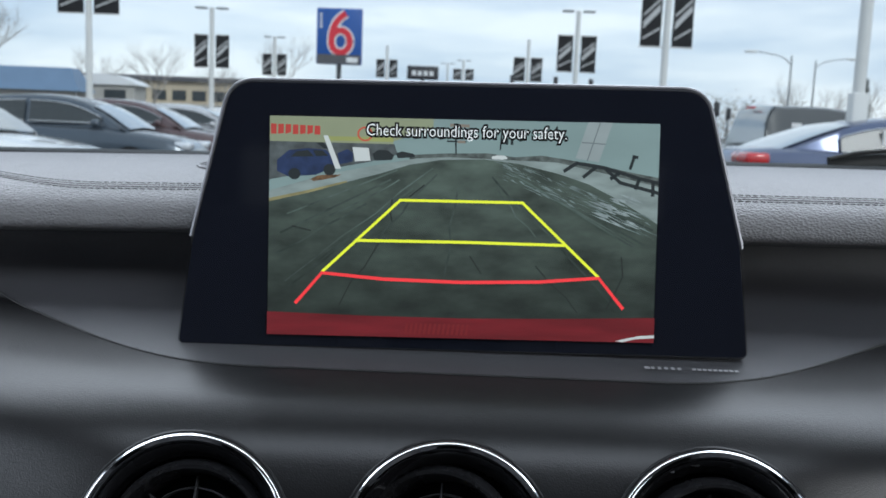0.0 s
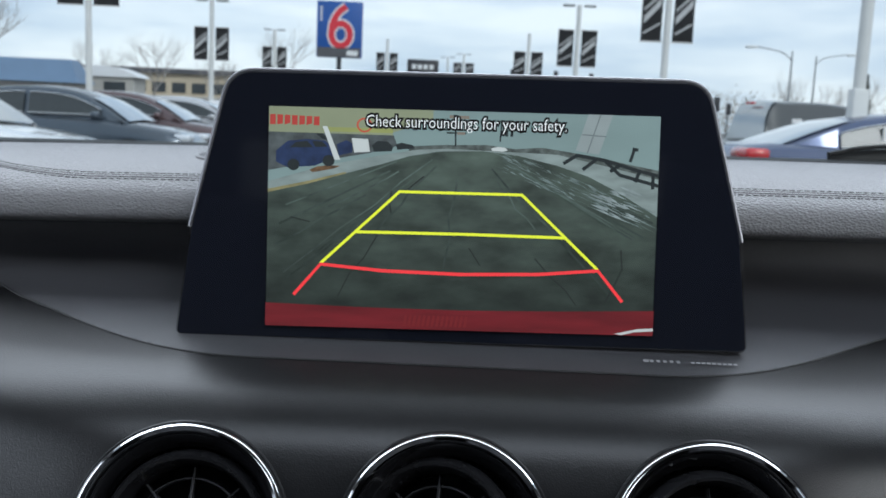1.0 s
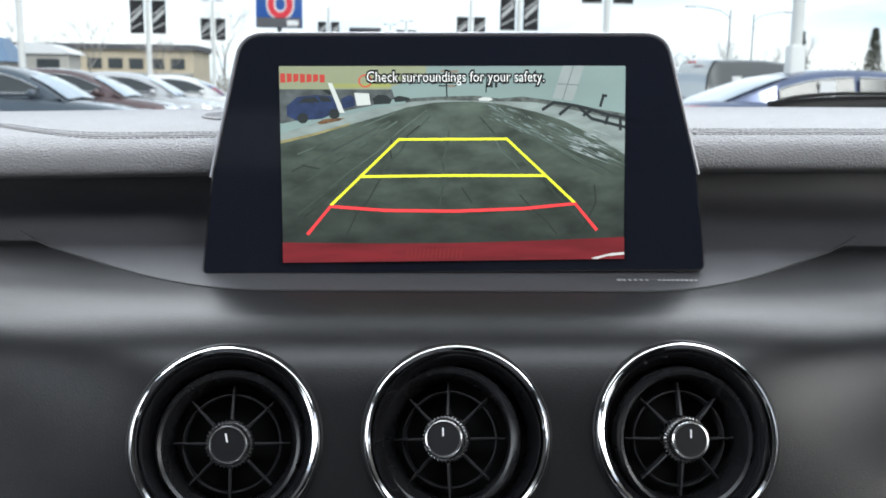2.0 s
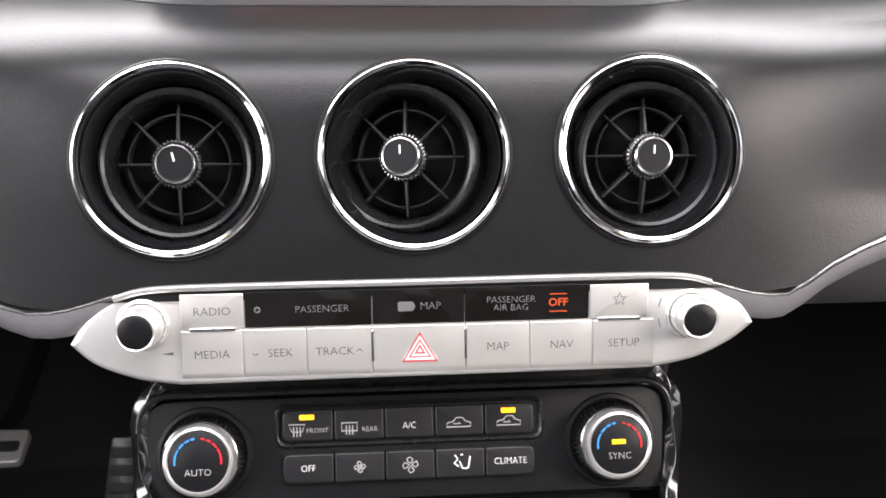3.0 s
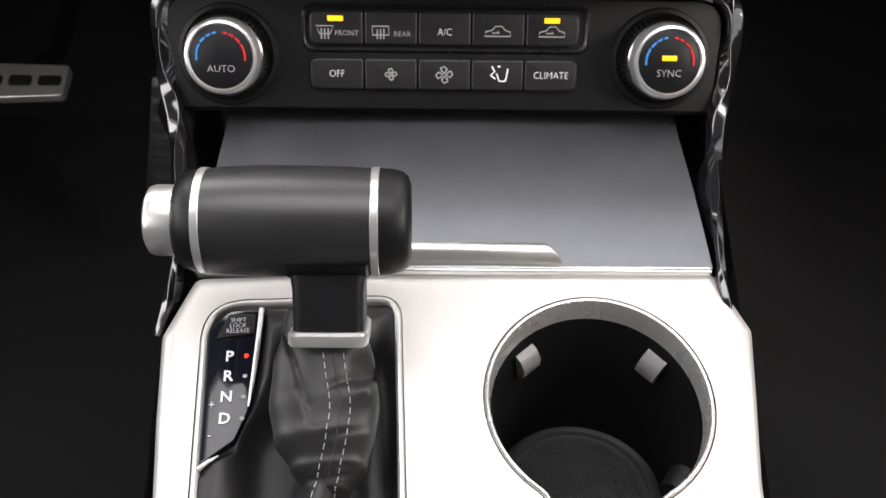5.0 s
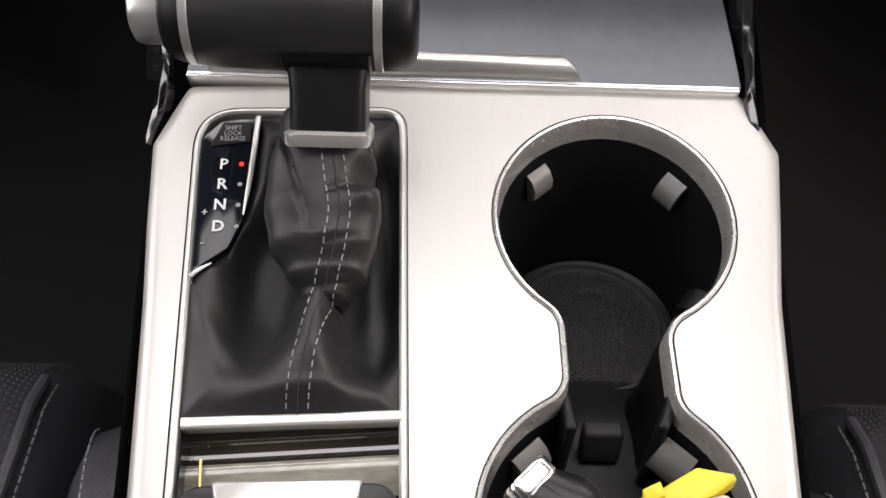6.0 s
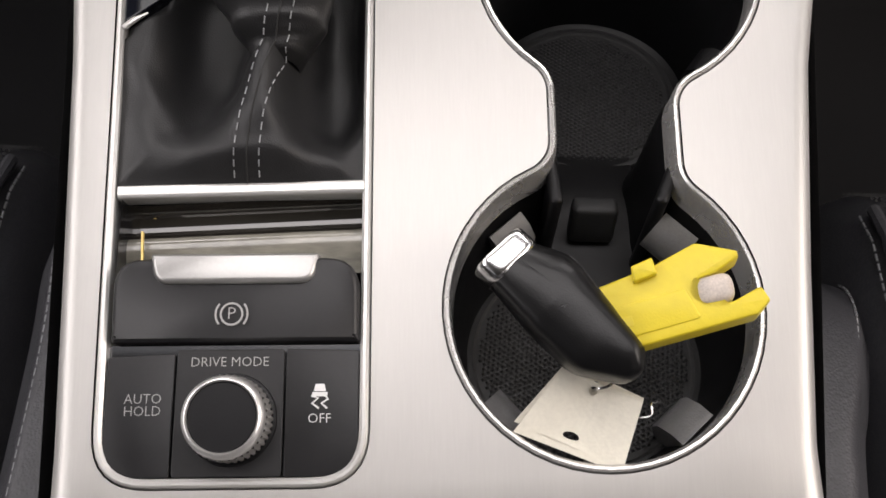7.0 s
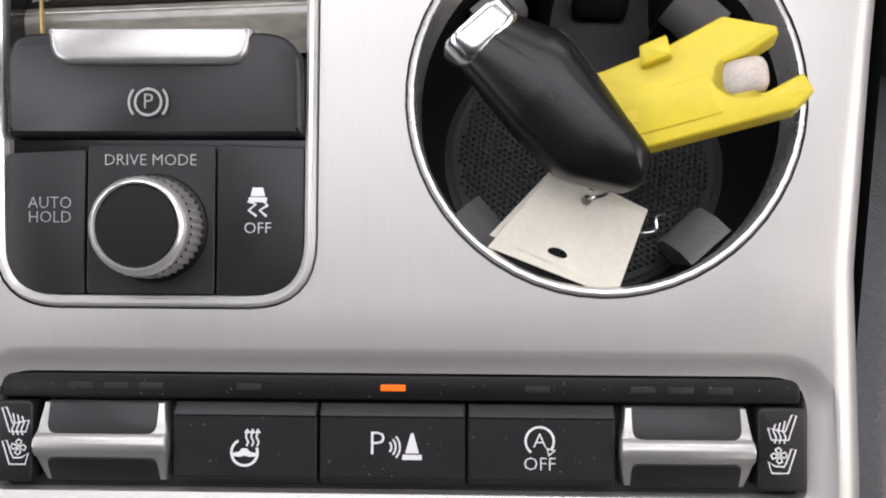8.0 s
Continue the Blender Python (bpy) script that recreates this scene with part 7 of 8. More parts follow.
def build_pedal():
    unit = thing("brake_pedal", pose(-0.396, 0.765, 0.562, 22, 0, 0), "metal brake pedal with dark rubber inserts", "pedal")
    bm = bmesh.new()
    slab(bm, rounded([(-0.050, -0.030), (0.040, -0.026), (0.042, 0.010), (-0.050, 0.012)], 0.006, 4), -0.006, 0.003, 0.0015)
    part("plate", bm, SILVER_BODY, unit, "metal plate")
    for x in (-0.030, -0.002, 0.026):
        bm = bmesh.new()
        slab(bm, rect(x - 0.012, -0.015, x + 0.010, -0.003, 0.004), 0.002, 0.0042, 0.0008)
        part("rubber_insert", bm, RUBBER, unit, "rubber insert")
    bm = bmesh.new()
    sweep(bm, [(0, 0.01, -0.004), (0, 0.06, -0.05), (0, 0.20, -0.07)], rect(-0.008, -0.004, 0.008, 0.004))
    part("arm", bm, MATTE_BLACK, unit)


def build_accelerator():
    unit = thing("accelerator_pedal", pose(-0.262, 0.74, 0.535, 62, 0, -4), "long dark accelerator pedal with ribbed face and metal edge", "pedal")
    bm = bmesh.new()
    slab(bm, rounded([(-0.024, -0.110), (0.020, -0.110), (0.014, 0.036), (-0.012, 0.036)], 0.006, 4), -0.008, 0.002, 0.0015)
    part("plate", bm, BLADE, unit, "dark satin plate")
    for i in range(8):
        y = -0.098 + 0.017 * i
        bm = bmesh.new()
        slab(bm, rect(-0.016 + 0.0007 * i, y - 0.0052, 0.013 - 0.0004 * i, y + 0.0052, 0.003), 0.001, 0.0045, 0.001)
        part("rubber_rib", bm, RUBBER, unit, "black rubber rib")


build_cabin()
build_seat(-1)
build_seat(1)
build_pedal()
build_accelerator()


# ---- outside: the car lot under an overcast winter sky ----
ASPHALT = shader("wet_asphalt", (0.055, 0.056, 0.058), 0.55, 0, 0.35, 0.6, 0.3, 12)
POLE_WHITE = shader("white_painted_steel", (0.72, 0.72, 0.70), 0.5, 0, 0.08, 3)
POLE_DARK = shader("dark_steel", (0.06, 0.065, 0.07), 0.5, 0.3, 0.1, 3)
POLE_GREY = shader("grey_steel", (0.26, 0.27, 0.28), 0.5, 0.2, 0.1, 3)
BANNER = shader("charcoal_banner_cloth", (0.040, 0.040, 0.042), 0.8, 0, 0.2, 4)
BANNER_MARK = shader("pale_banner_print", (0.55, 0.55, 0.55), 0.8, 0, 0.1, 4)
SIGN_BLUE = shader("sign_blue", (0.015, 0.09, 0.36), 0.35, 0, 0.08, 1)
SIGN_RED = shader("sign_red", (0.72, 0.03, 0.05), 0.35, 0, 0.06, 1)
SIGN_WHITE = shader("sign_white", (0.80, 0.80, 0.80), 0.4, 0, 0.05, 1)
SIGN_BLACK = shader("sign_black", (0.03, 0.03, 0.035), 0.4, 0, 0.1, 1)
WALL_PALE = shader("pale_rendered_wall", (0.50, 0.48, 0.44), 0.8, 0, 0.12, 0.5)
WALL_TAN = shader("tan_brick_wall", (0.56, 0.48, 0.36), 0.85, 0, 0.15, 0.6)
WALL_DARK = shader("dark_cladding", (0.10, 0.10, 0.11), 0.7, 0, 0.15, 0.6)
ROOF_BLUE = shader("blue_metal_roof", (0.15, 0.23, 0.35), 0.45, 0, 0.12, 0.8)
# bark is paler than its own tone, with haze mixed into the colour
BARK_HAZED = shader("hazed_bark", (0.36, 0.335, 0.31), 0.9, 0, 0.3, 3)
# scrub brown is lightened to carry the distance haze
HEDGE_HAZED = shader("hazed_winter_scrub", (0.32, 0.285, 0.225), 0.95, 0, 0.4, 1.5)
FIR = shader("dark_fir", (0.08, 0.085, 0.06), 0.9, 0, 0.4, 1.5)
CAR_GLASS = shader("dark_car_glass", (0.06, 0.068, 0.072), 0.10, 0, 0.1, 2, spec=0.3)
SLOPE_GLASS = shader("clean_sloping_glass", (0.34, 0.36, 0.37), 0.10, 0.55, 0.1, 2, spec=1.0, coat=1.0)
TRIM_STRIP = shader("bright_window_trim", (0.7, 0.7, 0.7), 0.2, 1.0, 0.05, 4)
TYRE = shader("tyre_rubber", (0.015, 0.015, 0.015), 0.8, 0, 0.2, 10)
ALLOY = shader("alloy_rim", (0.45, 0.45, 0.46), 0.3, 0.9, 0.08, 8)
TAIL_RED = shader("red_lamp_lens", (0.55, 0.015, 0.02), 0.15, 0, 0.1, 6, coat=1.0)
HEAD_CLEAR = shader("clear_lamp_lens", (0.75, 0.77, 0.80), 0.12, 0.3, 0.08, 6, coat=1.0)
MARKER = shader("amber_lamp_lens", (0.75, 0.25, 0.03), 0.2, 0, 0.1, 6, coat=1.0)


def build_ground():
    bm = bmesh.new()
    bmesh.ops.create_grid(bm, x_segments=60, y_segments=60, size=1500)
    for v in bm.verts:
        d = math.hypot(v.co.x, v.co.y)
        v.co.z = 0.0 if d < 200 else 0.004 * (d - 200) * (0.4 + 0.3 * math.sin(v.co.x * 0.004))
    tagged(part("ground", bm, ASPHALT, None, smooth=60), "grey wet asphalt car lot reaching to the horizon", "ground", kind="structure")
    bm = bmesh.new()
    for i in range(14):
        y = 8.0 + 3.0 * i
        for x in (-9.5, 9.5):
            slab(bm, rect(x - 2.6, y - 0.06, x + 2.6, y + 0.06), 0.001, 0.006)
    tagged(part("bay_lines", bm, POLE_WHITE, None, smooth=0), "worn white parking bay lines", "road marking", kind="structure")


def build_car(name, m, paint, label, kind="sedan", paper=False):
    """A parked car, nose towards +x of its own axes, wheels on the ground."""
    car = thing(name, m, label, "car", "parked cars")
    L, W = 2.42, 0.92
    if kind == "pickup":
        low = [(-2.75, 0.60), (-2.72, 0.98), (-1.0, 1.02), (0.9, 1.05), (1.6, 1.08), (2.45, 1.02), (2.70, 0.86), (2.72, 0.55)]
        roof = [(-0.98, 1.05), (-0.80, 1.74), (-0.4, 1.83), (0.55, 1.83), (1.0, 1.70), (1.62, 1.10)]
    else:
        low = [(-2.42, 0.55), (-2.40, 0.92), (-2.10, 1.02), (-1.5, 1.03), (0.2, 0.97), (1.1, 0.94), (2.0, 0.82), (2.35, 0.68), (2.42, 0.48)]
        roof = [(-2.0, 1.01), (-1.30, 1.28), (-0.75, 1.42), (-0.1, 1.455), (0.5, 1.40), (1.0, 1.20), (1.42, 0.93)]
    bm = bmesh.new()
    loops = []
    for x, z in [(p.x, p.z) for p in smooth_path([(x, 0, z) for x, z in low], 4)]:
        taper = 1 - 0.16 * max(0, (abs(x) - 1.7) / 0.9) ** 2
        w = W * taper
        loops.append([Vector((x, -w * 0.96, 0.20)), Vector((x, -w, 0.38)), Vector((x, -w, z * 0.75)), Vector((x, -w * 0.97, z - 0.05)), Vector((x, -w * 0.90, z)), Vector((x, -w * 0.4, z + 0.02)), Vector((x, 0, z + 0.025)), Vector((x, w * 0.4, z + 0.02)), Vector((x, w * 0.90, z)), Vector((x, w * 0.97, z - 0.05)), Vector((x, w, z * 0.75)), Vector((x, w, 0.38)), Vector((x, w * 0.96, 0.20))])
    loft(bm, loops, cap0=True, cap1=True)
    body = part("body", bm, paint, car, smooth=40)
    curve = smooth_path([(x, 0, z) for x, z in roof], 5)
    bm = bmesh.new()
    loops = []
    for p in curve:
        h = max(0.0, (p.z - 0.98) / 0.47)
        w = W * (0.93 - 0.20 * min(1, h))
        loops.append([Vector((p.x, -W * 0.90, 0.93)), Vector((p.x, -w, p.z - 0.05)), Vector((p.x, -w * 0.90, p.z)), Vector((p.x, 0, p.z + 0.025)), Vector((p.x, w * 0.90, p.z)), Vector((p.x, w, p.z - 0.05)), Vector((p.x, W * 0.90, 0.93))])
    loft(bm, loops, closed=False)
    part("roof", bm, paint, car, smooth=40)
    # side glass: two panes a side, set a little proud of the roof shell
    xs = (-1.25, -0.22, 0.98) if kind == "sedan" else (-0.82, 0.05, 1.05)
    for side in (-1, 1):
        for x0, x1 in ((xs[0], xs[1] - 0.04), (xs[1] + 0.04, xs[2])):
            bm = bmesh.new()
            tops, lows = [], []
            for i in range(9):
                x = x0 + (x1 - x0) * i / 8
                z = next((a.z + (b.z - a.z) * (x - a.x) / (b.x - a.x) for a, b in zip(curve, curve[1:]) if a.x <= x <= b.x), 1.3)
                zt = max(1.06, z - 0.10)
                h = max(0.0, (zt - 0.98) / 0.47)
                tops.append(Vector((x, side * (W * (0.935 - 0.19 * h) + 0.012), zt)))
                lows.append(Vector((x, side * (W * 0.905 + 0.012), 1.02)))
            loft(bm, [lows, tops], closed=False)
            pane = part("side_window", bm, CAR_GLASS, car, "dark side glass")
            bm = bmesh.new()
            sweep(bm, tops, circle(0, 0, 0.014, 6), up=(0, 1, 0.2))
            sweep(bm, lows, circle(0, 0, 0.014, 6), up=(0, 1, 0.2))
            part("window_trim", bm, TRIM_STRIP, pane, "bright window trim")
            if paper and side == paper and x0 < -0.5:
                bm = bmesh.new()
                c = (lows[5] + tops[5]) / 2
                box(bm, c.x, c.y + side * 0.016, c.z + 0.01, 0.21, 0.006, 0.25)
                part("price_sheet", bm, SIGN_WHITE, pane, "white paper sheet", smooth=0)
    for pts in (roof[:3], roof[-3:]):
        a, b = (Vector((x, 0, z)) for x, z in (pts[0], pts[-1]))
        bm = bmesh.new()
        loops = []
        for i in range(7):
            f = 0.10 + 0.74 * i / 6
            p = curve[int(f * 9)] if pts is roof[:3] or pts == roof[:3] else curve[len(curve) - 1 - int(f * 9)]
            h = max(0.0, (p.z - 0.98) / 0.47)
            w = W * (0.86 - 0.20 * min(1, h))
            out = Vector((-0.012 if pts == roof[:3] else 0.012, 0, 0.012))
            loops.append([Vector((p.x, -w, p.z)) + out, Vector((p.x, 0, p.z + 0.03)) + out, Vector((p.x, w, p.z)) + out])
        loft(bm, loops, closed=False)
        part("end_window", bm, SLOPE_GLASS, car, "sky-reflecting sloping glass")
    for x in (-1.45, 1.45):
        for side in (-1, 1):
            bm = bmesh.new()
            mm = pose(x, side * 0.82, 0.34, 90, 0, 0)
            lathe(bm, [(0.20, -0.10), (0.33, -0.10), (0.34, -0.06), (0.34, 0.06), (0.33, 0.10), (0.20, 0.10)], 28)
            wheel = part("wheel", bm, TYRE, car, "black tyre", m=mm)
            bm = bmesh.new()
            lathe(bm, [(0.215, 0.09 * -side), (0.19, 0.10 * -side), (0.06, 0.085 * -side), (0.01, 0.085 * -side)], 20, cap1=True)
            part("rim", bm, ALLOY, wheel, "alloy rim")
    ends = 2.42 if kind == "sedan" else 2.70
    for side in (-1, 1):
        bm = bmesh.new()
        box(bm, ends - 0.16, side * 0.66, 0.70 if kind == "sedan" else 0.82, 0.30, 0.36, 0.13, 0.04, 3)
        part("headlight", bm, HEAD_CLEAR, car, "clear headlight")
        bm = bmesh.new()
        box(bm, ends - 0.42, side * 0.815, 0.70 if kind == "sedan" else 0.80, 0.14, 0.06, 0.07, 0.02, 2)
        part("marker_lamp", bm, MARKER, car, "amber marker lamp")
        bm = bmesh.new()
        box(bm, -ends + 0.13, side * 0.60, 0.90, 0.30, 0.62, 0.15, 0.05, 3)
        part("tail_light", bm, TAIL_RED, car, "red tail light")
        bm = bmesh.new()
        box(bm, 0.95, side * 1.00, 1.02, 0.12, 0.20, 0.13, 0.04, 3)
        part("door_mirror", bm, paint, car)
    if kind == "pickup":
        bm = bmesh.new()
        box(bm, -0.90, 0, 1.80, 0.05, 0.30, 0.05, 0.01)
        part("high_brake_light", bm, TAIL_RED, car, "red high brake light")
    return car


def build_lamp_post(x, y, top, r, banner, spread=1.0, head=True):
    """A white lot lamp with two charcoal banners."""
    post = thing("lot_lamp", pose(x, y, 0), "white lamp post with two charcoal banners", "lamp post", "banner lamp posts")
    bm = bmesh.new()
    lathe(bm, [(r * 2.4, 0), (r * 2.4, 0.5), (r * 1.2, 0.55), (r, 1.0), (r * 0.8, top)], 14, cap1=True)
    part("pole", bm, POLE_WHITE, post, "white pole")
    if head:
        for s in (-1, 1):
            bm = bmesh.new()
            box(bm, s * 0.45, 0, top - 0.02, 0.50, 0.30, 0.07, 0.02)
            part("lamp_head", bm, POLE_GREY, post, "flat grey lamp head")
    if banner:
        z0, z1, w = banner
        for s in (-1, 1):
            bm = bmesh.new()
            loops = []
            for i in range(9):
                z = z0 + (z1 - z0) * i / 8
                loops.append([Vector((s * (r + 0.05 + w * j / 4), 0.02 * math.sin(i * 0.9 + j), z)) for j in range(5)])
            loft(bm, loops, closed=False)
            bmesh.ops.solidify(bm, geom=list(bm.faces), thickness=0.008)
            flag = part("banner", bm, BANNER, post, "charcoal banner")
            bm = bmesh.new()
            h = z1 - z0
            for a, b, t in ((0.30, 0.62, 0.13), (0.52, 0.80, 0.05), (0.12, 0.30, 0.04)):
                x0, x1 = r + 0.05 + w * 0.10, r + 0.05 + w * 0.9
                quad = [(s * x0 if s > 0 else -x1, z0 + h * a), (s * x1 if s > 0 else -x0, z0 + h * b), (s * x1 if s > 0 else -x0, z0 + h * (b + t)), (s * x0 if s > 0 else -x1, z0 + h * (a + t))]
                vs = [bm.verts.new((px, -0.035, pz)) for px, pz in quad]
                bm.faces.new(vs)
            part("banner_print", bm, BANNER_MARK, flag, "pale slanting bars", smooth=0)
            bm = bmesh.new()
            for z in (z0, z1):
                sweep(bm, [(s * r * 0.5, 0, z), (s * (r + 0.08 + w), 0, z)], circle(0, 0, 0.02, 6))
            part("banner_arms", bm, POLE_WHITE, post)
    return post


def build_tall_sign():
    sign = thing("motel_sign", pose(-7.80, 62, 0), "tall blue roadside sign with a red and white curl", "sign")
    bm = bmesh.new()
    lathe(bm, [(0.16, 0), (0.16, 5.2)], 12)
    part("post", bm, POLE_DARK, sign)
    bm = bmesh.new()
    box(bm, 0, 0, 6.95, 3.02, 0.45, 3.66, 0.05)
    part("cabinet", bm, SIGN_BLUE, sign, "blue cabinet")
    bm = bmesh.new()
    box(bm, 0, -0.25, 5.45, 2.9, 0.06, 0.62)
    part("lower_panel", bm, WALL_DARK, sign, "dark lower panel")
    bm = bmesh.new()
    box(bm, 0.9, -0.30, 5.42, 0.75, 0.02, 0.34)
    part("lower_print", bm, SIGN_WHITE, sign, smooth=0)
    # a curl: a ring with a tail rising from it
    for w, y, mat_, nm in ((0.62, -0.24, SIGN_WHITE, "curl_edge"), (0.40, -0.27, SIGN_RED, "curl")):
        bm = bmesh.new()
        ring = [Vector((0.10 + 0.62 * math.cos(radians(a)), y, 6.62 + 0.72 * math.sin(radians(a)))) for a in range(0, 361, 12)]
        tail = smooth_path([(-0.52, y - 0.004, 6.62), (-0.42, y - 0.004, 7.35), (-0.10, y - 0.004, 8.0), (0.42, y - 0.004, 8.45)], 6)
        for path in (ring, tail):
            sweep(bm, path, rect(-w / 2, -0.01, w / 2, 0.01), up=(0, -1, 0))
        part(nm, bm, mat_, sign, "red curl" if mat_ is SIGN_RED else "white edge", smooth=0)
    bm = bmesh.new()
    for i in range(5):
        box(bm, -1.22, -0.24, 7.55 + 0.2 * i, 0.16, 0.02, 0.13)
    part("side_bars", bm, SIGN_WHITE, sign, smooth=0)
    small = thing("low_sign", pose(-2.78, 80, 0), "black roadside sign with a white mark", "sign")
    bm = bmesh.new()
    box(bm, 0, 0, 5.85, 2.7, 0.4, 1.15, 0.04)
    part("cabinet", bm, SIGN_BLACK, small)
    bm = bmesh.new()
    for i in range(4):
        box(bm, -0.75 + 0.5 * i, -0.22, 5.80, 0.36, 0.03, 0.40)
    part("mark_bars", bm, SIGN_WHITE, small, smooth=0)
    bm = bmesh.new()
    lathe(bm, [(0.15, 0), (0.15, 5.3)], 10)
    part("post", bm, POLE_DARK, small)


def build_buildings():
    shed = thing("low_building", pose(-38, 62, 0), "low pale building with a blue metal roof", "building")
    bm = bmesh.new()
    box(bm, 0, -0.9, 1.4, 26.6, 2.2, 2.8)
    part("wall", bm, WALL_PALE, shed, smooth=0)
    bm = bmesh.new()
    loft(bm, [[Vector((-13, -2.6, 2.6)), Vector((13.7, -2.6, 2.6)), Vector((13.7, 0.3, 2.6)), Vector((-13, 0.3, 2.6))], [Vector((-13, -1.7, 4.12)), Vector((12.9, -1.7, 4.12)), Vector((12.9, -0.5, 4.12)), Vector((-13, -0.5, 4.12))]], cap1=True)
    part("roof", bm, ROOF_BLUE, shed, "blue metal roof", smooth=0)
    for i in range(6):
        bm = bmesh.new()
        box(bm, -10 + 4.0 * i, -2.05, 1.4, 2.2, 0.08, 1.2)
        part("window", bm, CAR_GLASS, shed, smooth=0)
    motel = thing("long_building", pose(-29.5, 92, 0), "long tan two-storey building with dark bands", "building")
    bm = bmesh.new()
    box(bm, 0, 4, 2.4, 19, 8, 4.8)
    part("wall", bm, WALL_TAN, motel, smooth=0)
    bm = bmesh.new()
    box(bm, 0, 4, 5.0, 19.8, 9, 0.5)
    part("roof", bm, WALL_DARK, motel, smooth=0)
    for z in (1.35, 3.4):
        for i in range(9):
            bm = bmesh.new()
            box(bm, -8 + 2.0 * i, -0.05, z, 1.35, 0.12, 1.0)
            part("window", bm, CAR_GLASS, motel, smooth=0)
    bm = bmesh.new()
    box(bm, 0, -0.7, 2.45, 19, 1.3, 0.22)
    part("walkway", bm, WALL_PALE, motel, smooth=0)
    pale = thing("small_building", pose(-24.3, 64.5, 0), "small pale building with a low domed roof", "building")
    bm = bmesh.new()
    box(bm, 0, 1.2, 1.65, 3.7, 2.4, 3.3)
    part("wall", bm, WALL_PALE, pale, smooth=0)
    bm = bmesh.new()
    hump = [(-2.3, 3.28), (-2.0, 3.75), (-0.8, 4.05), (0.6, 3.95), (1.7, 3.60), (2.2, 3.28)]
    loft(bm, [[Vector((x, y, z)) for x, z in hump] for y in (-0.25, 2.6)], cap0=True, cap1=True)
    part("roof", bm, SIGN_WHITE, pale, "white low domed roof", smooth=0)
    bm = bmesh.new()
    box(bm, 0.5, -0.03, 2.5, 1.5, 0.1, 0.9)
    part("window", bm, CAR_GLASS, pale, smooth=0)


def bare_tree(x, y, height, seed, spread=0.55, fir=False):
    """A leafless winter tree: trunk, limbs and fine twigs."""
    rnd = random.Random(seed)
    tree = thing("bare_tree" if not fir else "fir_tree", pose(x, y, 0), "leafless grey-brown winter tree" if not fir else "dark green fir tree", "tree", "winter trees")
    if fir:
        bm = bmesh.new()
        for i in range(1500):
            t = rnd.random() ** 0.8
            r = (1 - t) * height * 0.22 * (0.5 + 0.5 * rnd.random())
            a = rnd.random() * 6.283
            p = Vector((r * math.cos(a), r * math.sin(a), height * (0.1 + 0.9 * t)))
            q = p + Vector((math.cos(a) * 0.22, math.sin(a) * 0.22, -0.10))
            s = Vector((-math.sin(a), math.cos(a), 0)) * 0.05
            bm.faces.new([bm.verts.new(v) for v in (p - s, q, p + s)])
        part("crown", bm, FIR, tree, smooth=0)
        bm = bmesh.new()
        lathe(bm, [(0.12, 0), (0.02, height)], 6)
        part("trunk", bm, BARK_HAZED, tree)
        return tree
    trunk, twigs = bmesh.new(), bmesh.new()

    def grow(p, d, length, r, depth):
        q = p + d * length * 0.5 + Vector((rnd.uniform(-1, 1), rnd.uniform(-1, 1), 0)) * length * 0.05
        e = p + d * length
        sweep(trunk if depth < 3 else twigs, [p, q, e], circle(0, 0, 1, 5 if depth < 3 else 3), up=(0.31, 0.2, 0.93) if abs(d.z) < 0.9 else (1, 0, 0), ends=False, scales=[r, r * 0.8, r * 0.6])
        if depth >= 7:
            return
        for k in range(3 if depth < 4 else 2):
            a = rnd.random() * 6.283
            lean = spread * (0.5 + rnd.random())
            side = Vector((math.cos(a), math.sin(a), 0))
            nd = (d + side * lean + Vector((0, 0, 0.12))).normalized()
            grow(e if k else q.lerp(e, 0.6), nd, length * rnd.uniform(0.62, 0.82), r * 0.58, depth + 1)

    grow(Vector((0, 0, 0)), Vector((0, 0, 1)), height * 0.28, height * 0.013, 0)
    part("trunk", trunk, BARK_HAZED, tree, "grey trunk and limbs")
    part("twigs", twigs, BARK_HAZED, tree, "fine bare twigs")
    return tree


def build_scrub():
    rnd = random.Random(9)
    verts, faces = [], []
    for i in range(60000):
        x = rnd.uniform(-150, 190)
        y = 125 + rnd.uniform(0, 30)
        top = 2.2 + 2.2 * abs(math.sin(x * 0.11)) + 1.8 * abs(math.sin(x * 0.037 + 1)) + (1.5 if x > 25 else 0)
        z = rnd.random() ** 0.7 * top * rnd.uniform(0.7, 1.2)
        s = rnd.uniform(0.04, 0.13)
        k = len(verts)
        a = rnd.random() * 3.14
        verts += [(x - s * math.cos(a), y, z), (x + s * math.cos(a), y + s, z - 0.3 * s), (x + 0.2 * s, y, z + 3.2 * s)]
        faces.append((k, k + 1, k + 2))
    me = bpy.data.meshes.new("scrub_belt")
    me.from_pydata(verts, [], faces)
    me.materials.append(HEDGE_HAZED)
    tagged(new("scrub_belt", me), "far belt of brown winter scrub and trees", "trees", kind="stuff")


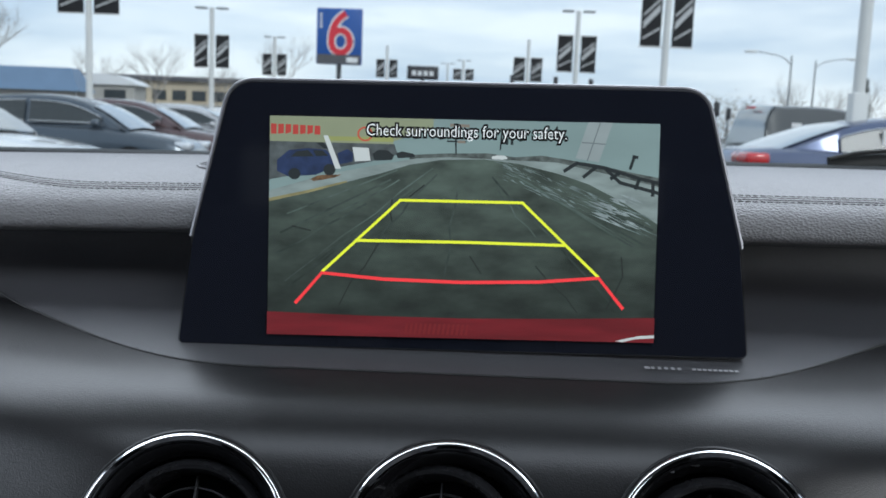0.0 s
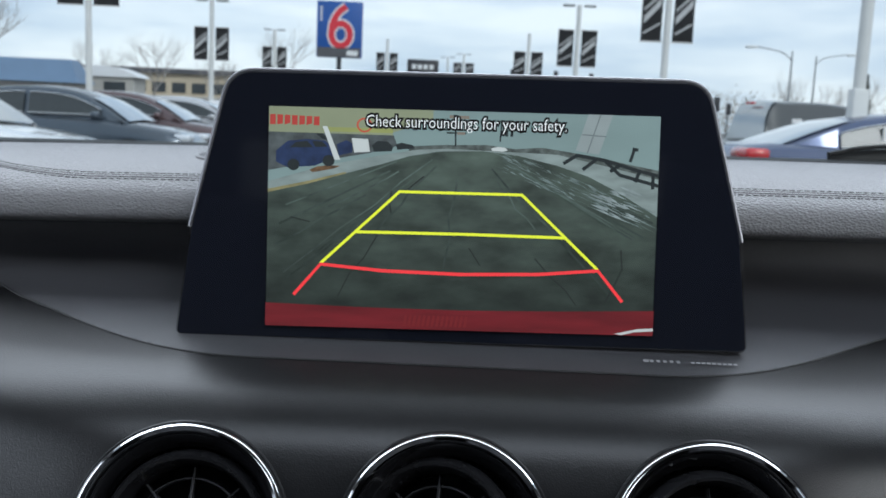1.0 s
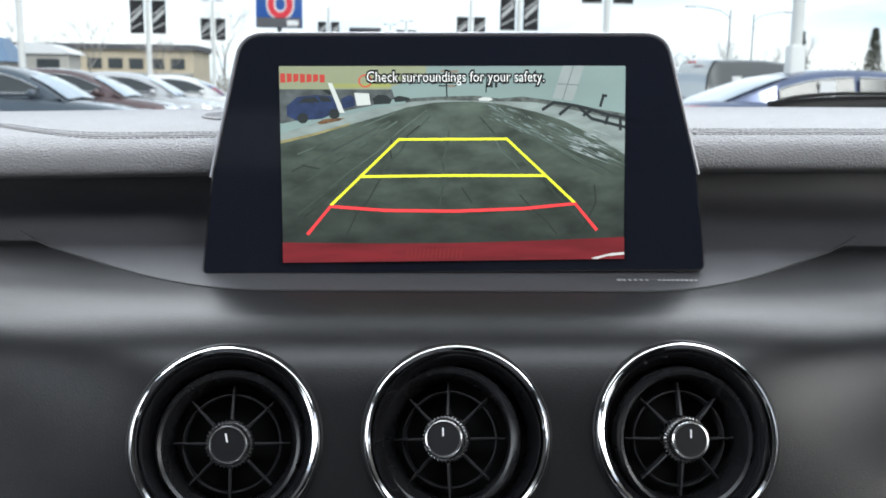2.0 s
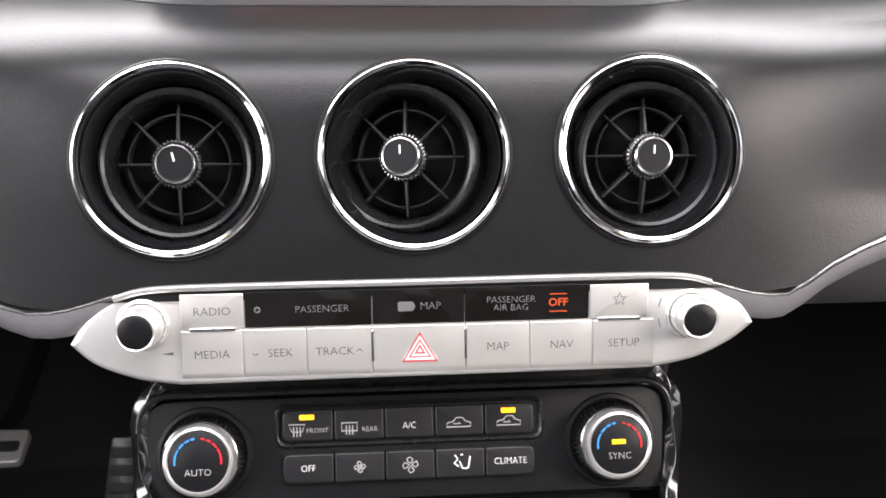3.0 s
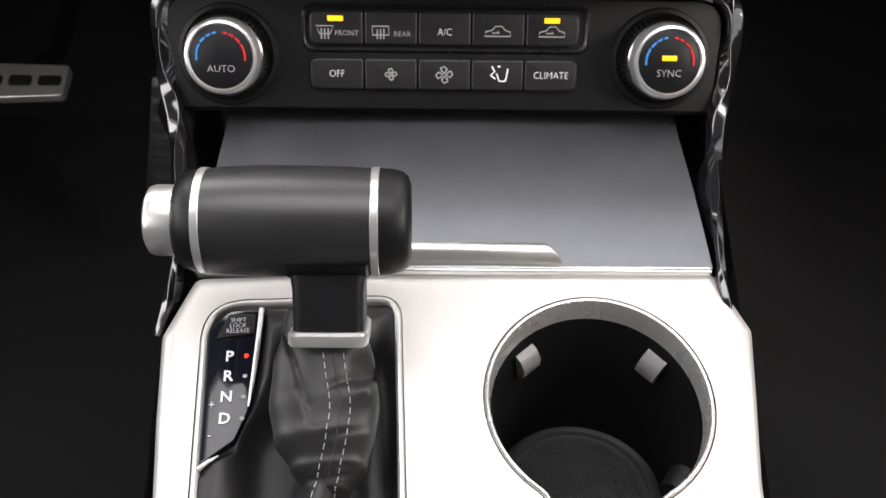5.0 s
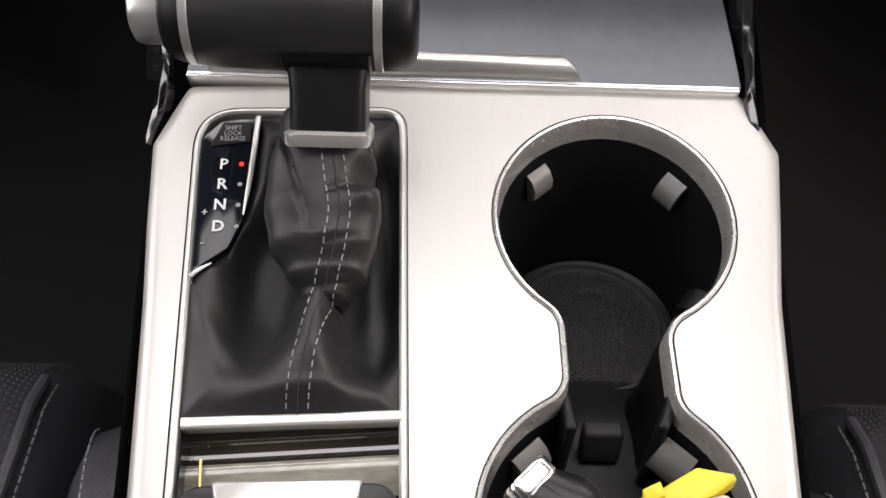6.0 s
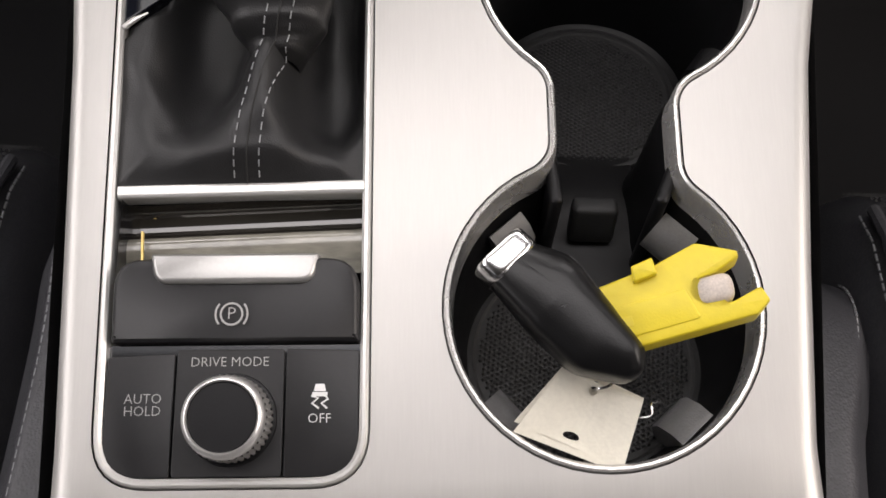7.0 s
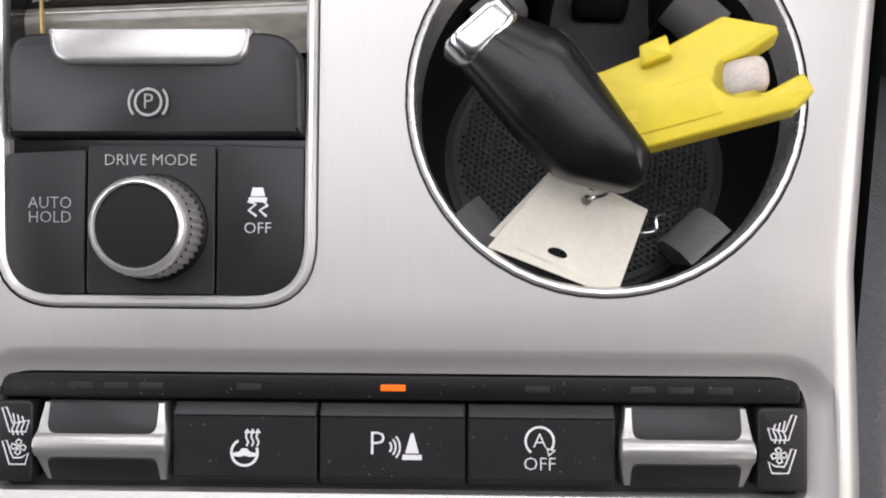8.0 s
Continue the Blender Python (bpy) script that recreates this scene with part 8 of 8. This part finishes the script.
def build_street_furniture():
    for x, y, h, s in ((25.3, 70, 7.6, -1), (31.0, 80, 8.2, 1)):
        lamp = thing("street_lamp", pose(x, y, 0), "grey street lamp with a long curved arm", "street lamp", "street lamps")
        bm = bmesh.new()
        lathe(bm, [(0.11, 0), (0.06, h)], 10)
        part("pole", bm, POLE_GREY, lamp)
        bm = bmesh.new()
        sweep(bm, smooth_path([(0, 0, h - 0.7), (s * 0.8, 0, h - 0.1), (s * 2.8, 0, h + 0.25)], 5), circle(0, 0, 0.04, 6))
        part("arm", bm, POLE_GREY, lamp)
        bm = bmesh.new()
        box(bm, s * 3.1, 0, h + 0.2, 0.9, 0.35, 0.16, 0.05)
        part("lamp_head", bm, POLE_WHITE, lamp)
    for x, y, z in ((15.4, 75, 4.6), (19.9, 70, 3.4), (26.2, 88, 3.6), (28.0, 88, 3.6), (5.9, 95, 6.3), (9.8, 90, 6.0), (12.5, 85, 5.6)):
        light = thing("traffic_light", pose(x, y, 0), "black traffic light on a dark post", "traffic light", "traffic lights")
        bm = bmesh.new()
        lathe(bm, [(0.09, 0), (0.07, z + 0.6)], 8)
        part("post", bm, POLE_DARK, light)
        bm = bmesh.new()
        box(bm, 0, -0.2, z, 0.42, 0.3, 1.1, 0.04)
        part("head", bm, SIGN_BLACK, light)
    post = thing("white_post", pose(5.22, 12.0, 0), "thick white lot lamp post with a boxed foot", "lamp post")
    bm = bmesh.new()
    lathe(bm, [(0.078, 0), (0.078, 3.0), (0.072, 9.0)], 16, cap1=True)
    part("pole", bm, POLE_WHITE, post)
    bm = bmesh.new()
    box(bm, 0, 0, 0.90, 0.21, 0.21, 1.80, 0.03)
    part("foot", bm, POLE_WHITE, post)


def build_wiper():
    """The end of a wiper resting on the glass foot, outside the windscreen."""
    wiper = thing("windscreen_wiper", pose(0.410, 1.03, 1.1180), "black windscreen wiper arm above the dashboard", "wiper")
    bm = bmesh.new()
    sweep(bm, smooth_path([(-0.01, 0, 0), (0.008, 0, 0.0045), (0.026, 0, 0.0085), (0.08, 0.004, 0.0125), (0.2, 0.01, 0.0140)], 6), rounded([(-0.004, -0.0022), (0.004, -0.0022), (0.004, 0.0022), (-0.004, 0.0022)], 0.001, 2))
    part("arm", bm, SMOOTH_BLACK, wiper, "black curved arm")
    bm = bmesh.new()
    sweep(bm, smooth_path([(-0.004, 0.012, -0.006), (0.03, 0.012, -0.001), (0.09, 0.014, 0.003), (0.2, 0.018, 0.005)], 6), rounded([(-0.006, -0.007), (0.006, -0.007), (0.003, 0.007), (-0.003, 0.007)], 0.002, 2))
    part("blade", bm, RUBBER, wiper, "grey-black rubber blade")


def build_outside():
    build_ground()
    paint = lambda n, c, mtl=0.5: shader(n, c, 0.25, mtl, 0.05, 2, coat=1.0)
    build_car("parked_sedan", pose(-6.75, 15.7, -0.02, 0, 0, 3), paint("grey_blue_paint", (0.065, 0.085, 0.11)), "dark grey-blue parked sedan with a pale headlight")
    build_car("parked_sedan", pose(-6.75, 18.8, 0, 0, 0, 3), paint("maroon_paint", (0.12, 0.075, 0.078)), "dark maroon parked sedan")
    build_car("parked_sedan", pose(-6.6, 22.3, 0, 0, 0, 3), paint("silver_paint", (0.55, 0.55, 0.56)), "silver parked sedan in a row")
    build_car("parked_sedan", pose(-6.3, 26.2, 0, 0, 0, 3), paint("white_paint", (0.75, 0.75, 0.75), 0.0), "white parked sedan in a row")
    build_car("parked_sedan", pose(-5.85, 8.9, 0, 0, 0, -4), paint("bright_white_paint", (0.80, 0.80, 0.80), 0.0), "white parked sedan near the windscreen")
    build_car("parked_sedan", pose(6.0, 12.2, 0.02, 0, 0, 2), paint("blue_paint", (0.085, 0.11, 0.20)), "blue parked sedan with a red tail light", paper=-1)
    build_car("parked_pickup", pose(6.85, 18.8, 0.0, 0, 0, 12), paint("charcoal_paint", (0.06, 0.065, 0.068)), "charcoal parked pickup truck", kind="pickup", paper=-1)
    build_wiper()
    build_lamp_post(-10.55, 40, 5.9, 0.12, (3.36, 4.76, 0.58))
    build_lamp_post(-11.74, 60, 6.6, 0.13, (4.14, 5.51, 0.60))
    build_lamp_post(-5.17, 70, 7.2, 0.13, (4.80, 6.16, 0.62), head=False)
    build_lamp_post(0.82, 90, 7.8, 0.14, (5.90, 6.95, 0.80))
    build_lamp_post(-0.75, 92, 7.6, 0.12, None)
    build_lamp_post(4.70, 60, 7.05, 0.13, (4.37, 5.90, 0.75), head=False)
    build_lamp_post(5.20, 40, 6.35, 0.12, (3.77, 5.32, 0.66))
    build_lamp_post(5.62, 25, 7.5, 0.10, (3.53, 5.05, 0.55))
    build_lamp_post(-11.90, 30, 8.5, 0.11, (4.37, 5.9, 0.84))
    build_tall_sign()
    build_buildings()
    bare_tree(-23.5, 45, 8.2, 3, 0.6)
    bare_tree(-24.5, 75, 8.5, 5)
    bare_tree(-13.3, 72, 8.4, 7)
    bare_tree(-31, 80, 8.0, 8)
    bare_tree(-12.0, 48, 4.6, 11)
    bare_tree(31.0, 85, 7.5, 12)
    bare_tree(40.0, 90, 8.0, 13)
    bare_tree(24.5, 60, 5.2, 14)
    bare_tree(21.0, 40, 4.2, 15, fir=True)
    bare_tree(27.5, 62, 5.6, 16, fir=True)
    build_scrub()
    build_street_furniture()


build_outside()
